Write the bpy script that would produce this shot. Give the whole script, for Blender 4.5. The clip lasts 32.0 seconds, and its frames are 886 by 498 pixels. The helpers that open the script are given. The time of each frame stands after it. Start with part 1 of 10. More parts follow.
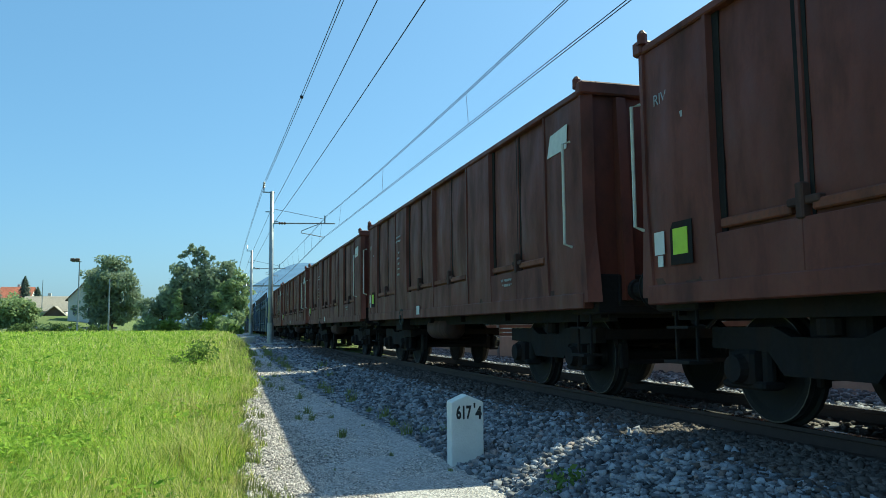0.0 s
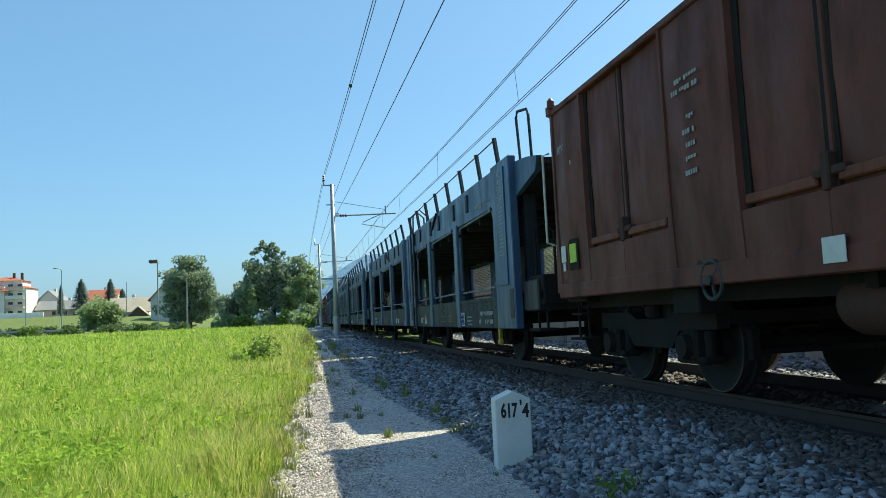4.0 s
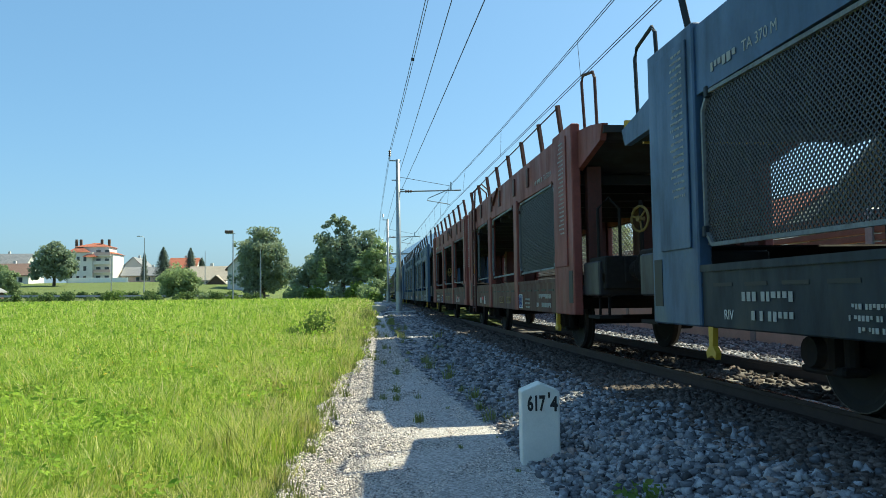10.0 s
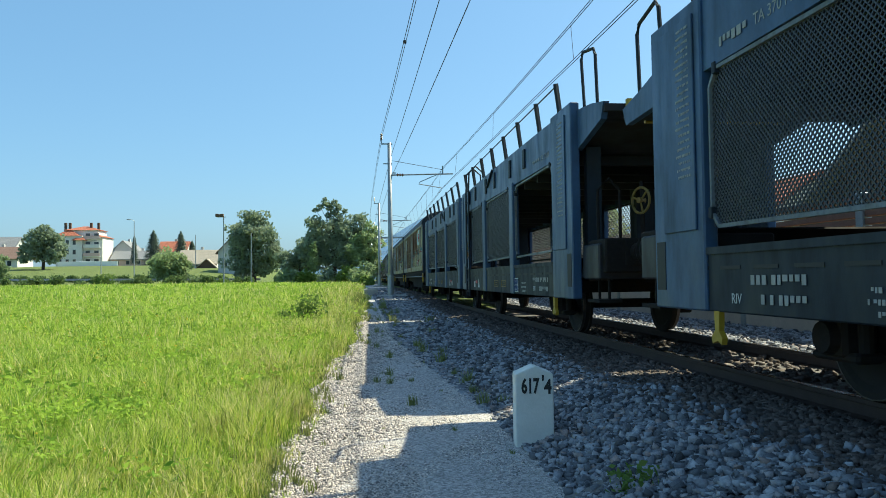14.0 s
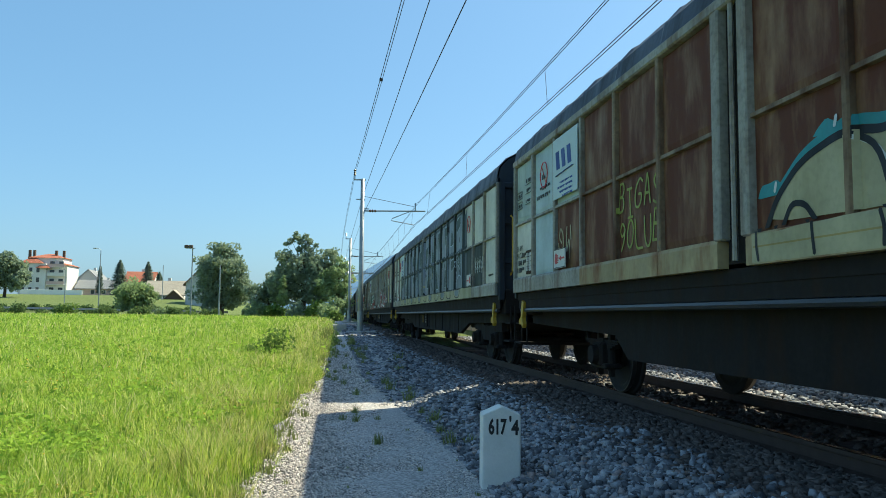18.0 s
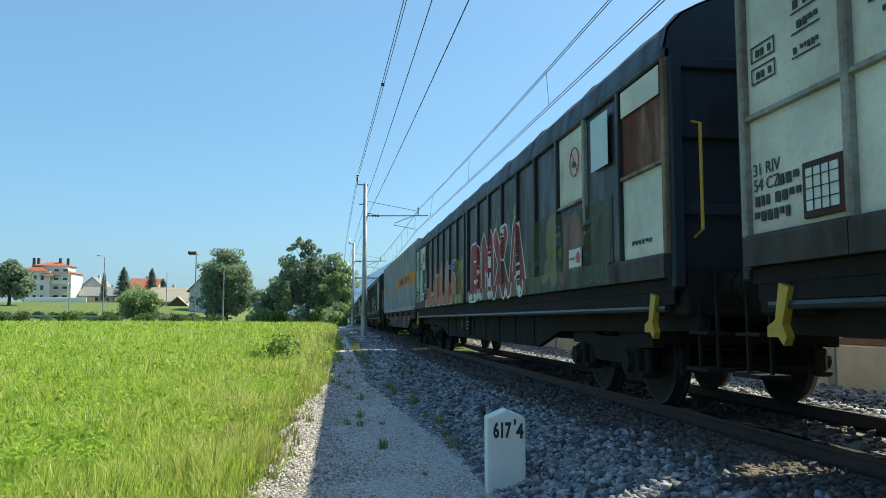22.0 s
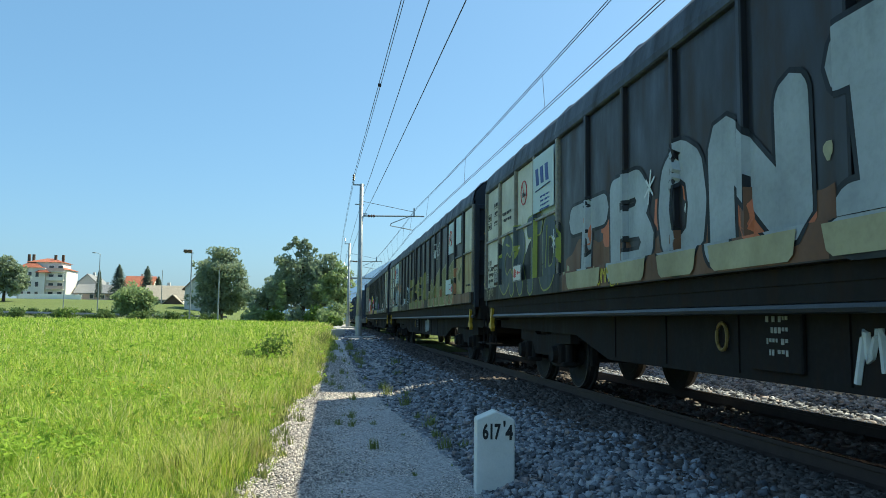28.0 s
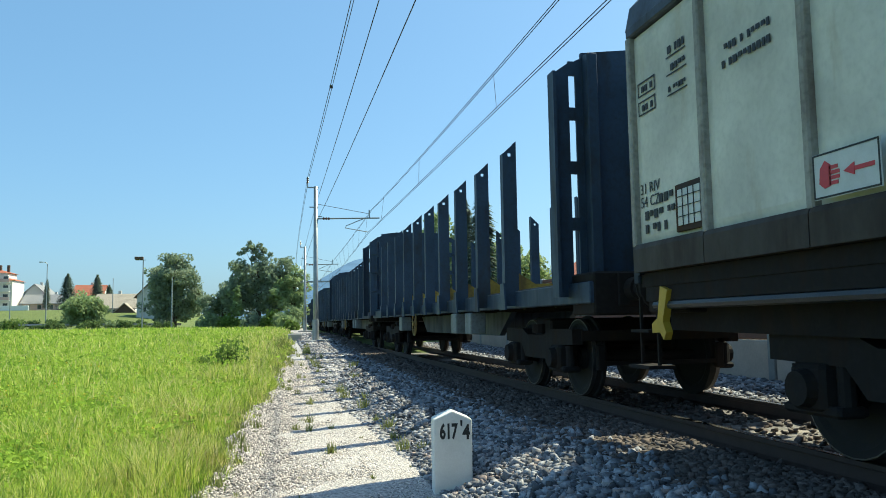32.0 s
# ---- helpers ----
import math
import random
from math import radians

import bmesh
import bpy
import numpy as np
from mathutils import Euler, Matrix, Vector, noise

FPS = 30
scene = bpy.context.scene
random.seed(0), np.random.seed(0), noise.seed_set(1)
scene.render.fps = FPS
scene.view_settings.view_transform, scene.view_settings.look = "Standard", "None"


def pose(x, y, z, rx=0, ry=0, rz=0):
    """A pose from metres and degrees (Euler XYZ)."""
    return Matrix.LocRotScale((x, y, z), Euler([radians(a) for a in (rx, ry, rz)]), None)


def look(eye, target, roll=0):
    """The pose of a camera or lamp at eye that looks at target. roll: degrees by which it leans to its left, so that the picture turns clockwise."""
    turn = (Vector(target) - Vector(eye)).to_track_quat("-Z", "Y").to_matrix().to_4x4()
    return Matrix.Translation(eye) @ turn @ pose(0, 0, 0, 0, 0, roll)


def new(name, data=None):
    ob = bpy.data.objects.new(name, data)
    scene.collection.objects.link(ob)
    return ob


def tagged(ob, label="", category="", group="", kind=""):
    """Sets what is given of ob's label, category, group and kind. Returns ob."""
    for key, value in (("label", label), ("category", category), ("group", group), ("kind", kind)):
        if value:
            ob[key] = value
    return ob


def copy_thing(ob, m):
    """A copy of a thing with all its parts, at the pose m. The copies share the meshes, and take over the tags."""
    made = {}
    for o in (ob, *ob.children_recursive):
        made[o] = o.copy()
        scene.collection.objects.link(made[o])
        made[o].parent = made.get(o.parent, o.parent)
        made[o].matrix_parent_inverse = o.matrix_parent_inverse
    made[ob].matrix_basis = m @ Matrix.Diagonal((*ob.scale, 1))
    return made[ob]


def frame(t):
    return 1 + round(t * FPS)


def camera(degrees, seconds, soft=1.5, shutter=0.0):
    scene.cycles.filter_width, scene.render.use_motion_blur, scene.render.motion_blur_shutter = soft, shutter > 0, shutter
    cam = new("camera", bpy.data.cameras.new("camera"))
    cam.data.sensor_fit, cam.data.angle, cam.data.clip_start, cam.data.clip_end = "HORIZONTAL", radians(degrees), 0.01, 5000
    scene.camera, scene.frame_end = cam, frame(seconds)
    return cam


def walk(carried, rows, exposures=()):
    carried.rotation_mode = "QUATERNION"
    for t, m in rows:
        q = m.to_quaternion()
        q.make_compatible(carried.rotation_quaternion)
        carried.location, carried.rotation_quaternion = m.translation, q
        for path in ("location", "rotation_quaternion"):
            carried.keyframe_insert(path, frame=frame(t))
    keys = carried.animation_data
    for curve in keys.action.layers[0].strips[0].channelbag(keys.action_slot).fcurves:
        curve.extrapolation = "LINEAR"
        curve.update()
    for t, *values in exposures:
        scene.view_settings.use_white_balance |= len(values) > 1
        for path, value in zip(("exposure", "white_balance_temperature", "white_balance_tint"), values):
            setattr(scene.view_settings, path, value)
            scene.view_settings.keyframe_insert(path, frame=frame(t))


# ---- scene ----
# ---------------------------------------------------------------- camera
cam = camera(59.1, 32.0, soft=0.9)
PATH = [
    (0.0, pose(-0.897, -0.865, 1.371, 95.721, 0.513, -16.166)),
    (0.5, pose(-0.900, -0.870, 1.368, 95.254, 0.574, -15.752)),
    (1.0, pose(-0.911, -0.872, 1.369, 95.178, 1.142, -14.356)),
    (1.5, pose(-0.919, -0.875, 1.372, 95.381, 1.350, -12.686)),
    (2.0, pose(-0.926, -0.875, 1.383, 95.226, 1.704, -11.608)),
    (2.5, pose(-0.912, -0.883, 1.395, 94.546, 2.532, -11.340)),
    (4.5, pose(-0.153, -0.221, 1.420, 94.949, 2.759, -10.366)),
    (5.0, pose(0.092, -0.339, 1.430, 94.246, 2.632, -9.303)),
    (5.5, pose(0.183, -0.324, 1.437, 94.478, 2.379, -8.398)),
    (6.0, pose(0.251, -0.006, 1.446, 95.213, 1.764, -7.778)),
    (6.5, pose(0.284, -0.034, 1.452, 95.286, 1.253, -6.917)),
    (7.0, pose(0.259, -0.031, 1.452, 95.298, 1.074, -5.935)),
    (7.5, pose(0.151, -0.007, 1.462, 96.104, 1.005, -4.521)),
    (8.0, pose(0.046, 0.014, 1.470, 96.475, 0.813, -2.879)),
    (8.5, pose(0.030, 0.013, 1.465, 95.160, 0.897, -2.905)),
    (9.0, pose(0.051, 0.002, 1.454, 93.659, 1.071, -4.043)),
    (9.5, pose(0.043, 0.005, 1.456, 93.175, 0.970, -4.874)),
    (10.0, pose(0.028, 0.008, 1.461, 93.358, 0.784, -5.648)),
    (10.5, pose(0.023, 0.008, 1.463, 93.493, 0.557, -6.283)),
    (11.0, pose(0.015, 0.008, 1.460, 93.522, 0.468, -6.342)),
    (11.5, pose(0.009, 0.008, 1.460, 93.646, 0.436, -6.408)),
    (12.0, pose(0.009, 0.008, 1.461, 94.033, 0.378, -6.781)),
    (12.5, pose(0.003, 0.007, 1.461, 94.068, 0.392, -6.641)),
    (13.0, pose(0.000, 0.001, 1.450, 93.186, 0.400, -6.057)),
    (13.5, pose(-0.006, 0.003, 1.450, 92.292, 0.653, -6.198)),
    (14.0, pose(-0.002, 0.008, 1.457, 92.163, 0.760, -6.304)),
    (14.5, pose(-0.018, 0.016, 1.462, 92.441, 0.727, -6.477)),
    (16.5, pose(-0.015, 0.019, 1.463, 94.312, -0.525, -8.194)),
    (17.0, pose(-0.005, 0.019, 1.459, 94.626, -0.618, -8.236)),
    (17.5, pose(0.000, 0.022, 1.460, 94.773, -0.726, -8.277)),
    (18.0, pose(0.005, 0.023, 1.460, 94.902, -0.578, -8.499)),
    (18.5, pose(0.008, 0.023, 1.460, 95.108, -0.353, -8.554)),
    (19.0, pose(0.006, 0.024, 1.461, 95.037, -0.290, -8.579)),
    (19.5, pose(0.013, 0.022, 1.458, 94.805, -0.403, -7.747)),
    (20.0, pose(0.005, 0.022, 1.455, 94.467, -0.886, -7.071)),
    (20.5, pose(0.001, 0.022, 1.453, 94.301, -1.264, -7.391)),
    (21.0, pose(0.003, 0.020, 1.451, 94.583, -1.078, -8.190)),
    (21.5, pose(0.015, 0.018, 1.457, 95.019, -0.481, -8.400)),
    (22.0, pose(0.006, 0.017, 1.458, 95.202, -0.067, -8.220)),
    (22.5, pose(-0.001, 0.016, 1.458, 94.985, 0.188, -8.018)),
    (23.0, pose(-0.002, 0.014, 1.458, 94.675, 0.259, -8.006)),
    (23.5, pose(0.007, 0.011, 1.458, 94.863, 0.336, -8.432)),
    (24.0, pose(0.014, 0.008, 1.458, 95.211, 0.232, -8.878)),
    (24.5, pose(0.009, 0.010, 1.460, 95.192, 0.258, -9.279)),
    (26.5, pose(0.028, 0.008, 1.464, 95.850, 0.042, -9.611)),
    (27.0, pose(0.029, 0.005, 1.461, 95.505, -0.327, -9.122)),
    (27.5, pose(0.031, 0.003, 1.458, 95.281, -0.722, -8.347)),
    (28.0, pose(0.044, 0.001, 1.457, 95.284, -0.694, -8.546)),
    (28.5, pose(0.057, -0.005, 1.452, 95.044, -0.022, -9.816)),
    (29.0, pose(0.078, -0.008, 1.452, 94.829, 0.445, -10.713)),
    (29.5, pose(0.067, -0.005, 1.453, 94.736, 0.607, -10.518)),
    (30.0, pose(0.061, -0.004, 1.450, 94.671, 0.580, -10.343)),
    (30.5, pose(0.066, -0.004, 1.451, 94.396, 0.521, -10.478)),
    (31.0, pose(0.078, -0.004, 1.455, 94.470, 0.661, -10.893)),
    (31.5, pose(0.079, -0.004, 1.456, 94.878, 0.900, -11.424)),
    (32.0, pose(0.075, -0.003, 1.456, 95.336, 0.870, -11.580)),
]
# the phone renders the scene cool and bright, evenly all along
walk(cam, PATH, [(0.0, 0.72, 5350, -12), (2.5, 0.72, 5350, -12), (4.5, 0.82, 5700, -6), (32.0, 0.82, 5700, -6)])

# ---------------------------------------------------------------- light
SUN_EL, SUN_AZ = radians(50.0), radians(67.0)   # azimuth from +y (ahead along the line) towards +x
world = bpy.data.worlds.new("sky")
scene.world = world
world.use_nodes = True
wn = world.node_tree
wn.nodes.clear()
sky = wn.nodes.new("ShaderNodeTexSky")
sky.sky_type = "NISHITA"
sky.sun_disc = False
sky.sun_elevation = SUN_EL
sky.sun_rotation = SUN_AZ
sky.air_density, sky.dust_density, sky.ozone_density = 1.0, 1.6, 3.5
wbg = wn.nodes.new("ShaderNodeBackground")
wbg.inputs["Strength"].default_value = 0.098
wout = wn.nodes.new("ShaderNodeOutputWorld")
haze = wn.nodes.new("ShaderNodeMix")      # thin summer haze evens the sky out
haze.data_type = "RGBA"
haze.inputs[0].default_value = 0.38
hz_in = [q for q in haze.inputs if q.type == "RGBA"]
hz_in[1].default_value = (1.8, 3.1, 4.5, 1.0)
wn.links.new(sky.outputs[0], hz_in[0])
wn.links.new([q for q in haze.outputs if q.type == "RGBA"][0], wbg.inputs[0])
wn.links.new(wbg.outputs[0], wout.inputs[0])
sun_data = bpy.data.lights.new("sun", "SUN")
sun_data.energy, sun_data.angle, sun_data.color = 5.0, radians(0.53), (1.0, 0.83, 0.58)
sun = new("sun", sun_data)
sun_dir = Vector((math.sin(SUN_AZ) * math.cos(SUN_EL), math.cos(SUN_AZ) * math.cos(SUN_EL), math.sin(SUN_EL)))
sun.matrix_world = look(sun_dir * 60 + Vector((0, 40, 0)), (0, 40, 0))

# ---------------------------------------------------------------- materials
def nodes_of(name):
    m = bpy.data.materials.new(name)
    m.use_nodes = True
    nt = m.node_tree
    return m, nt, nt.nodes["Principled BSDF"]


def tex_coord(nt, scale=(1, 1, 1)):
    tc = nt.nodes.new("ShaderNodeTexCoord")
    mp = nt.nodes.new("ShaderNodeMapping")
    mp.inputs["Scale"].default_value = scale
    nt.links.new(tc.outputs["Object"], mp.inputs["Vector"])
    return mp.outputs["Vector"]


def noise_tex(nt, vec, scale, detail=4.0, rough=0.55):
    n = nt.nodes.new("ShaderNodeTexNoise")
    n.inputs["Scale"].default_value = scale
    n.inputs["Detail"].default_value = detail
    n.inputs["Roughness"].default_value = rough
    if vec is not None:
        nt.links.new(vec, n.inputs["Vector"])
    return n.outputs["Fac"]


def ramp(nt, fac, stops):
    r = nt.nodes.new("ShaderNodeValToRGB")
    e = r.color_ramp.elements
    while len(e) < len(stops):
        e.new(0.5)
    for k, (pos, col) in enumerate(stops):
        e[k].position = pos
        e[k].color = (*col, 1) if len(col) == 3 else col
    nt.links.new(fac, r.inputs["Fac"])
    return r.outputs["Color"]


def mix_col(nt, fac, a, b, mode="MIX"):
    m = nt.nodes.new("ShaderNodeMix")
    m.data_type, m.blend_type = "RGBA", mode
    for sock, v in ((m.inputs[0], fac), (m.inputs[6], a), (m.inputs[7], b)):
        if isinstance(v, (int, float)):
            sock.default_value = v
        elif isinstance(v, tuple):
            sock.default_value = (*v, 1)
        else:
            nt.links.new(v, sock)
    return m.outputs[2]


def bump(nt, bsdf, height, strength=0.3, dist=0.02):
    b = nt.nodes.new("ShaderNodeBump")
    b.inputs["Strength"].default_value = strength
    b.inputs["Distance"].default_value = dist
    nt.links.new(height, b.inputs["Height"])
    nt.links.new(b.outputs["Normal"], bsdf.inputs["Normal"])


def plain(name, col, rough=0.6, metal=0.0, var=0.25, scale=3.0, bumps=0.15):
    """A surface of one colour with uneven tone at two scales and fine relief."""
    m, nt, b = nodes_of(name)
    v = tex_coord(nt)
    n1, n2 = noise_tex(nt, v, scale), noise_tex(nt, v, scale * 14, 3)
    dark = tuple(c * (1 - var) for c in col)
    lite = tuple(min(1, c * (1 + var * 0.6)) for c in col)
    c = ramp(nt, n1, [(0.3, dark), (0.7, lite)])
    c = mix_col(nt, 0.35, c, ramp(nt, n2, [(0.3, dark), (0.7, lite)]))
    nt.links.new(c, b.inputs["Base Color"])
    b.inputs["Roughness"].default_value = rough
    b.inputs["Metallic"].default_value = metal
    if bumps:
        bump(nt, b, n2, bumps, 0.01)
    return m


def painted(name, col, rust=(0.13, 0.05, 0.025), amount=0.35, rough=0.5, streak=1.0, bumps=0.2, grime=(0.03, 0.028, 0.026), spec=0.25, stretch=1.8):
    """Wagon paint: faded coat, rust breaking through, rain streaks down the sides, grime."""
    m, nt, b = nodes_of(name)
    v = tex_coord(nt)
    fine = noise_tex(nt, v, 22.0, 5)
    big = noise_tex(nt, v, 1.3, 5, 0.6)
    sv = tex_coord(nt, (1.0, stretch, 0.45))
    st = noise_tex(nt, sv, 2.2, 5, 0.6)
    coat = ramp(nt, big, [(0.3, tuple(c * 0.72 for c in col)), (0.7, tuple(min(1, c * 1.15) for c in col))])
    lo = 0.62 - 0.28 * amount
    rustmask = ramp(nt, st, [(lo, (0, 0, 0)), (lo + 0.22, (1, 1, 1))])
    c = mix_col(nt, rustmask, coat, rust)
    gm = nt.nodes.new("ShaderNodeMath")
    gm.operation = "MULTIPLY"
    nt.links.new(ramp(nt, fine, [(0.45, (0, 0, 0)), (0.75, (0.8, 0.8, 0.8))]), gm.inputs[0])
    gm.inputs[1].default_value = 0.5 * streak
    c = mix_col(nt, gm.outputs[0], c, grime)
    nt.links.new(c, b.inputs["Base Color"])
    r = ramp(nt, st, [(0.3, (rough * 0.85,) * 3), (0.75, (min(1, rough + 0.3),) * 3)])
    nt.links.new(r, b.inputs["Roughness"])
    bump(nt, b, fine, bumps, 0.006)
    b.inputs["Specular IOR Level"].default_value = spec
    return m


M = {}
M["rust"] = painted("rust_brown_paint", (0.120, 0.031, 0.019), (0.062, 0.022, 0.016), 0.45, 0.55, 0.4, 0.2, (0.035, 0.022, 0.019), 0.35, 1.4)
M["rust_dark"] = painted("dark_rust", (0.085, 0.042, 0.032), (0.05, 0.03, 0.025), 0.6, 0.7)
M["blue"] = painted("blue_grey_paint", (0.044, 0.090, 0.185), (0.032, 0.052, 0.086), 0.25, 0.36, 0.5, 0.15, spec=0.5)
M["red"] = painted("faded_red_paint", (0.22, 0.07, 0.06), (0.15, 0.05, 0.04), 0.4, 0.5, 0.6)
M["rust_bright"] = painted("worn_rust_bar", (0.17, 0.055, 0.03), (0.08, 0.035, 0.025), 0.4, 0.55)
M["under"] = painted("underframe_grime", (0.019, 0.017, 0.017), (0.032, 0.022, 0.017), 0.5, 0.85, spec=0.15)
M["white_van"] = painted("dirty_white_panel", (0.64, 0.62, 0.54), (0.46, 0.40, 0.29), 0.12, 0.5, 0.3, 0.12, stretch=2.0)
M["van_rust"] = painted("rust_streaked_panel", (0.25, 0.145, 0.075), (0.105, 0.038, 0.022), 1.05, 0.6, 0.4, 0.2, (0.05, 0.03, 0.026), 0.25, 1.5)
M["van_dark"] = painted("brown_black_panel", (0.018, 0.018, 0.024), (0.036, 0.019, 0.015), 0.4, 0.42, 0.4, 0.10, spec=0.5, stretch=1.5)
M["van_grey"] = painted("blue_grey_panel", (0.21, 0.235, 0.25), (0.2, 0.17, 0.13), 0.3, 0.5)
M["roof"] = painted("roof_sheet", (0.065, 0.075, 0.105), (0.04, 0.042, 0.05), 0.4, 0.5)
M["steel"] = plain("worn_steel", (0.16, 0.15, 0.145), 0.42, 0.9, 0.35, 5)
M["wheel"] = plain("wheel_steel", (0.011, 0.010, 0.009), 0.85, 0.0, 0.35, 6)
M["yellow"] = plain("yellow_paint", (0.46, 0.30, 0.025), 0.5, 0, 0.2, 8)
M["white"] = plain("white_marking", (0.62, 0.62, 0.60), 0.6, 0, 0.15, 10, 0.05)
M["black"] = plain("black_marking", (0.02, 0.02, 0.02), 0.6, 0, 0.2, 10, 0.05)
M["stencil"] = plain("faded_stencil", (0.33, 0.33, 0.32), 0.6, 0, 0.2, 10, 0.05)
M["ring"] = plain("dull_yellow", (0.22, 0.15, 0.04), 0.6, 0, 0.25, 8)
M["redmark"] = plain("red_marking", (0.5, 0.04, 0.05), 0.5, 0, 0.2, 8, 0.05)
M["rail"] = plain("rail_side", (0.05, 0.033, 0.026), 0.7, 0.3, 0.3, 9)
M["railtop"] = plain("rail_head", (0.45, 0.43, 0.41), 0.25, 1.0, 0.15, 9)
M["sleeper"] = plain("sleeper_concrete", (0.26, 0.23, 0.2), 0.9, 0, 0.3, 4, 0.4)
M["concrete"] = plain("concrete", (0.42, 0.40, 0.37), 0.9, 0, 0.25, 3, 0.4)
M["galv"] = plain("galvanised_steel", (0.34, 0.36, 0.37), 0.5, 0.6, 0.25, 4)
M["copper"] = plain("wire_copper", (0.07, 0.06, 0.06), 0.5, 0.6, 0.2, 2, 0)
M["insul"] = plain("brown_insulator", (0.10, 0.05, 0.035), 0.25, 0, 0.2, 6, 0)
M["post"] = plain("whitewashed_concrete", (0.74, 0.73, 0.69), 0.8, 0, 0.12, 5, 0.3)
M["bark"] = plain("bark", (0.09, 0.065, 0.045), 0.9, 0, 0.4, 8, 0.6)


# ---------------------------------------------------------------- mesh tools
class Shape:
    """Gathers vertices and faces, then becomes one mesh."""

    def __init__(self):
        self.v, self.f = [], []

    def add(self, vs, fs):
        k = len(self.v)
        self.v += [tuple(p) for p in vs]
        self.f += [tuple(i + k for i in f) for f in fs]
        return self

    def box(self, x0, x1, y0, y1, z0, z1, c=0.0):
        if c <= 0:
            vs = [(x, y, z) for z in (z0, z1) for y in (y0, y1) for x in (x0, x1)]
            fs = [(0, 2, 3, 1), (4, 5, 7, 6), (0, 1, 5, 4), (2, 6, 7, 3), (0, 4, 6, 2), (1, 3, 7, 5)]
            return self.add(vs, fs)
        # chamfered box: an octagon in plan, bevelled above and below
        def ring(z, d):
            a0, a1, b0, b1 = x0 + d, x1 - d, y0 + d, y1 - d
            return [(a0 + c, b0, z), (a1 - c, b0, z), (a1, b0 + c, z), (a1, b1 - c, z), (a1 - c, b1, z), (a0 + c, b1, z), (a0, b1 - c, z), (a0, b0 + c, z)]
        rings = [ring(z0, c), ring(z0 + c, 0), ring(z1 - c, 0), ring(z1, c)]
        vs = [p for r in rings for p in r]
        fs = [tuple(range(7, -1, -1)), tuple(range(24, 32))]
        for k in range(3):
            for i in range(8):
                j = (i + 1) % 8
                fs.append((k * 8 + i, k * 8 + j, k * 8 + 8 + j, k * 8 + 8 + i))
        return self.add(vs, fs)

    def beam(self, p0, p1, w, h, up=(0, 0, 1)):
        """A bar of rectangular section between two points."""
        a, b = Vector(p0), Vector(p1)
        d = (b - a).normalized()
        s = d.cross(Vector(up))
        if s.length < 1e-4:
            s = Vector((1, 0, 0))
        s.normalize()
        u = s.cross(d)
        vs = [q + s * i * w / 2 + u * j * h / 2 for q in (a, b) for i, j in ((-1, -1), (1, -1), (1, 1), (-1, 1))]
        return self.add(vs, [(3, 2, 1, 0), (4, 5, 6, 7), (0, 1, 5, 4), (1, 2, 6, 5), (2, 3, 7, 6), (3, 0, 4, 7)])

    def tube(self, pts, r, n=8, closed=False, taper=None):
        pts = [Vector(p) for p in pts]
        rings = []
        for k, p in enumerate(pts):
            if closed:
                d = pts[(k + 1) % len(pts)] - pts[k - 1]
            else:
                d = pts[min(k + 1, len(pts) - 1)] - pts[max(k - 1, 0)]
            d.normalize()
            ref = Vector((0, 0, 1)) if abs(d.z) < 0.9 else Vector((1, 0, 0))
            s = d.cross(ref).normalized()
            u = s.cross(d)
            rr = r if taper is None else r * (1 + (taper - 1) * k / (len(pts) - 1))
            rings.append([p + s * math.cos(2 * math.pi * i / n) * rr + u * math.sin(2 * math.pi * i / n) * rr for i in range(n)])
        vs = [q for ring in rings for q in ring]
        fs, m = [], len(pts)
        for k in range(m if closed else m - 1):
            for i in range(n):
                j, k2 = (i + 1) % n, (k + 1) % m
                fs.append((k * n + i, k * n + j, k2 * n + j, k2 * n + i))
        if not closed:
            fs += [tuple(range(n - 1, -1, -1)), tuple((m - 1) * n + i for i in range(n))]
        return self.add(vs, fs)

    def prism(self, outline, axis, a, b):
        """A closed outline of (p, q) pairs drawn out along an axis from a to b."""
        n = len(outline)
        def at(pq, k):
            p, q = pq
            return {"x": (k, p, q), "y": (p, k, q), "z": (p, q, k)}[axis]
        vs = [at(pq, a) for pq in outline] + [at(pq, b) for pq in outline]
        fs = [tuple(range(n)), tuple(range(2 * n - 1, n - 1, -1))]
        fs += [(i, i + n, (i + 1) % n + n, (i + 1) % n) for i in range(n)]
        return self.add(vs, fs)

    def lathe(self, profile, centre, axis="x", n=24):
        """A turned body: profile of (along, radius) about an axis through centre."""
        cx, cy, cz = centre
        vs = []
        for s, r in profile:
            for i in range(n):
                a = 2 * math.pi * i / n
                p, q = r * math.cos(a), r * math.sin(a)
                vs.append({"x": (cx + s, cy + p, cz + q), "y": (cx + p, cy + s, cz + q), "z": (cx + p, cy + q, cz + s)}[axis])
        fs = []
        for k in range(len(profile) - 1):
            for i in range(n):
                j = (i + 1) % n
                fs.append((k * n + i, k * n + j, (k + 1) * n + j, (k + 1) * n + i))
        fs += [tuple(range(n - 1, -1, -1)), tuple((len(profile) - 1) * n + i for i in range(n))]
        return self.add(vs, fs)

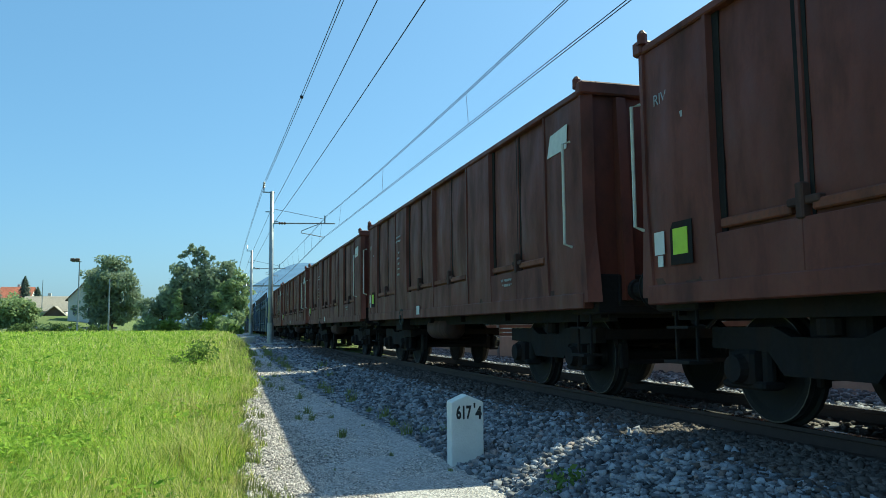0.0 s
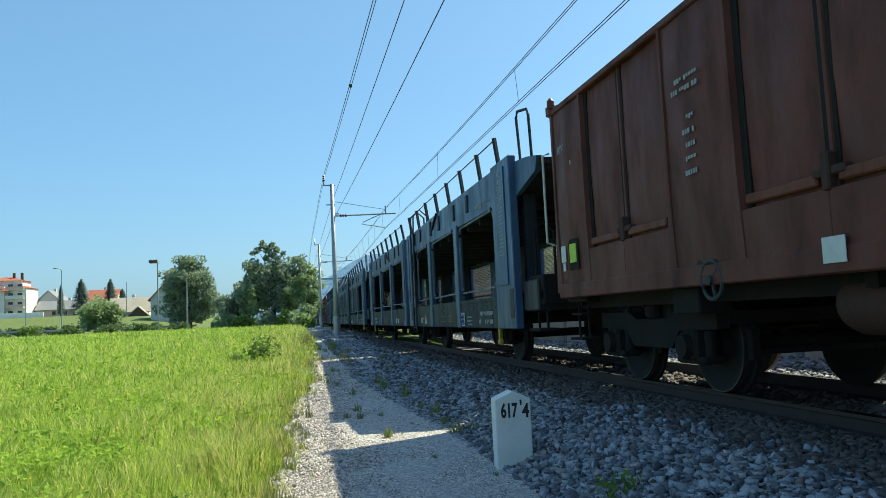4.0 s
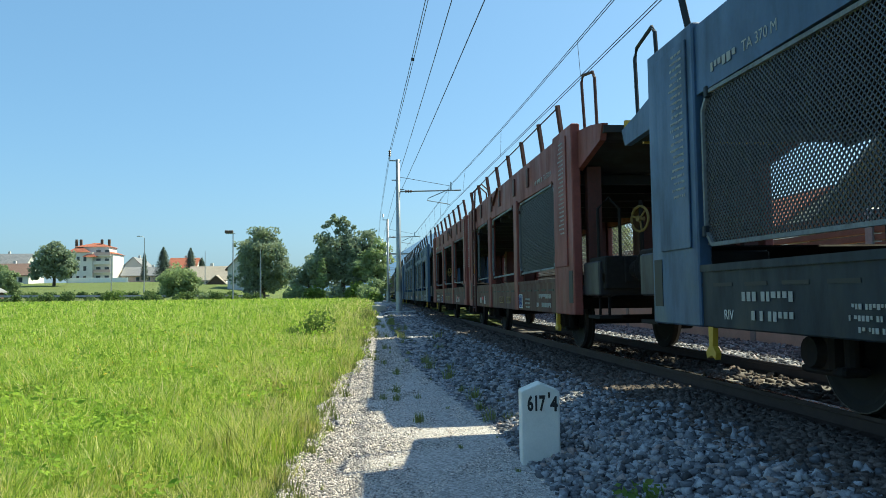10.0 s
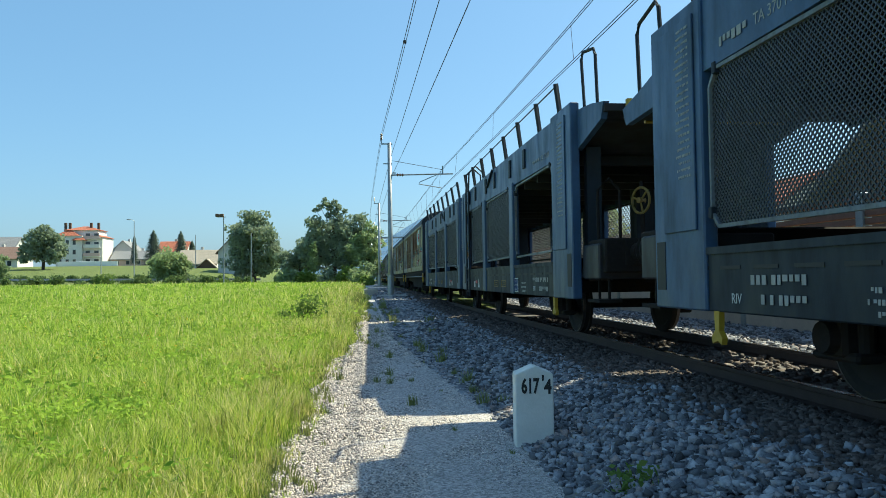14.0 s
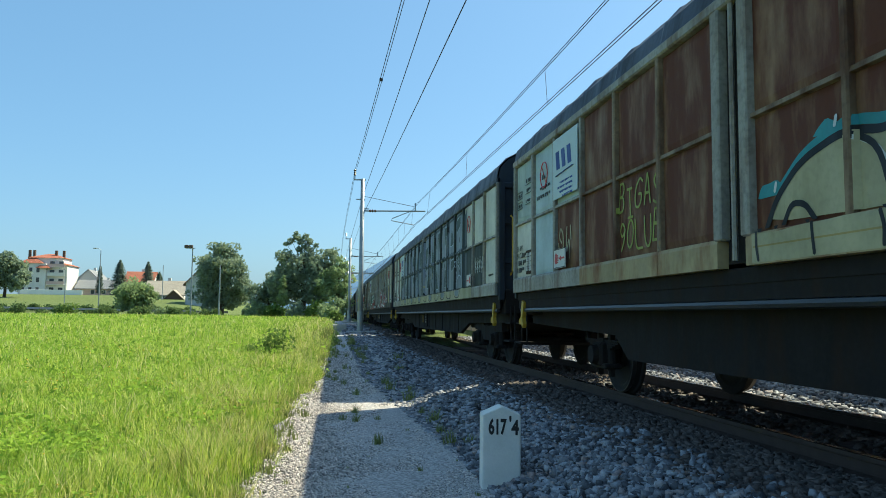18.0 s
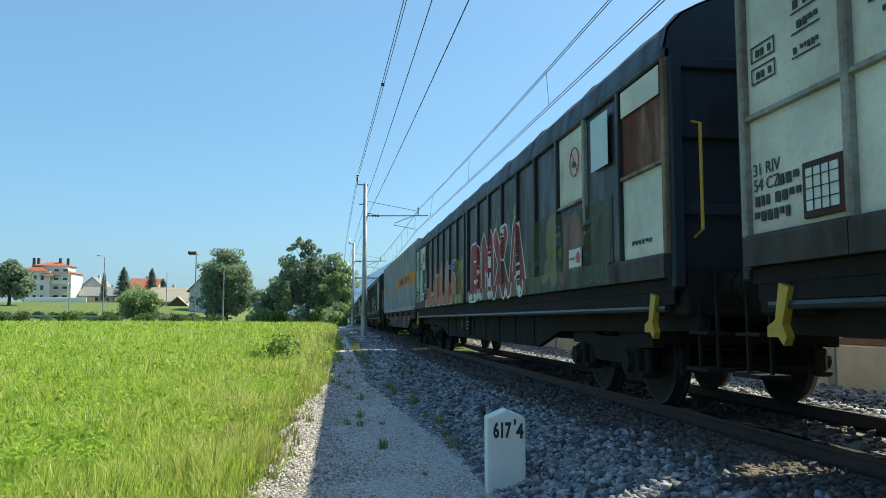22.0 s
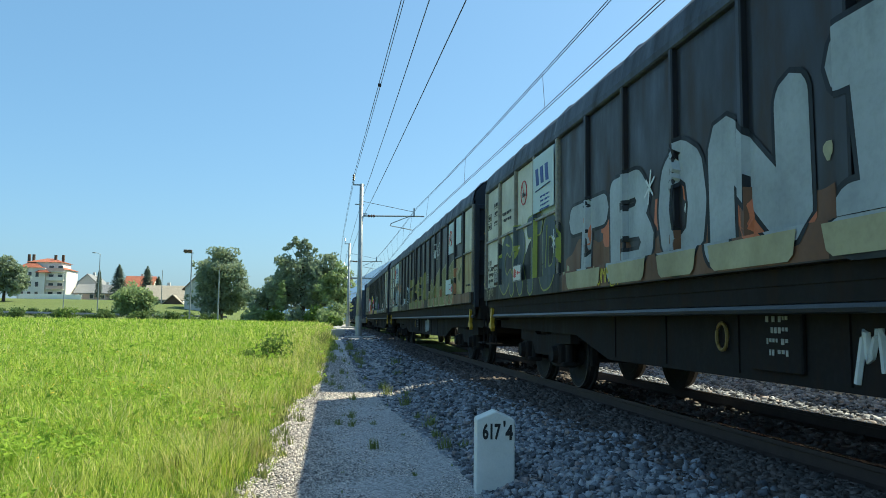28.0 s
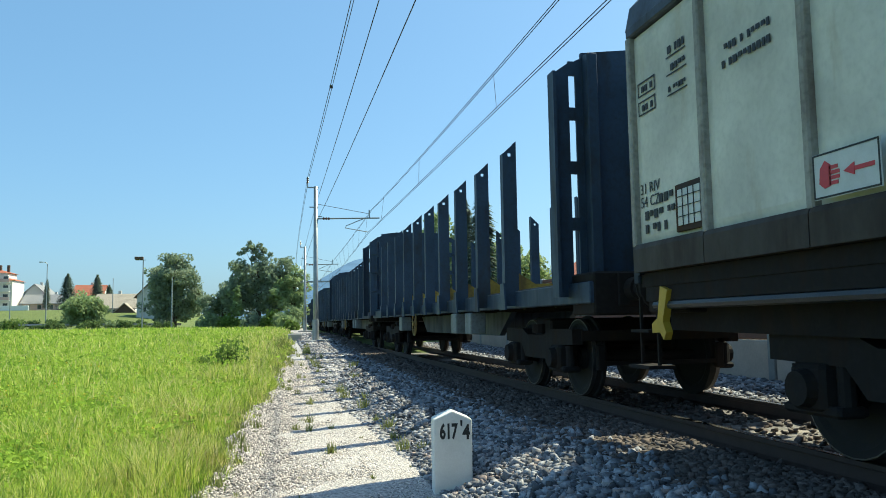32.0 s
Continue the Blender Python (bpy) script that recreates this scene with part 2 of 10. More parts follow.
    def mesh(self, name, mat=None, smooth=False):
        me = bpy.data.meshes.new(name)
        me.from_pydata(self.v, [], self.f)
        me.validate()
        b = bmesh.new()
        b.from_mesh(me)
        bmesh.ops.recalc_face_normals(b, faces=b.faces)
        b.to_mesh(me)
        b.free()
        if mat:
            me.materials.append(mat)
        if smooth:
            me.polygons.foreach_set("use_smooth", [True] * len(me.polygons))
        return me


def part(name, shape, mat, parent=None, label="", smooth=False):
    ob = new(name, shape.mesh(name, mat, smooth))
    if parent is not None:
        ob.parent = parent
    if label:
        ob["label"] = label
    if name in ("wire_screen", "lettering", "column_lettering", "frame_lettering", "band_lettering", "data_frames", "clip_wire"):
        ob["kind"] = "stuff"
    return ob


def thing(name, label, category, group="", at=None):
    ob = new(name)
    ob.empty_display_size = 0.2
    tagged(ob, label, category, group)
    if at is not None:
        ob.matrix_basis = at
    return ob


def raw_mesh(name, verts, faces, mat):
    """A mesh straight from arrays, for what is joined of very many pieces."""
    me = bpy.data.meshes.new(name)
    verts = np.asarray(verts, np.float32)
    faces = np.asarray(faces, np.int32)
    k = faces.shape[1]
    me.vertices.add(len(verts))
    me.vertices.foreach_set("co", verts.ravel())
    me.loops.add(faces.size)
    me.loops.foreach_set("vertex_index", faces.ravel())
    me.polygons.add(len(faces))
    me.polygons.foreach_set("loop_start", np.arange(0, faces.size, k, dtype=np.int32))
    me.update(calc_edges=True)
    me.materials.append(mat)
    return me

# ---------------------------------------------------------------- the lie of the land
RAIL = 0.55          # height of the rail heads
BODY = 0.70          # height of the wagons' own zero
SINK = RAIL - BODY   # wheels stand this much below it
SPEED = 13.0         # metres a second, towards -y


def track_x(y):
    return 4.42 + max(0.0, y - 40.0) ** 2 / 7500.0


def smooth(a, b, v):
    k = min(1.0, max(0.0, (v - a) / (b - a)))
    return k * k * (3 - 2 * k)


def ground_z(x, y):
    z = 0.62 * min(1.0, max(0.0, (y - 7.0) / 31.0)) + 0.35 * min(1.0, max(0.0, (y - 38.0) / 70.0))
    if y > 112:
        z += (1 - smooth(-34, -12, x)) * 5.4 * smooth(112, 240, y)
    if x > 9:
        z += smooth(9, 14, x) * 0.1
    return z


def np_ground(x, y):
    z = 0.62 * np.clip((y - 7.0) / 31.0, 0, 1) + 0.35 * np.clip((y - 38.0) / 70.0, 0, 1)
    k = np.clip((y - 112) / 128.0, 0, 1)
    q = np.clip((x + 34) / 22.0, 0, 1)
    z = z + (1 - q * q * (3 - 2 * q)) * 5.4 * k * k * (3 - 2 * k)
    return z


def ground_material():
    m, nt, b = nodes_of("meadow_soil")
    v = tex_coord(nt)
    n1, n2, n3 = noise_tex(nt, v, 0.18, 5), noise_tex(nt, v, 2.5, 5), noise_tex(nt, v, 40, 4)
    c = ramp(nt, n1, [(0.3, (0.085, 0.13, 0.022)), (0.55, (0.13, 0.175, 0.03)), (0.75, (0.19, 0.19, 0.06))])
    c = mix_col(nt, 0.5, c, ramp(nt, n2, [(0.3, (0.05, 0.09, 0.015)), (0.7, (0.16, 0.20, 0.04))]))
    c = mix_col(nt, 0.4, c, ramp(nt, n3, [(0.3, (0.03, 0.05, 0.01)), (0.7, (0.19, 0.21, 0.05))]))
    nt.links.new(c, b.inputs["Base Color"])
    b.inputs["Roughness"].default_value = 0.95
    bump(nt, b, n3, 0.8, 0.08)
    return m


def gravel_material(name, lo, hi, cell, bumps=0.8, even=0.45):
    m, nt, b = nodes_of(name)
    v = tex_coord(nt)
    vo = nt.nodes.new("ShaderNodeTexVoronoi")
    vo.inputs["Scale"].default_value = cell
    nt.links.new(v, vo.inputs["Vector"])
    big = noise_tex(nt, v, 0.7, 5)
    sep = nt.nodes.new("ShaderNodeSeparateColor")
    nt.links.new(vo.outputs["Color"], sep.inputs[0])
    c = ramp(nt, sep.outputs[0], [(0.0, lo), (1.0, hi)])
    c = mix_col(nt, even, c, ramp(nt, big, [(0.3, tuple(q * 0.8 for q in lo)), (0.7, hi)]))
    nt.links.new(c, b.inputs["Base Color"])
    b.inputs["Roughness"].default_value = 0.95
    bump(nt, b, vo.outputs["Distance"], bumps, 0.02)
    return m


M["meadow"] = ground_material()
M["path"] = gravel_material("pale_gravel", (0.19, 0.175, 0.172), (0.70, 0.645, 0.62), 55, 0.8, 0.25)
M["bed"] = gravel_material("ballast_bed", (0.09, 0.083, 0.08), (0.22, 0.205, 0.195), 22)


def grid_sheet(name, xs, ys, fn, mat):
    xs, ys = np.asarray(xs), np.asarray(ys)
    gx, gy = np.meshgrid(xs, ys)
    z = fn(gx, gy)
    v = np.stack([gx, gy, z], -1).reshape(-1, 3)
    n = len(xs)
    i, j = np.meshgrid(np.arange(n - 1), np.arange(len(ys) - 1))
    k = (j * n + i).ravel()
    f = np.stack([k, k + 1, k + n + 1, k + n], 1)
    me = raw_mesh(name, v, f, mat)
    me.polygons.foreach_set("use_smooth", [True] * len(me.polygons))
    return new(name, me)


xs = np.concatenate([[-3000, -1500, -800, -400, -250], np.linspace(-160, -20, 36), np.linspace(-16, 14, 40), [18, 30, 60, 120, 300, 800, 1500, 3000]])
ys = np.concatenate([[-2500, -1200, -700, -450, -200, -80, -30], np.linspace(-10, 60, 60), np.linspace(64, 300, 60), [350, 450, 700, 1200, 2000, 3200]])
ground = grid_sheet("ground", xs, ys, np_ground, M["meadow"])
tagged(ground, "bright green summer meadow with yellowish dry patches", "meadow", kind="structure")

# the gravel path beside the line
PATH_L, PATH_R = -0.70, 2.5
ys = np.concatenate([[-450, -200, -80, -30], np.linspace(-10, 60, 141), np.linspace(64, 300, 40)])
prow = np.linspace(0, 1, 14)


def path_edge(y):
    return PATH_L + 0.07 * np.sin(y * 0.9) + 0.05 * np.sin(y * 2.3 + 1) + 0.03 * np.sin(y * 6.1) + np.clip((y - 9) / 30, 0, 1) * 0.78 + 0.13 + 0.33 * np.clip((y - 9.5) / 6.5, 0, 1)


def path_sheet():
    gy, gs = np.meshgrid(ys, prow, indexing="ij")
    off = np.clip(gy - 40, 0, None) ** 2 / 7500.0
    gx = path_edge(gy) * (1 - gs) + PATH_R * gs + off
    rng = np.random.RandomState(3)
    z = np_ground(gx, gy) + 0.012 + 0.02 * np.sin(gs * math.pi) + rng.normal(0, 0.004, gx.shape)
    z[:, 0] -= 0.05
    n = len(prow)
    i, j = np.meshgrid(np.arange(n - 1), np.arange(len(ys) - 1))
    k = (j * n + i).ravel()
    me = raw_mesh("gravel_path", np.stack([gx, gy, z], -1).reshape(-1, 3), np.stack([k, k + 1, k + n + 1, k + n], 1), M["path"])
    return new("gravel_path", me)


tagged(path_sheet(), "pale crushed limestone service path beside the line", "path", kind="structure")

# ballast bed with its shoulders, following the line
PROFILE = [(-3.35, -0.60), (-2.95, -0.51), (-2.4, -0.29), (-1.95, -0.175), (-1.5, -0.165), (0, -0.16), (1.5, -0.165), (1.75, -0.17), (2.6, -0.16), (3.6, -0.17), (4.0, -0.28), (5.4, -0.40), (5.6, -0.60)]


def toe(px, y):
    """The ballast's shoulder spreads over the path farther along the line."""
    return px - 0.62 * np.clip((y - 7.5) / 9.0, 0, 1) * np.clip((-1.95 - px) / 0.55, 0, 1)


def bed_sheet():
    yy = np.concatenate([[-450, -200, -80, -30], np.linspace(-10, 40, 101), np.linspace(44, 400, 60), [600, 900]])
    v = []
    rng = np.random.RandomState(5)
    for y in yy:
        for s, (px, pz) in enumerate(PROFILE):
            v.append((track_x(y) + float(toe(px, y)) + (rng.normal(0, 0.05) if 0 < s < 4 else 0), y, RAIL + pz + (rng.normal(0, 0.012) if 0 < s < 12 else 0)))
    n = len(PROFILE)
    f = [(j * n + i, j * n + i + 1, (j + 1) * n + i + 1, (j + 1) * n + i) for j in range(len(yy) - 1) for i in range(n - 1)]
    return new("ballast_bed", raw_mesh("ballast_bed", v, f, M["bed"]))


bed = tagged(bed_sheet(), "grey crushed stone ballast bed under the track", "ballast", kind="structure")

# rails: head, web and foot in one section
RAIL_SECTION = [(-0.075, -0.16), (0.075, -0.16), (0.075, -0.148), (0.012, -0.128), (0.012, -0.045), (0.036, -0.036), (0.036, -0.004), (0.03, 0.0), (-0.03, 0.0), (-0.036, -0.004), (-0.036, -0.036), (-0.012, -0.045), (-0.012, -0.128), (-0.075, -0.148)]


def rail_line(side):
    yy = [-450, -100, -20] + list(range(0, 41, 10)) + list(range(50, 420, 10)) + [600, 900]
    s = Shape()
    n = len(RAIL_SECTION)
    vs, fs = [], []
    for y in yy:
        for px, pz in RAIL_SECTION:
            vs.append((track_x(y) + side * 0.755 + px, y, RAIL + pz))
    for j in range(len(yy) - 1):
        for i in range(n):
            k = (i + 1) % n
            fs.append((j * n + i, j * n + k, (j + 1) * n + k, (j + 1) * n + i))
    s.add(vs, fs)
    ob = part("rail", s, M["rail"])
    ob.data.materials.append(M["railtop"])
    for p in ob.data.polygons:
        if p.center.z > RAIL - 0.003:
            p.material_index = 1
    return tagged(ob, "rusty steel rail with a bright worn head", "rail", "rails", "structure")


rail_line(-1), rail_line(1)

# ---------------------------------------------------------------- wagons (own space: x across, y along, z from the rail head)
MESHES = {}


def shared(name, key, build, mat, parent, at=None, label="", smooth=False):
    """A part whose mesh is built once and shared by all its likes."""
    if key not in MESHES:
        MESHES[key] = build().mesh(name, mat, smooth)
    ob = new(name, MESHES[key])
    ob.parent = parent
    if at is not None:
        ob.matrix_basis = at
    if label:
        ob["label"] = label
    if name == "data_frames":
        ob["kind"] = "stuff"
    return ob


def wheelset_shape():
    s = Shape()
    for sd in (-1, 1):
        s.lathe([(sd * 0.68, 0.10), (sd * 0.68, 0.36), (sd * 0.66, 0.40), (sd * 0.66, 0.495), (sd * 0.695, 0.495), (sd * 0.705, 0.465), (sd * 0.81, 0.455), (sd * 0.81, 0.40), (sd * 0.785, 0.36), (sd * 0.75, 0.15), (sd * 0.82, 0.12), (sd * 0.82, 0.02)], (0, 0, 0.46), "x", 28)
    s.lathe([(-1.0, 0.075), (1.0, 0.075)], (0, 0, 0.46), "x", 12)
    return s


def rim_shape(sd):
    return Shape().lathe([(sd * 0.700, 0.462), (sd * 0.812, 0.4575), (sd * 0.8125, 0.448), (sd * 0.700, 0.45)], (0, 0, 0.46), "x", 28)


def axlebox_shape():
    s = Shape()
    s.box(-0.13, 0.13, -0.16, 0.16, -0.15, 0.15, 0.03)
    s.lathe([(-0.2, 0.11), (-0.13, 0.125)], (0, 0, 0), "x", 14)
    s.box(-0.11, 0.11, -0.27, 0.27, -0.17, -0.10, 0.02)
    for d in (-0.21, 0.21):
        s.lathe([(-0.10, 0.055), (0.14, 0.055)], (0, d, 0), "z", 10)
    return s


def bogie_frame_shape():
    s = Shape()
    for sd in (-1, 1):
        x0, x1 = sorted((sd * 0.93, sd * 1.06))
        s.prism([(-1.35, 0.62), (-1.35, 0.80), (-0.55, 0.80), (-0.35, 0.72), (0.35, 0.72), (0.55, 0.80), (1.35, 0.80), (1.35, 0.62), (0.62, 0.60), (0.45, 0.42), (-0.45, 0.42), (-0.62, 0.60)], "x", x0, x1)
        s.lathe([(0, 0.10), (0.12, 0.10)], (sd * 1.0, 0, 0.74), "z", 12)
    s.box(-0.95, 0.95, -0.3, 0.3, 0.55, 0.93, 0.03)
    for e in (-1.32, 1.32):
        s.box(-0.95, 0.95, e - 0.06, e + 0.06, 0.66, 0.78)
    return s


def brake_shape():
    s = Shape().box(-0.80, -0.70, -0.04, 0.04, 0.32, 0.62, 0.015).box(0.70, 0.80, -0.04, 0.04, 0.32, 0.62, 0.015)
    return s.beam((-0.75, 0, 0.40), (0.75, 0, 0.40), 0.05, 0.05)


def axle(parent, y, z=0.0):
    w = shared("wheelset", "wheelset", wheelset_shape, M["wheel"], parent, pose(0, y, z), smooth=False)
    for sd in (-1, 1):
        shared("tyre", "tyre%d" % sd, lambda: rim_shape(sd), M["steel"], parent, pose(0, y, z), "bright worn wheel tread")
    return w


def bogie(parent, y):
    b = shared("bogie", "bogie", bogie_frame_shape, M["under"], parent, pose(0, y, SINK))
    for e in (-0.9, 0.9):
        axle(b, e)
        for sd in (-1, 1):
            shared("axlebox", "axlebox", axlebox_shape, M["under"], b, pose(sd * 1.0, e, 0.46, 0, 0, 0 if sd < 0 else 180))
    for e in (-1.42, -0.38, 0.38, 1.42):
        shared("brake_beam", "brake", brake_shape, M["under"], b, pose(0, e, 0))
    return b


def spring_shape():
    s = Shape()
    for k in range(6):
        w = 0.62 - 0.09 * k
        s.box(-0.05, 0.05, -w, w, 0.62 - 0.025 * k, 0.642 - 0.025 * k)
    s.box(-0.06, 0.06, -0.07, 0.07, 0.30, 0.66)
    for e in (-0.62, 0.62):
        s.beam((0, e, 0.63), (0, e * 1.18, 0.97), 0.05, 0.04)
    for e in (-0.2, 0.2):
        s.box(-0.03, 0.03, e - 0.03, e + 0.03, 0.2, 1.0)
    return s


def single_axle(parent, y):
    axle(parent, y, SINK)
    for sd in (-1, 1):
        shared("axlebox", "axlebox", axlebox_shape, M["under"], parent, pose(sd * 0.98, y, 0.46 + SINK, 0, 0, 0 if sd < 0 else 180))
        shared("leaf_spring", "spring", spring_shape, M["under"], parent, pose(sd * 0.98, y, SINK))


def buffer_shape():
    s = Shape()
    s.lathe([(0, 0.12), (0.18, 0.12), (0.18, 0.09), (0.5, 0.085), (0.5, 0.16), (0.54, 0.235), (0.565, 0.24), (0.585, 0.19)], (0, 0, 0), "y", 18)
    s.box(-0.17, 0.17, -0.03, 0.02, -0.17, 0.17, 0.01)
    return s


def coupling_shape():
    s = Shape()
    s.tube([(-0.05, 0, 0), (-0.06, 0.25, -0.03), (-0.06, 0.5, -0.14)], 0.03, 6)
    s.tube([(0.05, 0, 0), (0.06, 0.25, -0.03), (0.06, 0.5, -0.14)], 0.03, 6)
    s.box(-0.10, 0.10, 0.45, 0.55, -0.2, -0.08, 0.02)
    s.tube([(0.22, 0.02, -0.08), (0.23, 0.2, -0.35), (0.2, 0.42, -0.4), (0.12, 0.62, -0.2)], 0.022, 6)
    return s


def buffers(parent, half, y_beam):
    """Buffers and screw couplings at both ends; half: half the length over buffers."""
    for e in (-1, 1):
        turn = 0 if e > 0 else 180
        for sd in (-1, 1):
            shared("buffer", "buffer", buffer_shape, M["under"], parent, pose(sd * 0.875, e * (half - 0.585), 0.36 + BODY, 0, 0, turn))
        shared("coupling", "coupling", coupling_shape, M["under"], parent, pose(0, e * (half - 0.6), 0.34 + BODY, 0, 0, turn))
        shared("headstock", ("headstock", round(half - y_beam, 2)), lambda: Shape().box(-1.3, 1.3, -(half - y_beam), 0, 0.8, 1.24, 0.02), M["under"], parent, pose(0, e * (half - 0.585), 0, 0, 0, turn))


def step_shape():
    s = Shape()
    for y in (-0.16, 0.16):
        s.beam((0, y, 0.35), (0, y, 0.95), 0.025, 0.025)
    s.box(-0.12, 0.12, -0.2, 0.2, 0.33, 0.36)
    s.box(-0.10, 0.08, -0.17, 0.17, 0.64, 0.665)
    return s


def hook_shape():
    """The yellow rope hook that hangs from a corner of the frame."""
    s = Shape()
    s.prism([(-0.07, 0), (0.05, 0), (0.04, -0.26), (0.12, -0.33), (0.10, -0.40), (-0.02, -0.36), (-0.10, -0.40), (-0.12, -0.33), (-0.05, -0.26)], "x", -0.03, 0.03)
    return s


def wheel_shape(r=0.26):
    s = Shape()
    s.tube([(0, r * math.cos(a), r * math.sin(a)) for a in np.linspace(0, 2 * math.pi, 25)[:-1]], 0.018, 6, closed=True)
    for a in (0.3, 2.4, 4.5):
        s.tube([(0, 0, 0), (0, r * math.cos(a), r * math.sin(a))], 0.014, 6)
    s.lathe([(-0.04, 0.04), (0.06, 0.04)], (0, 0, 0), "x", 10)
    return s


def grab_shape(h=1.2):
    s = Shape()
    s.tube([(0, 0, 0), (-0.09, 0, 0.03), (-0.09, 0, h - 0.03), (0, 0, h)], 0.016, 6)
    return s


def flag(parent, name, mat, x, y0, y1, z0, z1, label=""):
    """A thin plate on the side of a wagon."""
    ob = part(name, Shape().box(x - 0.006, x, y0, y1, z0, z1), mat, parent, label)
    return ob


def bars(s, x, y0, z0, rows, width, height=0.05, gap=0.05, seed=1):
    """Lettering too small to read, as short bars."""
    rng = random.Random(seed)
    for k in range(rows):
        y, z = y0, z0 - k * (height + gap)
        end = y0 + width * rng.uniform(0.7, 1.0)
        while y < end:
            w = rng.uniform(0.4, 0.75) * height
            s.box(x - 0.004, x, y, y + w, z + height * rng.choice((0.0, 0.0, 0.3)), z + height * 0.85)
            y += w + height * rng.choice((0.3, 0.3, 0.3, 0.9))
    return s


# -------- open wagon with high sides
def open_wagon(seed):
    rng = random.Random(seed)
    w = thing("open_wagon", "rust-brown high-sided open freight wagon with bulged steel side walls", "freight wagon", "open wagons of the train")
    half, L = 6.3, 6.965
    part("floor", Shape().box(-1.4, 1.4, -half, half, 1.0, 1.1), M["rust_dark"], w)
    ribs = [-6.3, -5.28, -4.26, -3.2, -2.1, -1.05, 0.0, 1.05, 2.1, 3.2, 4.26, 5.28, 6.3]
    for sd in (-1, 1):
        xo = sd * 1.40
        for k in range(len(ribs) - 1):
            a, b = ribs[k] + 0.03, ribs[k + 1] - 0.03
            door = k in (1, 2, 4, 5, 6, 7, 9, 10)
            zlo, zhi, deep = (1.40, 3.27, -0.055) if door else (1.02, 3.27, 0.0)
            s = Shape()
            # a panel that bulges outwards a little, as the loads have pressed it
            nz, ny = 5, 5
            amp = rng.uniform(0.015, 0.055)
            def pt(i, j, t):
                z = zlo + (zhi - zlo) * j / nz
                y = a + (b - a) * i / ny
                bul = amp * math.sin(math.pi * i / ny) * math.sin(math.pi * j / nz) + rng.uniform(-0.006, 0.006)
                return (xo + sd * (bul + t + deep), y, z)
            outer = [pt(i, j, 0.0) for j in range(nz + 1) for i in range(ny + 1)]
            inner = [(p[0] - sd * 0.02, p[1], p[2]) for p in outer]
            n = ny + 1
            fs = [(j * n + i, j * n + i + 1, (j + 1) * n + i + 1, (j + 1) * n + i) for j in range(nz) for i in range(ny)]
            m = len(outer)
            fs2 = [tuple(q + m for q in f[::-1]) for f in fs]
            s.add(outer + inner, fs + fs2)
            part("door" if door else "side_panel", s, M["rust"], w, smooth=True)
            if door:
                part("door_sill", Shape().box(*sorted((xo - sd * 0.10, xo + sd * 0.012)), ribs[k], ribs[k + 1], 1.02, 1.415, 0.006), M["rust"], w)
                part("door_bar", Shape().box(*sorted((xo - sd * 0.07, xo + sd * 0.0)), a + 0.1, b - 0.05, 1.45, 1.53, 0.012), M["rust_bright"], w)
                if k in (1, 4, 6, 9):
                    d = Shape().box(*sorted((xo - sd * 0.095, xo + sd * 0.01)), ribs[k + 1] - 0.16, ribs[k + 1] + 0.16, 1.50, 1.56, 0.01)
                    d.box(*sorted((xo - sd * 0.05, xo + sd * 0.03)), ribs[k + 1] - 0.03, ribs[k + 1] + 0.05, 1.40, 1.66, 0.012)
                    part("door_latch", d, M["rust_dark"], w)
        for k, y in enumerate(ribs):
            s = Shape()
            wd = 0.055 if 0 < k < len(ribs) - 1 else 0.075
            mid = k in (2, 5, 7, 10)
            top = 3.28
            x0, x1 = (xo - sd * 0.11, xo + sd * 0.02) if not mid else (xo - sd * 0.11, xo - sd * 0.035)
            wd = wd * (0.55 if mid else 0.7)
            # rib flares out towards its foot
            prof = [(wd, top), (wd, 2.2), (wd, 1.6), (wd * 2.2, 1.40), (wd * 2.4, 1.36)] if mid else [(wd, top), (wd, 2.2), (wd * 1.2, 1.7), (wd * 2.6, 1.20), (wd * 3.2, 0.93)]
            vs, fs = [], []
            for q, (hw, z) in enumerate(prof):
                vs += [(x0, y - hw - 0.02, z), (x1, y - hw * 0.55, z), (x1, y + hw * 0.55, z), (x0, y + hw + 0.02, z)]
            for q in range(len(prof) - 1):
                for i in range(4):
                    j = (i + 1) % 4
                    fs.append((q * 4 + i, q * 4 + j, q * 4 + 4 + j, q * 4 + 4 + i))
            fs += [(0, 1, 2, 3), tuple(len(vs) - 4 + i for i in (3, 2, 1, 0))]
            s.add(vs, fs)
            part("side_post", s, M["rust"], w)
            # dark strips draw the shadow lines in the recesses along the door edges
            if mid:
                for dy in (-1, 1):
                    part("door_seam", Shape().box(*sorted((xo - sd * 0.08, xo - sd * 0.045)), *sorted((y + dy * wd, y + dy * (wd + 0.04))), 1.41, 3.27), M["under"], w)
            elif 0 < k < len(ribs) - 1:
                dy = 1 if k in (1, 4, 6, 9) else -1
                part("door_seam", Shape().box(*sorted((xo - sd * 0.08, xo - sd * 0.035)), *sorted((y + dy * wd, y + dy * (wd + 0.085))), 1.41, 3.27), M["under"], w)
        part("top_rail", Shape().box(*sorted((sd * 1.25, sd * 1.428)), -half - 0.02, half + 0.02, 3.27, 3.345, 0.012), M["rust"], w)
        part("sill", Shape().box(*sorted((sd * 1.30, sd * 1.43)), -half, half, 0.86, 1.04, 0.012), M["rust"], w)
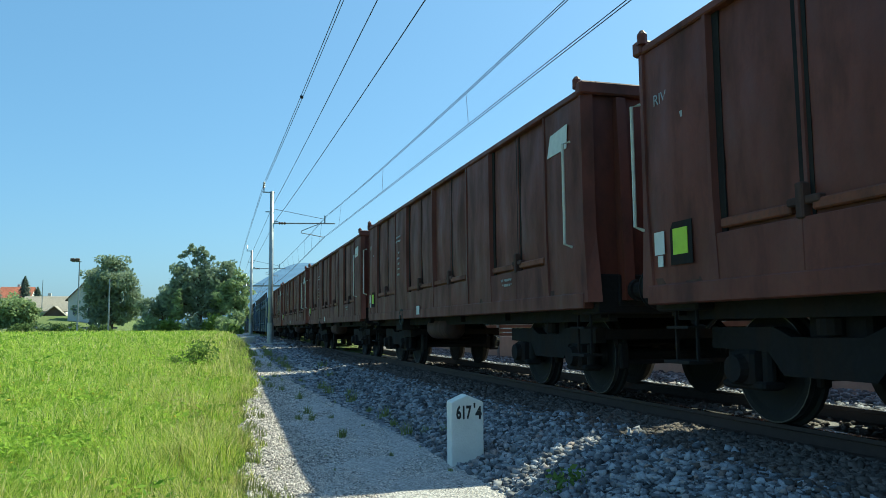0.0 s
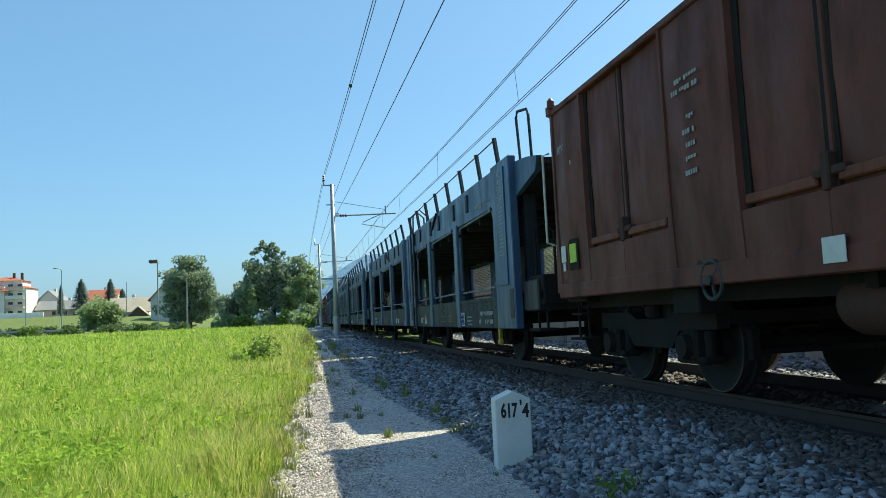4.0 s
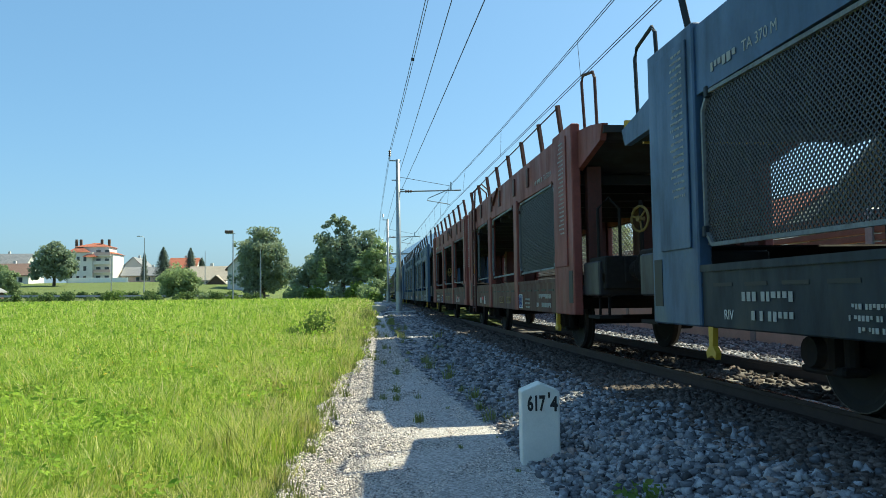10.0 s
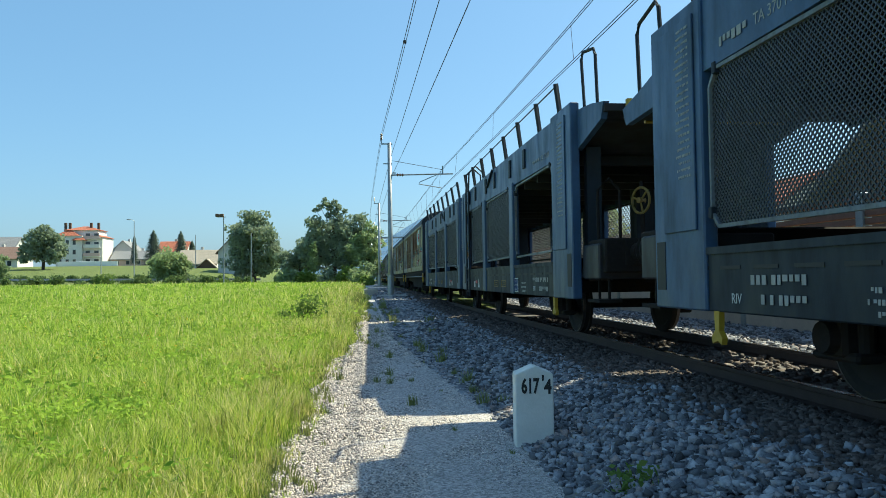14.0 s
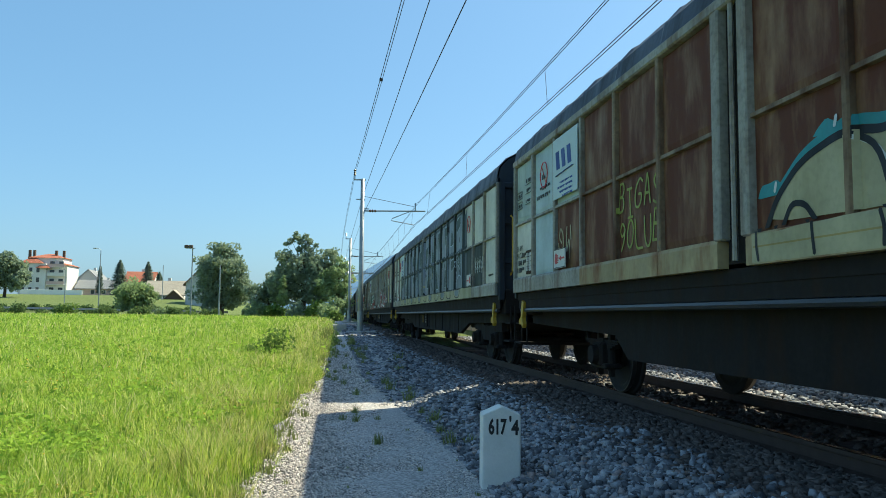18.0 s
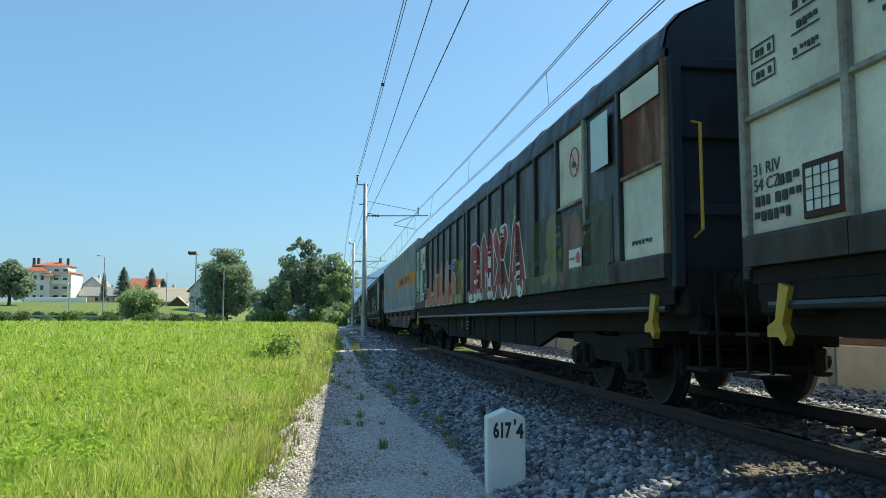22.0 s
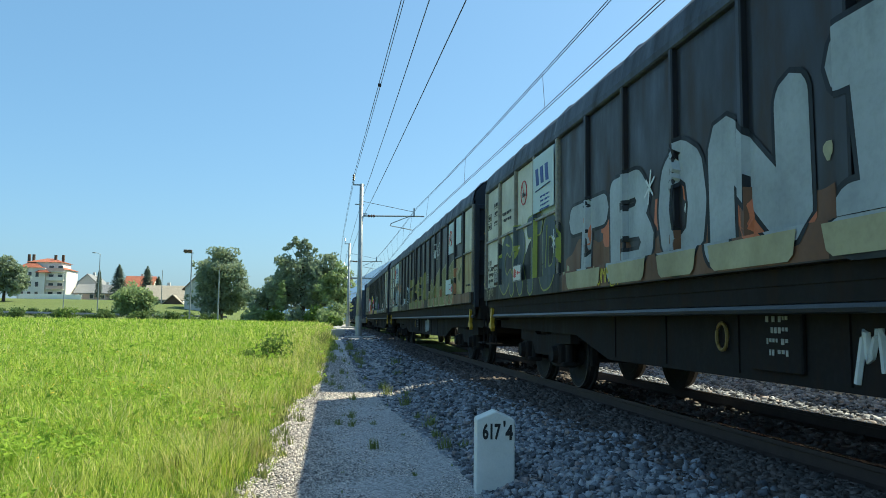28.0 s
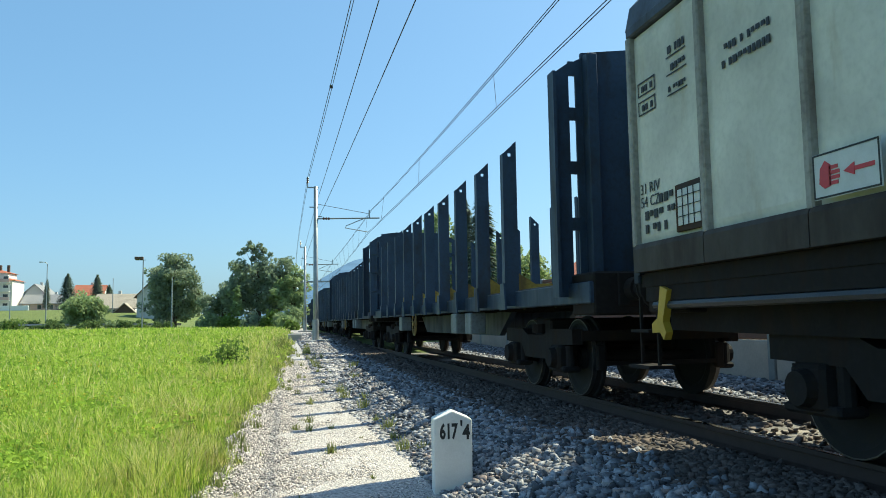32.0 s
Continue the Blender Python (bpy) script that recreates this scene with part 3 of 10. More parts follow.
    for e in (-1, 1):
        s = Shape()
        s.box(-1.4, 1.4, *sorted((e * (half - 0.02), e * (half + 0.02))), 1.0, 3.3)
        part("end_wall", s, M["rust"], w)
        for x in (-0.95, -0.35, 0.35, 0.95):
            part("end_post", Shape().prism([(half + 0.02, 0.95), (half + 0.2, 0.95), (half + 0.1, 3.25), (half + 0.02, 3.25)] if e > 0 else [(-half - 0.02, 0.95), (-half - 0.02, 3.25), (-half - 0.1, 3.25), (-half - 0.2, 0.95)], "x", x - 0.06, x + 0.06), M["rust"], w)
        part("end_rail", Shape().box(-1.45, 1.45, *sorted((e * (half - 0.05), e * (half + 0.1))), 3.27, 3.42, 0.02), M["rust"], w)
        shared("grab_rail", "grab12", lambda: grab_shape(1.2), M["white_van"], w, pose(-1.5, e * 6.2, 1.55, 0, 0, 0))
        part("lug", Shape().lathe([(0, 0.05), (0.1, 0.05), (0.14, 0.02)], (-1.42, e * 6.25, 3.36), "z", 8), M["rust"], w)
    s = Shape()
    for sd in (-1, 1):
        s.box(*sorted((sd * 1.02, sd * 1.12)), -half, half, 0.72, 0.98)
    for y in (-6.2, -3.2, -1, 1, 3.2, 6.2):
        s.box(-1.2, 1.2, y - 0.06, y + 0.06, 0.76, 1.0)
    part("underframe", s, M["under"], w)
    part("air_tank", Shape().lathe([(-0.75, 0.05), (-0.7, 0.18), (-0.6, 0.22), (0.6, 0.22), (0.7, 0.18), (0.75, 0.05)], (-0.95, 0.75, 0.66), "y", 20), M["rust_dark"], w, "dull brown compressed air tank", True)
    shared("brake_wheel", "wheel20", lambda: wheel_shape(0.16), M["van_slate"], w, pose(-1.42, 2.55, 0.90), "dull grey spoked brake wheel")
    part("brake_box", Shape().box(-1.3, -1.0, 3.0, 3.5, 0.62, 0.86, 0.015), M["under"], w)
    flag(w, "placard_board", M["under"], -1.424, 5.55, 5.88, 1.20, 1.58, "dark frame for a placard")
    flag(w, "placard", M["lime"], -1.431, 5.61, 5.83, 1.29, 1.52, "lime green placard in a dark frame")
    flag(w, "placard", M["white"], -1.431, 5.97, 6.13, 1.31, 1.52, "white route placard")
    flag(w, "placard", M["white"], -1.431, 6.0, 6.08, 1.20, 1.30, "small torn white placard")
    side_text(w, "RIV", 6.07, 2.70, 0.15, M["stencil"], -1.43)
    if rng.random() < 0.9:
        part("patch", Shape().prism([(-5.4, 2.72), (-5.95, 2.74), (-5.98, 3.02), (-5.5, 2.98)], "x", -1.426, -1.42), M["white"], w, "torn white paint patch")
    flag(w, "label_plate", M["white"], -1.44, 0.9, 1.12, 0.93, 1.1, "small white plate")
    s = Shape()
    bars(s, -1.43, 5.62, 2.46, 1, 0.36, 0.10, 0.05, seed + 1)
    bars(s, -1.45, 2.5, 2.65, 2, 0.5, 0.05, 0.04, seed + 2)
    bars(s, -1.45, 2.6, 2.3, 5, 0.22, 0.05, 0.07, seed + 3)
    bars(s, -1.42, -4.1, 1.3, 2, 0.4, 0.04, 0.03, seed + 4)
    part("lettering", s, M["stencil"], w, "faded white stencilled markings")
    for y in (-4.5, 4.5):
        bogie(w, y)
    buffers(w, L, half)
    for e in (-5.95, 5.95):
        shared("step", "step", step_shape, M["under"], w, pose(-1.25, e, 0))
    return w


M["lime"] = plain("lime_placard", (0.45, 0.62, 0.02), 0.5, 0, 0.15, 9, 0.05)


# -------- covered wagon with sliding walls
def ribbed_roof(half, z_eave, z_top, wid, bays):
    """A vaulted roof of shallow folded sheets."""
    s = Shape()
    nseg, arc = bays, 12
    vs, fs = [], []
    rows = nseg * 5 + 1
    rng = random.Random(bays * 7 + int(half * 10))
    for k in range(rows):
        q = k % 5
        y = -half + 2 * half * ((k // 5) + (0.0, 0.05, 0.10, 0.4, 0.75)[q]) / nseg
        lift = (0.02, 0.055, 0.0, 0.03, 0.015)[q] + rng.uniform(-0.008, 0.008)
        for i in range(arc + 1):
            a = math.pi * i / arc
            x = -(wid + lift * 0.2) * math.cos(a)
            z = z_eave + (z_top - z_eave + lift) * math.sin(a) ** 0.8
            vs.append((x, y, z))
    n = arc + 1
    for k in range(rows - 1):
        for i in range(arc):
            fs.append((k * n + i, k * n + i + 1, (k + 1) * n + i + 1, (k + 1) * n + i))
    s.add(vs, fs)
    return s


POSTS = {}                     # wagon name: places of its door posts


def van_end(half, z_eave, z_top, wid, e):
    pts = [(-wid, 1.12), (wid, 1.12)] + [(wid * math.cos(math.pi * i / 12), z_eave + (z_top - z_eave) * math.sin(math.pi * i / 12) ** 0.8) for i in range(13)]
    return Shape().prism([(p, q) for p, q in pts], "y", *sorted((e * (half - 0.05), e * half)))


def van_underframe(w, half, long_van):
    for sd in (-1, 1):
        x0, x1 = sorted((sd * 1.05, sd * 1.13))
        if long_van:
            g = Shape().prism([(-half, 0.98), (half, 0.98), (half, 0.66), (half - 4.4, 0.60), (half - 5.6, 0.34), (-half + 5.6, 0.34), (-half + 4.4, 0.60), (-half, 0.66)], "x", x0, x1)
        else:
            g = Shape().prism([(-half, 1.0), (half, 1.0), (half, 0.66), (half - 3.6, 0.56), (half - 4.0, 0.30), (-half + 4.0, 0.30), (-half + 3.6, 0.56), (-half, 0.66)], "x", x0, x1)
        part("side_girder", g, M["under"], w)
        part("side_pipe", Shape().tube([(sd * 1.36, -half + 0.2, 0.865), (sd * 1.36, half - 0.2, 0.865)], 0.035, 8), M["pipe"], w)
    part("skirt", Shape().box(-1.37, -1.345, -half + 0.05, half - 0.05, 0.90, 1.138), M["under"], w)
    k = int(half)
    for y in np.linspace(-half + 0.4, half - 0.4, 2 * k):
        shared("cross_member", "cross_member", lambda: Shape().box(-1.32, 1.32, -0.04, 0.04, 0.86, 1.03), M["under"], w, pose(0, float(y), 0))
    part("centre_sill", Shape().box(-0.2, 0.2, -half, half, 0.74, 1.0), M["under"], w)
    if long_van:
        for y in np.linspace(-half + 5.8, half - 5.8, 8):
            part("girder_rib", Shape().box(-1.145, -1.13, y - 0.03, y + 0.03, 0.38, 0.96), M["under"], w)


ZS, ZM, ZT = 1.37, 2.22, 3.15           # foot, middle and head of the sliding walls


def side_text(w, body, y, z, size, mat, x):
    """Lettering on the near side that starts at y and reads towards -y."""
    key = ("text", body, size)
    if key not in MESHES:
        MESHES[key] = text_mesh(body, size, 0.001, 0.0, mat)
    me = MESHES[key]
    lo = min(v.co.x for v in me.vertices)
    ob = new("inscription", me)
    ob.parent = w
    ob.matrix_basis = Matrix.Translation((x, y + lo, z)) @ Matrix.Rotation(-math.pi / 2, 4, "Z")
    return ob


def data_frames_shape():
    """Small framed load figures and length brackets on the last panel."""
    s = Shape()
    for z in (2.44, 2.60):
        for a, b in ((0, 0.012), (0.108, 0.12)):
            s.box(-0.003, 0, -0.30, 0, z + a, z + b)
        for a in (-0.30, -0.012):
            s.box(-0.003, 0, a, a + 0.012, z + 0.012, z + 0.108)
        bars(s, 0, -0.25, z + 0.03, 1, 0.2, 0.06, 0.05, 3)
    for z, h in ((2.50, 0.05), (2.66, 0.06), (2.80, 0.07)):
        bars(s, 0, -0.78, z, 1, 0.26, h, 0.05, int(z * 50))
        s.box(-0.003, 0, -0.80, -0.5, z - 0.03, z - 0.02)
    return s


def hand_sign(w, y0, back):
    """White plate with a red hand and arrow; back: the hand stands at the +y end."""
    x = -1.474
    flag(w, "sign_plate", M["white"], x, y0, y0 + 0.5, 1.385, 1.635, "white plate with a red hand and arrow")
    f = (lambda q: y0 + 0.5 - q) if back else (lambda q: y0 + q)
    a = Shape()
    a.box(x - 0.010, x - 0.007, *sorted((f(0.27), f(0.46))), 1.497, 1.52)
    a.prism([(f(0.32), 1.475), (f(0.24), 1.508), (f(0.32), 1.542)], "x", x - 0.011, x - 0.007)
    for k in range(4):
        a.box(x - 0.010, x - 0.007, *sorted((f(0.13), f(0.215 - 0.012 * abs(k - 1.5)))), 1.452 + 0.028 * k, 1.472 + 0.028 * k)
    a.prism([(f(0.05), 1.47), (f(0.09), 1.44), (f(0.14), 1.448), (f(0.145), 1.56), (f(0.10), 1.59), (f(0.06), 1.55)], "x", x - 0.010, x - 0.007)
    part("arrow", a, M["redmark"], w, "red hand and arrow")
    rim = Shape()
    for z in (1.389, 1.623):
        rim.box(x - 0.009, x - 0.007, y0 + 0.012, y0 + 0.488, z, z + 0.01)
    for y in (y0 + 0.004, y0 + 0.488):
        rim.box(x - 0.009, x - 0.007, y, y + 0.01, 1.389, 1.633)
    part("sign_rim", rim, M["black"], w)


def van(half, length, panels, strip, label, seed, long_van=True, roof="roof"):
    """panels: the material names of upper and lower fields from end to end."""
    rng = random.Random(seed)
    w = thing("covered_wagon", label, "freight wagon", "covered wagons of the train")
    wid, zt, zr, ztop = 1.42, ZT, ZT + 0.10, ZT + 0.70
    old = seed < 102
    part("floor", Shape().box(-1.38, 1.38, -half, half, 1.02, 1.13), M["under"], w)
    n = len(panels)
    ea, eb = np.linspace(-half + 0.03, -0.2, n // 2 + 1), np.linspace(0.2, half - 0.03, n // 2 + 1)
    POSTS[w.name] = [float(q) for q in (*ea, *eb)]
    spans = [*zip(ea, ea[1:]), *zip(eb, eb[1:])]
    for k in range(n):
        a, b = spans[k][0] + 0.035, spans[k][1] - 0.035
        up, lo = panels[k]
        fields = [("upper_panel", ZM + 0.025, zt - 0.01, up), ("lower_panel", ZS, ZM - 0.025, lo)]
        if up == lo and (up in ("van_dark", "van_pale") or (up == "white_van" and seed == 109)):
            fields = [("side_panel", ZS, zt - 0.01, up)]
        for nm, z0, z1, mt in fields:
            d = rng.uniform(-0.002, 0.002)
            part(nm, Shape().box(-wid + 0.02, -wid + 0.05, a, b, z0, z1).add([(-wid + 0.012 + d, a + 0.08, z0 + 0.06), (-wid + 0.012 + d, b - 0.08, z0 + 0.06), (-wid + 0.012 + d, b - 0.08, z1 - 0.06), (-wid + 0.012 + d, a + 0.08, z1 - 0.06), (-wid + 0.021, a, z0), (-wid + 0.021, b, z0), (-wid + 0.021, b, z1), (-wid + 0.021, a, z1)], [(0, 1, 2, 3), (0, 4, 5, 1), (1, 5, 6, 2), (2, 6, 7, 3), (3, 7, 4, 0)]), M[mt], w)
        if len(fields) > 1:
            rail = "van_slate" if up == "van_grey" else "van_trim" if up not in ("van_dark", "van_rust") else "rail_rust" if up == "van_rust" else up
            part("mid_rail", Shape().prism([(-wid + 0.04, ZM - 0.03), (-wid - 0.022, ZM - 0.024), (-wid - 0.014, ZM + 0.012), (-wid + 0.04, ZM + 0.03)], "y", a, b), M[rail], w)
    for q, edges in enumerate((ea, eb)):
        for k, y in enumerate(edges):
            mt = panels[min(k + q * (n // 2), n - 1)][0]
            mt = "van_slate" if mt == "van_grey" else "van_trim" if mt not in ("van_dark", "van_rust") else "rail_rust" if mt == "van_rust" else mt
            inner = abs(y) < 0.3
            part("door_post", Shape().box(-wid - (0.05 if inner else 0.035), -wid + 0.05, y - (0.06 if inner else 0.034), y + (0.06 if inner else 0.034), ZS - 0.02, zt + 0.01, 0.012), M["van_trim"] if inner and panels[n // 2][0] != "van_dark" else M[mt], w)
    part("door_recess", Shape().box(-wid + 0.03, -wid + 0.06, -0.16, 0.16, ZS - 0.2, zt + 0.02), M["under"], w)
    part("locking_rod", Shape().tube([(-wid - 0.01, 0.0, ZS - 0.18), (-wid - 0.01, 0.0, zt)], 0.022, 6), M["van_trim"], w)
    for a, b in spans:
        pale = (seed == 102 or old) and b > half - 2.4
        part("bottom_strip", Shape().prism([(-wid + 0.05, 1.14), (-wid - 0.045, 1.14), (-wid - 0.045, ZS - 0.04), (-wid - 0.03, ZS + rng.uniform(-0.012, 0.0)), (-wid + 0.05, ZS)], "y", a + 0.005, b - 0.005), M["van_trim"] if pale else M[strip], w)
    part("far_side", Shape().box(wid - 0.05, wid, -half, half, 1.13, zt), M[panels[0][1]], w)
    for y in (*ea, *eb):
        part("far_post", Shape().box(wid, wid + 0.035, y - 0.04, y + 0.04, 1.13, zt), M["van_dark"], w)
    for sd in (-1, 1):
        part("eave", Shape().box(*sorted((sd * (wid - 0.05), sd * (wid + (0.045 if old else 0.03)))), -half, half, zt, zr, 0.015), M["van_trim"] if old else M[roof], w)
    part("roof", ribbed_roof(half, zr - 0.03, ztop, wid + 0.025, n if old else n // 2), M[roof], w, smooth=False)
    for e in (-1, 1):
        part("end_wall", van_end(half, zr - 0.03, ztop, wid, e), M["end_sheet"], w)
        for x in (-1.36, -0.5, 0.5, 1.36):
            part("end_post", Shape().box(x - 0.05, x + 0.05, *sorted((e * half, e * (half + 0.09))), 1.05, zt, 0.01), M["end_sheet"], w)
        for z in (1.75, 2.45, 3.1):
            part("end_bar", Shape().box(-1.36, 1.36, *sorted((e * half, e * (half + 0.05))), z - 0.05, z + 0.05, 0.01), M["end_sheet"], w)
        shared("hook", "hook", hook_shape, M["yellow"], w, pose(-1.38, e * (half - 0.42), 1.0, 16, 0, 0), "yellow painted rope hook")
        shared("step", "step", step_shape, M["under"], w, pose(-1.2, e * (half + 0.25), 0))
    part("handrail", Shape().tube([(-1.2, -half - 0.05, 1.5), (-1.2, -half - 0.2, 1.55), (-1.2, -half - 0.2, 2.5), (-1.2, -half - 0.05, 2.55)], 0.015, 6), M["yellow"], w, "yellow hand rail")
    part("handrail", Shape().tube([(-0.4, -half - 0.08, 1.5), (-0.4, -half - 0.5, 1.5), (-0.4, -half - 0.5, 2.0), (-0.4, -half - 0.3, 2.15), (-0.4, -half - 0.08, 2.15)], 0.022, 6), M["yellow"], w, "yellow bent platform rail")
    van_underframe(w, half, long_van)
    if long_van:
        for y in (-half + 2.6, half - 2.6):
            bogie(w, y)
        shared("brake_wheel", "wheel13", lambda: Shape().tube([(0, 0.085 * math.cos(a), 0.11 * math.sin(a)) for a in np.linspace(0, 2 * math.pi, 17)[:-1]], 0.016, 6, closed=True), M["ring"], w, pose(-1.16, 2.2, 0.66), "dull yellow brake ring")
        part("equipment_cover", Shape().box(-1.17, -1.13, 1.1, 1.75, 0.42, 0.86, 0.01), M["under"], w, "dark cover plate with small print")
    else:
        for y in (-half + 2.9, half - 2.9):
            single_axle(w, y)
        shared("air_tank", "van_tank", lambda: Shape().lathe([(-0.7, 0.05), (-0.65, 0.17), (-0.55, 0.2), (0.55, 0.2), (0.65, 0.17), (0.7, 0.05)], (-0.7, 0.3, 0.62), "y", 18), M["under"], w)
    buffers(w, length / 2, half)
    # marks at the rear end
    part("label_frame", Shape().box(-wid - 0.014, -wid + 0.01, half - 1.14, half - 0.72, 1.40, 1.76, 0.006), M["frame_rust"], w, "rusty frame of a label holder")
    flag(w, "label_sheet", M["white"], -wid - 0.016, half - 1.09, half - 0.77, 1.445, 1.715)
    grid = Shape()
    for q in range(1, 4):
        grid.beam((-wid - 0.027, half - 1.10, 1.435 + 0.075 * q), (-wid - 0.027, half - 0.76, 1.435 + 0.075 * q), 0.005, 0.005).beam((-wid - 0.027, half - 1.09 + 0.08 * q, 1.44), (-wid - 0.027, half - 1.09 + 0.08 * q, 1.72), 0.005, 0.005)
    part("clip_wire", grid, M["black"], w)
    hand_sign(w, half - 2.85, True)
    hand_sign(w, -half + 2.3, False)
    x = -wid + 0.003
    side_text(w, "31 RIV", half - 0.12, 1.78, 0.125, M["black"], x)
    side_text(w, "54 CZ", half - 0.12, 1.67, 0.125, M["black"], x)
    s = Shape()
    bars(s, x, half - 0.66, 1.67, 1, 0.2, 0.085, 0.05, 5)
    bars(s, x, half - 0.68, 1.56, 1, 0.56, 0.085, 0.05, seed)
    bars(s, x, half - 0.55, 1.45, 1, 0.43, 0.085, 0.05, seed + 2)
    bars(s, x, -half + 0.4, 1.5, 1, 0.5, 0.05, 0.05, seed + 7)
    bars(s, x, half - 1.95, 2.55, 2, 0.62, 0.06, 0.05, seed + 8)
    part("lettering", s, M["black"], w, "small black stencilled markings")
    shared("data_frames", "data_frames", data_frames_shape, M["black"], w, pose(x, half - 0.14, 0))
    if long_van:
        s = Shape()
        bars(s, -1.174, 1.25, 0.78, 4, 0.3, 0.05, 0.03, seed + 9)
        part("frame_lettering", s, M["stencil"], w)
    return w


# -------- car carrier: two half wagons with an upper deck, joined in the middle
def mesh_screen(y0, y1, z0, z1, x, step):
    s = Shape()
    r = 0.0095
    span = (y1 - y0) + (z1 - z0)
    k = 0.0
    while k < span:
        a0 = max(0.0, k - (z1 - z0)), min(k, z1 - z0)
        a1 = min(k, y1 - y0), max(0.0, k - (y1 - y0))
        for flip in (0, 1):
            p = [(x, y0 + q[0], z0 + (q[1] if not flip else (z1 - z0) - q[1])) for q in (a0, a1)]
            s.beam(p[0], p[1], r, r, (1, 0, 0))
        k += step
    return s


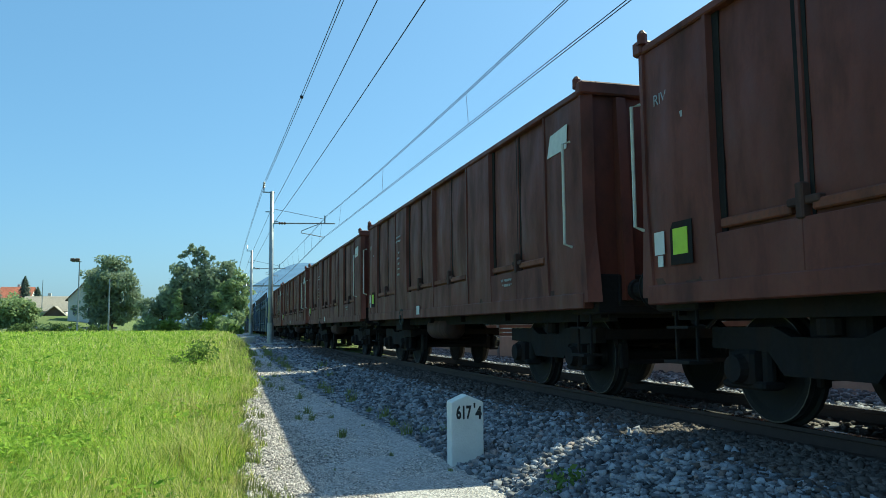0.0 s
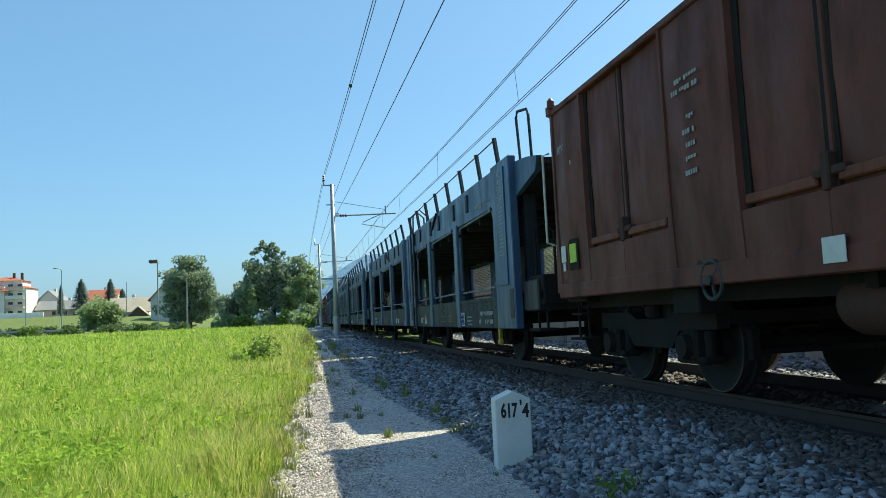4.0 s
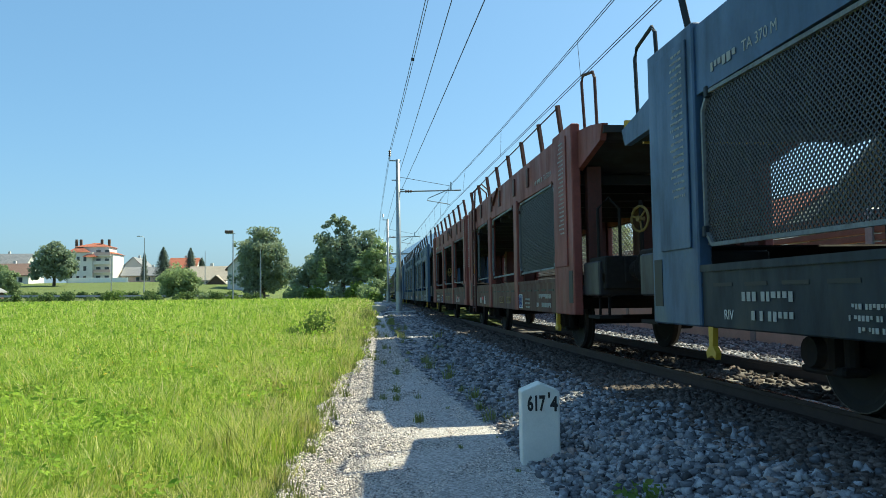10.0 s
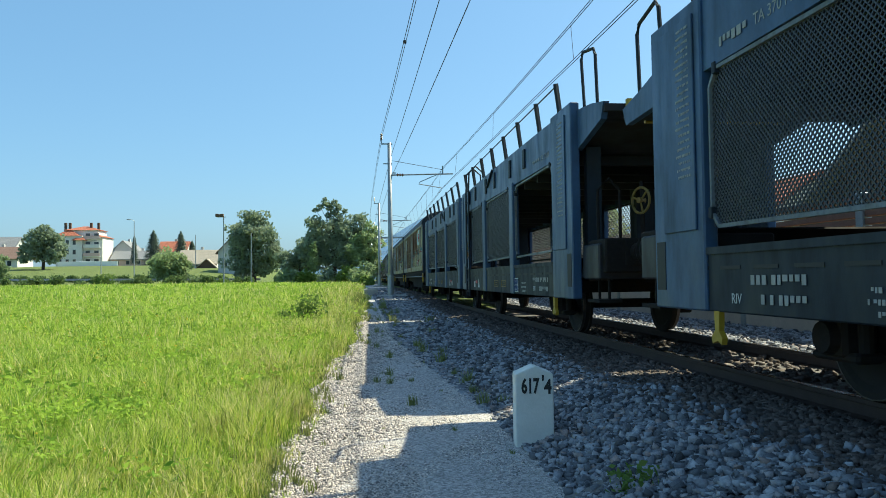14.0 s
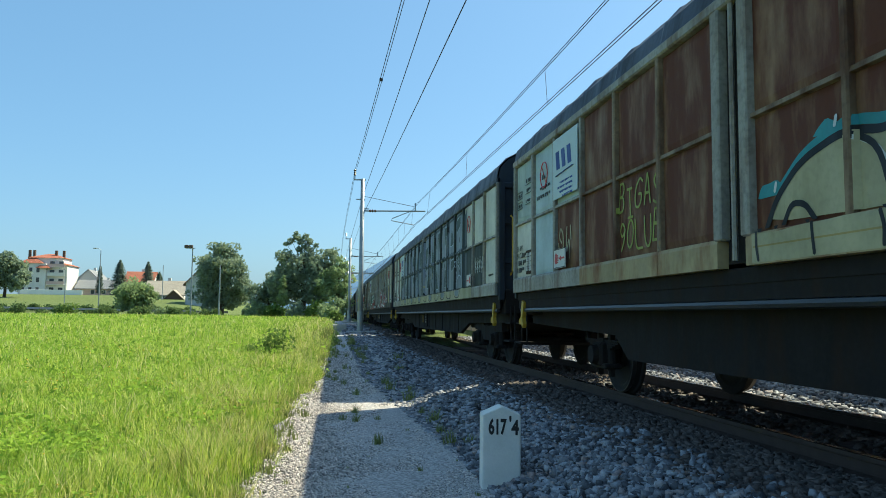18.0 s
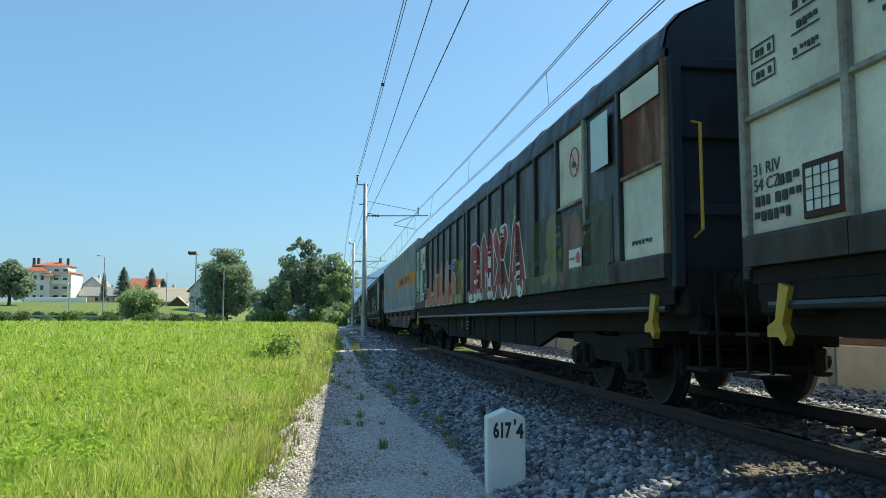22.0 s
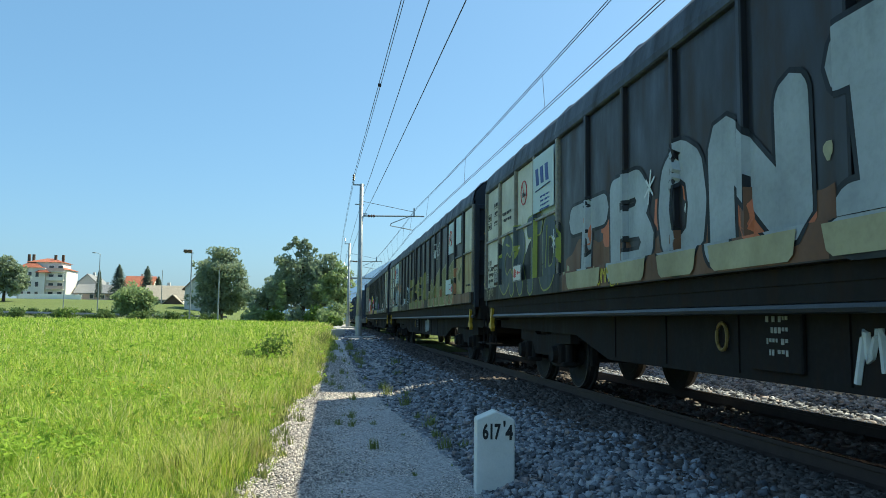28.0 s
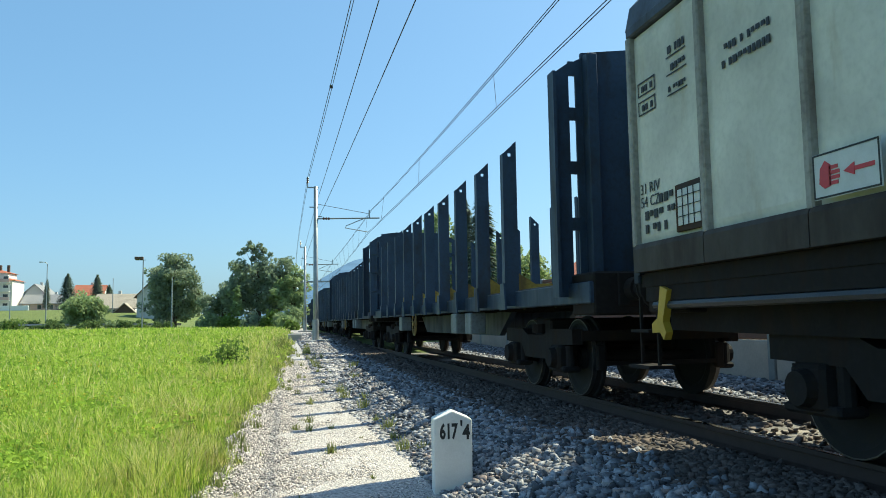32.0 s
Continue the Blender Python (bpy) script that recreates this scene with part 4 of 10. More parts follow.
def car_carrier(mat, dark, label, seed, screens=(), light=0.0):
    w = thing("car_carrier", label, "freight wagon", "car carriers of the train")
    L = 12.92                     # half the length over buffers
    xo = 1.45
    trim = "trim_light"
    for e in (-1, 1):             # the two halves; e = -1 runs first
        Y = lambda a: e * a
        def yb(s, x0, x1, a, b, z0, z1, c=0.0):
            s.box(min(x0, x1), max(x0, x1), *sorted((Y(a), Y(b))), z0, z1, c)
            return s
        for sd in (-1, 1):
            xi = sd * (xo - 0.10)
            xx = sd * xo
            # lower band, in the darker of the wagon's two tones
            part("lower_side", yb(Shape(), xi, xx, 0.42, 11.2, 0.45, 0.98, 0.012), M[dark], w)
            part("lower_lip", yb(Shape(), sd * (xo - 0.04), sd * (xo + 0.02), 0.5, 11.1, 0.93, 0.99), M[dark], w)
            if sd < 0:
                n = 0
                for a in np.arange(1.0, 10.6, 0.55):
                    n += 1
                    part("lashing_slot", yb(Shape(), xx - 0.006, xx, a, a + 0.34, 0.80, 0.83), M["black"], w)
            # columns
            for nm, a, b, z1 in (("inner_column", 0.33, 0.98, 3.08), ("post", 3.80, 4.14, 2.56), ("post", 7.02, 7.36, 2.56), ("outer_column", 10.36, 11.46, 3.17)):
                c = part(nm, yb(Shape(), xi, sd * (xo + 0.03), a, b, 0.45, z1, 0.015), M[mat], w)
                if sd < 0 and nm != "post":
                    mid = (a + b) / 2
                    part("column_plate", yb(Shape(), sd * (xo + 0.03), sd * (xo + 0.05), a + 0.12, b - 0.28, 1.15, z1 - 0.12, 0.006), M[mat], c)
                    part("pocket", yb(Shape(), sd * (xo + 0.03), sd * (xo + 0.036), b - 0.26, b - 0.06, 0.62, 1.08), M["black"], c)
                    s = Shape()
                    bars(s, sd * (xo + 0.05), *(sorted((Y(a + 0.2), Y(b - 0.4)))[0], z1 - 0.22), 22, 0.3, 0.028, 0.035, seed + int(a))
                    part("column_lettering", s, M["stencil"], c)
            # the upper deck's fascia, lower towards the joint
            for a, b, z0a, z0b, z1a, z1b in ((0.35, 3.95, 2.52, 2.52, 3.04, 3.10), (3.95, 7.2, 2.52, 2.51, 3.10, 3.12), (7.2, 11.4, 2.51, 2.50, 3.12, 3.12)):
                z0a, z0b = (z0a, z0b) if sd < 0 else (2.31, 2.31)
                s = Shape().prism([(Y(a), z0a), (Y(b), z0b), (Y(b), z1b), (Y(a), z1a)], "x", *sorted((xi, sd * (xo - 0.0))))
                part("fascia", s, M[mat], w)
            if sd < 0:
                for a in (1.6, 2.6, 4.2, 5.3, 7.0, 8.3):
                    zz = 2.56
                    part("fascia_rib", yb(Shape(), sd * xo, sd * (xo + 0.03), a, a + 0.16, zz + 0.12, zz + 0.46, 0.008), M[dark], w)
                part("fascia_brace", Shape().beam((sd * (xo + 0.012), Y(4.5), 2.8), (sd * (xo + 0.012), Y(5.2), 3.1), 0.03, 0.07, (1, 0, 0)), M[dark], w)
            # openings: light frames, bottom bars and wire screens
            if sd < 0:
                for q, (a, b, z1) in enumerate(((0.98, 3.80, 2.54), (4.14, 7.02, 2.53), (7.36, 10.36, 2.52))):
                    s = Shape()
                    ya, yb2, r0 = a + 0.10, b - 0.08, 0.12
                    if e < 0 and q == 0:
                        ya = a + 0.95                  # the ladder takes the first part of the bay
                    ring = [(ya, z1 - 0.06 - r0), (ya + r0, z1 - 0.06), (yb2 - r0, z1 - 0.04), (yb2, z1 - 0.06 - r0), (yb2, 1.16 + r0), (yb2 - r0, 1.16), (ya + r0, 1.14), (ya, 1.16 + r0)]
                    for p, r in zip(ring, ring[1:] + ring[:1]):
                        s.beam((sd * (xo - 0.02), Y(p[0]), p[1]), (sd * (xo - 0.02), Y(r[0]), r[1]), 0.032, 0.038, (1, 0, 0))
                    f = part("opening_frame", s, M[trim], w)
                    for p in ring[::2]:
                        part("frame_clip", Shape().box(*sorted((sd * (xo - 0.05), sd * (xo + 0.015))), *sorted((Y(p[0]) - 0.03, Y(p[0]) + 0.03)), p[1] - 0.05, p[1] + 0.05, 0.008), M[dark], f)
                    if (e, q) in screens:
                        part("wire_screen", mesh_screen(*sorted((Y(ya), Y(yb2))), 1.16, z1 - 0.06, sd * (xo - 0.03), 0.05), M["screen"], w)
            else:
                for a, b, z1 in ((0.98, 3.80, 2.54), (4.14, 7.02, 2.53), (7.36, 10.36, 2.52)):
                    part("guard_bar", Shape().beam((sd * (xo - 0.05), Y(a), 2.31), (sd * (xo - 0.05), Y(b), 2.31), 0.04, 0.06), M[dark], w)
                    part("guard_bar", Shape().beam((sd * (xo - 0.05), Y(a), 1.3), (sd * (xo - 0.05), Y(b), 1.3), 0.03, 0.05), M[dark], w)
                    part("wire_screen", mesh_screen(*sorted((Y(a + 0.08), Y(b - 0.08))), 1.02, 2.28, sd * (xo - 0.03), 0.10), M["screen"], w)
            # railings of the upper deck
            for k, a in enumerate((0.8, 2.2, 3.6, 5.0, 6.4, 7.8, 9.3, 10.6)):
                z0 = 3.06 + 0.004 * a
                part("rail_post", Shape().beam((sd * 1.38, Y(a), z0), (sd * 1.46, Y(a + 0.05), z0 + 0.52), 0.05, 0.06), M[dark], w)
            part("hand_rope", Shape().tube([(sd * 1.44, Y(0.8), 3.56), (sd * 1.44, Y(10.6), 3.60)], 0.012, 5), M[dark], w)
            if sd < 0:
                zh = 3.0 if e < 0 else 2.78
                part("rail_hoop", Shape().tube([(sd * 1.30, Y(11.58), zh - 0.1), (sd * 1.34, Y(11.58), zh + 0.72), (sd * 1.34, Y(11.66), zh + 0.8), (sd * 1.34, Y(12.12), zh + 0.72), (sd * 1.34, Y(12.2), zh + 0.62), (sd * 1.32, Y(12.2), zh - 0.1)], 0.022, 6), M[dark], w)
        # decks
        ze = 2.80 if e < 0 else 2.54            # the front end's deck lies above the rear end's
        s = Shape().prism([(Y(0.35), 2.50), (Y(11.2), 2.50), (Y(12.0), ze - 0.02), (Y(12.62), ze), (Y(12.62), ze + 0.09), (Y(11.95), ze + 0.07), (Y(11.15), 2.58), (Y(0.35), 2.58)], "x", -1.36, 1.36)
        part("upper_deck", s, M["deck"], w)
        for sd in (-1, 1):
            part("end_fascia", Shape().prism([(Y(11.4), 2.50), (Y(12.5), ze - 0.08), (Y(12.6), ze + 0.12), (Y(12.1), ze + 0.20), (Y(11.4), ze + (0.26 if e < 0 else 0.34))], "x", *sorted((sd * 1.30, sd * 1.38))), M[mat], w)
            part("end_stanchion", yb(Shape(), sd * 1.05, sd * 1.25, 11.3, 11.45, 1.0, 2.55), M[dark], w)
        for a in np.arange(0.9, 11.0, 1.0):
            part("deck_beam", Shape().box(-1.36, 1.36, *sorted((Y(a), Y(a + 0.08))), 2.36, 2.50), M["deck"], w)
        for sd in (-0.55, 0.55):
            part("wheel_track", Shape().prism([(Y(0.4), 0.72), (Y(4.0), 0.60), (Y(8.0), 0.60), (Y(11.9), 1.0), (Y(11.9), 0.96), (Y(8.0), 0.56), (Y(4.0), 0.56), (Y(0.4), 0.68)], "x", sd - 0.32, sd + 0.32), M["deck"], w)
        part("centre_beam", yb(Shape(), -0.18, 0.18, 0.2, 12.3, 0.66, 0.96), M["under"], w)
        for a in (2.2, 4.7, 7.2, 9.6):
            part("cross_beam", yb(Shape(), -1.36, 1.36, a - 0.06, a + 0.06, 0.5, 0.68), M["under"], w)
        # stanchions within, seen against the light
        for a in (3.97, 7.2, 10.5):
            part("inner_stanchion", yb(Shape(), 0.95, 1.30, a - 0.18, a + 0.18, 0.6, 2.6), M[dark], w)
        # the end platform
        part("end_platform", yb(Shape(), -1.3, 1.3, 11.1, 12.33, 0.88, 1.02, 0.01), M["under"], w)
        part("end_box", yb(Shape(), -1.35, -0.2, 11.5, 12.2, 0.72, 1.18, 0.02), M["van_dark"], w)
        part("hazard_board", yb(Shape(), -1.1, 0.6, 12.62, 12.68, ze - 0.02, ze + 0.14), M["yellow"], w, "yellow hazard board on the deck's end")
        z = Shape()
        for k in range(5):
            a = -1.05 + k * 0.33
            z.prism([(a, ze - 0.015), (a + 0.15, ze - 0.015), (a + 0.27, ze + 0.135), (a + 0.12, ze + 0.135)], "y", *sorted((Y(12.68), Y(12.686))))
        part("hazard_stripe", z, M["black"], w)
        shared("hand_wheel", "hand_wheel", lambda: wheel_shape(0.17), M["ring"], w, pose(-0.7, Y(12.0), 1.75, 0, 0, 20), "yellow spoked hand wheel")
        part("wheel_stand", Shape().tube([(-0.68, Y(12.0), 1.0), (-0.68, Y(12.0), 2.0)], 0.03, 6).tube([(-1.25, Y(11.9), 1.0), (-1.25, Y(11.9), 1.9), (-1.1, Y(11.9), 2.05), (-0.95, Y(11.9), 1.9), (-0.95, Y(11.9), 1.0)], 0.022, 6), M["under"], w)
        shared("hook", "hook", hook_shape, M["yellow"], w, pose(-1.42, Y(10.25), 0.5) @ Matrix.Scale(0.8, 4), "yellow painted rope hook")
        part("step", Shape().box(-1.35, -1.05, *sorted((Y(11.7), Y(12.2))), 0.42, 0.46).beam((-1.2, Y(11.75), 0.44), (-1.2, Y(11.75), 0.9), 0.03, 0.03).beam((-1.2, Y(12.15), 0.44), (-1.2, Y(12.15), 0.9), 0.03, 0.03), M["under"], w)
        # small plates
        flag(w, "round_plate", M["white"], -1.456, *sorted((Y(2.30), Y(2.44))), 0.54, 0.68)
        part("triangle_sign", Shape().prism([(Y(2.88), 0.53), (Y(3.08), 0.53), (Y(2.98), 0.74)], "x", -1.457, -1.45), M["white"], w, "white warning triangle")
        flag(w, "red_plate", M["redmark"], -1.456, *sorted((Y(2.54), Y(2.76))), 0.63, 0.70)
        s = Shape()
        bars(s, -1.456, sorted((Y(9.95), Y(8.9)))[0], 0.68, 1, 1.05, 0.085, 0.04, seed + 30 + e)
        bars(s, -1.456, sorted((Y(9.95), Y(8.9)))[0], 0.535, 1, 0.72, 0.085, 0.04, seed + 31 + e)
        bars(s, -1.456, sorted((Y(7.85), Y(8.35)))[0], 0.64, 3, 0.45, 0.04, 0.03, seed + 33 + e)
        bars(s, -1.456, 9.6 if e > 0 else -9.5, 2.62, 1, 0.6, 0.09, 0.05, seed + 40 + e)
        side_text(w, "TA 370 M", 9.5 if e > 0 else -9.6, 2.62, 0.13, M["stencil"], -1.453)
        side_text(w, "RIV", 9.95 if e > 0 else -8.9, 0.53, 0.115, M["white"], -1.453)
        part("lettering", s, M["stencil"], w, "white stencilled markings")
        cp = flag(w, "chequer_plate", M["white"], -1.462, *sorted((Y(7.42), Y(7.72))), 0.49, 0.75, "white plate with blue net pattern")
        net = Shape()
        for q in range(-3, 4):
            for m in (-1, 1):
                net.beam((-1.4695, Y(7.57) + 0.085 * q - m * 0.06, 0.51), (-1.4695, Y(7.57) + 0.085 * q + m * 0.06, 0.73), 0.006, 0.016, (1, 0, 0)) if abs(q) < 2 else None
        part("net_pattern", net, M["spray_navy"], cp)
        for a in (5.15, 6.0):
            q = Shape()
            for z in (0.57, 0.69):
                q.box(-1.457, -1.45, *sorted((Y(a), Y(a + 0.46))), z, z + 0.014)
            for c in (a, a + 0.446):
                q.box(-1.457, -1.45, *sorted((Y(c), Y(c + 0.014))), 0.584, 0.69)
            part("instruction_frame", q, M["ring"], w, "yellow outlined instruction field")
            q = Shape()
            bars(q, -1.456, sorted((Y(a + 0.08), Y(a + 0.38)))[0], 0.645, 2, 0.28, 0.02, 0.02, seed + 60 + e)
            part("instruction_text", q, M["ring"], w)
        # ladder and gusset at the joint
        if e < 0:
            s = Shape()
            for a in (1.30, 1.76):
                s.tube([(-1.50, Y(a), 0.30), (-1.50, Y(a), 3.0), (-1.48, Y(a), 3.5), (-1.30, Y(a), 3.68), (-1.1, Y(a), 3.5), (-1.1, Y(a), 3.1)], 0.024, 6)
            for z in np.arange(0.42, 3.0, 0.29):
                s.tube([(-1.50, Y(1.30), z), (-1.50, Y(1.76), z)], 0.014, 5)
            part("ladder", s, M[dark], w, "steel ladder to the upper deck")
            part("gusset", Shape().prism([(Y(0.98), 0.95), (Y(1.45), 0.95), (Y(1.35), 1.5), (Y(1.09), 2.4), (Y(0.98), 2.4)], "x", -1.45, -1.42), M[mat], w)
            part("warning_sign", Shape().prism([(Y(1.05), 1.52), (Y(1.23), 1.52), (Y(1.14), 1.70)], "x", -1.462, -1.451), M["yellow"], w, "yellow warning triangle")
            part("prohibition_ring", Shape().tube([(-1.456, Y(1.16) + 0.07 * math.cos(t), 1.38 + 0.09 * math.sin(t)) for t in np.linspace(0, 2 * math.pi, 17)[:-1]], 0.013, 5, closed=True), M["orange"], w, "orange ring sign")
        else:
            part("tie_bar", Shape().beam((-1.44, Y(0.98), 1.05), (-1.44, Y(1.7), 1.12), 0.03, 0.05), M[dark], w)
        for a in (2.0, 9.2):
            axle(w, Y(a), SINK)
            for sd in (-1, 1):
                shared("axlebox", "axlebox", axlebox_shape, M["under"], w, pose(sd * 0.98, Y(a), 0.46 + SINK, 0, 0, 0 if sd < 0 else 180))
    # the joint
    part("joint", Shape().box(-0.5, 0.5, -0.4, 0.4, 0.5, 0.8, 0.03), M["under"], w)
    buffers(w, L, 12.2)
    return w


M["spray_navy"] = plain("navy_print", (0.05, 0.08, 0.22), 0.5, 0, 0.1, 6, 0)
M["screen"] = plain("wire_screen", (0.07, 0.075, 0.085), 0.5, 0.4, 0.2, 6, 0)
M["trim_light"] = painted("worn_grey_trim", (0.19, 0.21, 0.23), (0.10, 0.07, 0.055), 0.3, 0.5)
M["deck"] = painted("deck_steel", (0.028, 0.030, 0.033), (0.035, 0.028, 0.024), 0.5, 0.6)
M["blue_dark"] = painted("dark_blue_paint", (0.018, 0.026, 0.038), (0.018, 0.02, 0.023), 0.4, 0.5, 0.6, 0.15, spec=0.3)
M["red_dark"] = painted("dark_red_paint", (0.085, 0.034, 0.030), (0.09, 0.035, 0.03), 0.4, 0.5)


# -------- container wagon
def container_wagon():
    w = thing("container_wagon", "flat container wagon with a brown frame and yellow twist-lock posts", "freight wagon")
    half, L = 9.2, 9.75
    s = Shape()
    for sd in (-1, 1):
        s.prism([(-half, 1.12), (half, 1.12), (half, 0.86), (half - 3.4, 0.82), (half - 4.6, 0.42), (-half + 4.6, 0.42), (-half + 3.4, 0.82), (-half, 0.86)], "x", *sorted((sd * 1.02, sd * 1.12)))
    part("side_beam", s, M["rust_dark"], w)
    s = Shape()
    for y in np.arange(-half + 0.1, half, 1.5):
        s.box(-1.05, 1.05, y - 0.05, y + 0.05, 0.8, 1.1)
    s.box(-0.2, 0.2, -half, half, 0.75, 1.1)
    part("underframe", s, M["under"], w)
    for sd in (-1, 1):
        part("upper_flange", Shape().box(*sorted((sd * 1.0, sd * 1.2)), -half, half, 1.10, 1.14), M["rust_dark"], w)
    for y in (-9.0, -5.5, -2.8, 0.0, 2.8, 5.5, 9.0):
        part("twist_lock", Shape().prism([(y - 0.12, 1.14), (y + 0.12, 1.14), (y + 0.06, 0.95), (y - 0.06, 0.95)], "x", -1.24, -1.06), M["rust_dark"], w)
    for y in (-6.6, 4.4):
        part("post_lever", Shape().beam((-1.16, y - 0.05, 1.08), (-1.16, y, 0.82), 0.04, 0.05, (1, 0, 0)).beam((-1.16, y + 0.05, 1.08), (-1.16, y, 0.82), 0.04, 0.05, (1, 0, 0)), M["ring"], w)
    shared("brake_wheel", "wheel13", lambda: wheel_shape(0.12), M["ring"], w, pose(-1.2, 6.4, 0.75), "yellow spoked brake wheel")
    s = Shape()
    for k, y in enumerate((-5.2, -3.2, 0.8, 2.5, 3.8, 5.0)):
        bars(s, -1.126, y, 0.86, 4 if k % 2 else 2, 0.6, 0.06, 0.04, 70 + k)
    part("lettering", s, M["stencil"], w, "white stencilled markings")
    for y in (-6.9, 6.9):
        bogie(w, y)
    buffers(w, L, half)
    return w


def freight_container(label, band):
    """A 30-foot container with corrugated walls."""
    c = thing("freight_container", label, "container", "containers on the wagon")
    hl, hw, z0, h = 4.56, 1.22, 1.16, 2.62
    for sd in (-1, 1):
        outline, y, k = [], -hl + 0.16, 0
        s = Shape()
        pts = []
        while y < hl - 0.2:
            pts += [(y, 0.0), (y + 0.055, 0.0), (y + 0.085, 0.04), (y + 0.14, 0.04), (y + 0.17, 0.0)]
            y += 0.225
        pts.append((hl - 0.16, 0.0))
        vs, fs = [], []
        for (yy, d) in pts:
            vs += [(sd * (hw - 0.045 + d), yy, z0 + 0.15), (sd * (hw - 0.045 + d), yy, z0 + h - 0.10)]
        for q in range(len(pts) - 1):
            fs.append((2 * q, 2 * q + 2, 2 * q + 3, 2 * q + 1))
        s.add(vs, fs)
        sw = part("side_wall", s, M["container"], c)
        # recessed faces are darker: the corrugation's shading is put into their colour
        sw.data.materials.append(M["container_groove_shade"])
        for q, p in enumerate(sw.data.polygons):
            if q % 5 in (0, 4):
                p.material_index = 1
        part("top_side_rail", Shape().box(*sorted((sd * (hw - 0.07), sd * hw)), -hl, hl, z0 + h - 0.11, z0 + h, 0.008), M["container"], c)
        part("bottom_side_rail", Shape().box(*sorted((sd * (hw - 0.07), sd * hw)), -hl, hl, z0, z0 + 0.16, 0.008), M["container"], c)
        if sd < 0 and band:
            y0, y1 = band
            n = int((y1 - y0) / 0.28)
            b = Shape()
            first = -hl + 0.16
            vs, fs = [], []
            sel = [(yy, d) for yy, d in pts if y0 <= yy <= y1]
            for yy, d in sel:
                zc = z0 + 1.29
                vs += [(-(hw - 0.045 + d) - 0.003, yy, zc - 0.22), (-(hw - 0.045 + d) - 0.003, yy, zc + 0.24)]
            for q in range(len(sel) - 1):
                fs.append((2 * q, 2 * q + 2, 2 * q + 3, 2 * q + 1))
            b.add(vs, fs)
            part("orange_band", b, M["orange"], c, "orange painted band")
            t = Shape()
            yy, k = -1.55, 0
            while yy < 2.6 and y1 - y0 > 3:
                if not 0.35 < yy < 0.9:
                    t.box(-hw - 0.0, -hw + 0.006, yy, yy + 0.15, z0 + 1.18, z0 + 1.43)
                yy += 0.215
                k += 1
            if y1 - y0 > 3:
                part("emblem", Shape().box(-hw - 0.003, -hw + 0.004, 0.56, 0.78, z0 + 1.18, z0 + 1.40), M["redmark"], c, "small red square with a white cross")
                part("cross", Shape().box(-hw - 0.008, -hw - 0.004, 0.60, 0.74, z0 + 1.27, z0 + 1.31).box(-hw - 0.0085, -hw - 0.0035, 0.65, 0.69, z0 + 1.21, z0 + 1.37), M["white"], c)
            if t.v:
                part("band_lettering", t, M["brownmark"], c, "dark bars of lettering")
    for e in (-1, 1):
        for sd in (-1, 1):
            part("corner_post", Shape().box(*sorted((sd * (hw - 0.16), sd * (hw + 0.002))), *sorted((e * (hl - 0.16), e * (hl + 0.002))), z0, z0 + h + 0.003, 0.012), M["container"], c)
            for z in (z0 - 0.006, z0 + h - 0.112):
                part("corner_casting", Shape().box(*sorted((sd * (hw - 0.17), sd * (hw + 0.008))), *sorted((e * (hl - 0.17), e * (hl + 0.008))), z, z + 0.12, 0.01), M["container"], c)
        part("end_wall", Shape().box(-hw + 0.1, hw - 0.1, *sorted((e * (hl - 0.06), e * (hl - 0.03))), z0 + 0.1, z0 + h - 0.05), M["container"], c)
    part("roof", Shape().box(-hw + 0.05, hw - 0.05, -hl + 0.05, hl - 0.05, z0 + h - 0.05, z0 + h - 0.02), M["container"], c)
    part("floor", Shape().box(-hw + 0.05, hw - 0.05, -hl + 0.05, hl - 0.05, z0 + 0.04, z0 + 0.14), M["under"], c)
    for z in (z0 + 0.22, z0 + 0.88):
        flag(c, "height_mark", M["yellow"], -hw - 0.004, -2.75, -2.66, z, z + 0.14, "yellow height mark")
    part("hazard_triangle", Shape().prism([(-3.42, z0 + 0.78), (-3.16, z0 + 0.78), (-3.29, z0 + 1.02)], "x", -hw - 0.006, -hw - 0.001), M["yellow"], c, "yellow warning triangle")
    return c


M["container_groove_shade"] = painted("grey_blue_container_grime", (0.17, 0.175, 0.195), (0.12, 0.10, 0.08), 0.35, 0.5, 0.5)
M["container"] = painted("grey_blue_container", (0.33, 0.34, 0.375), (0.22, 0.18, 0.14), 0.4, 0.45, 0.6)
M["orange"] = painted("orange_band", (0.60, 0.27, 0.06), (0.42, 0.22, 0.09), 0.25, 0.5, 0.4)
M["brownmark"] = plain("brown_marking", (0.10, 0.06, 0.05), 0.6, 0, 0.2, 6, 0)


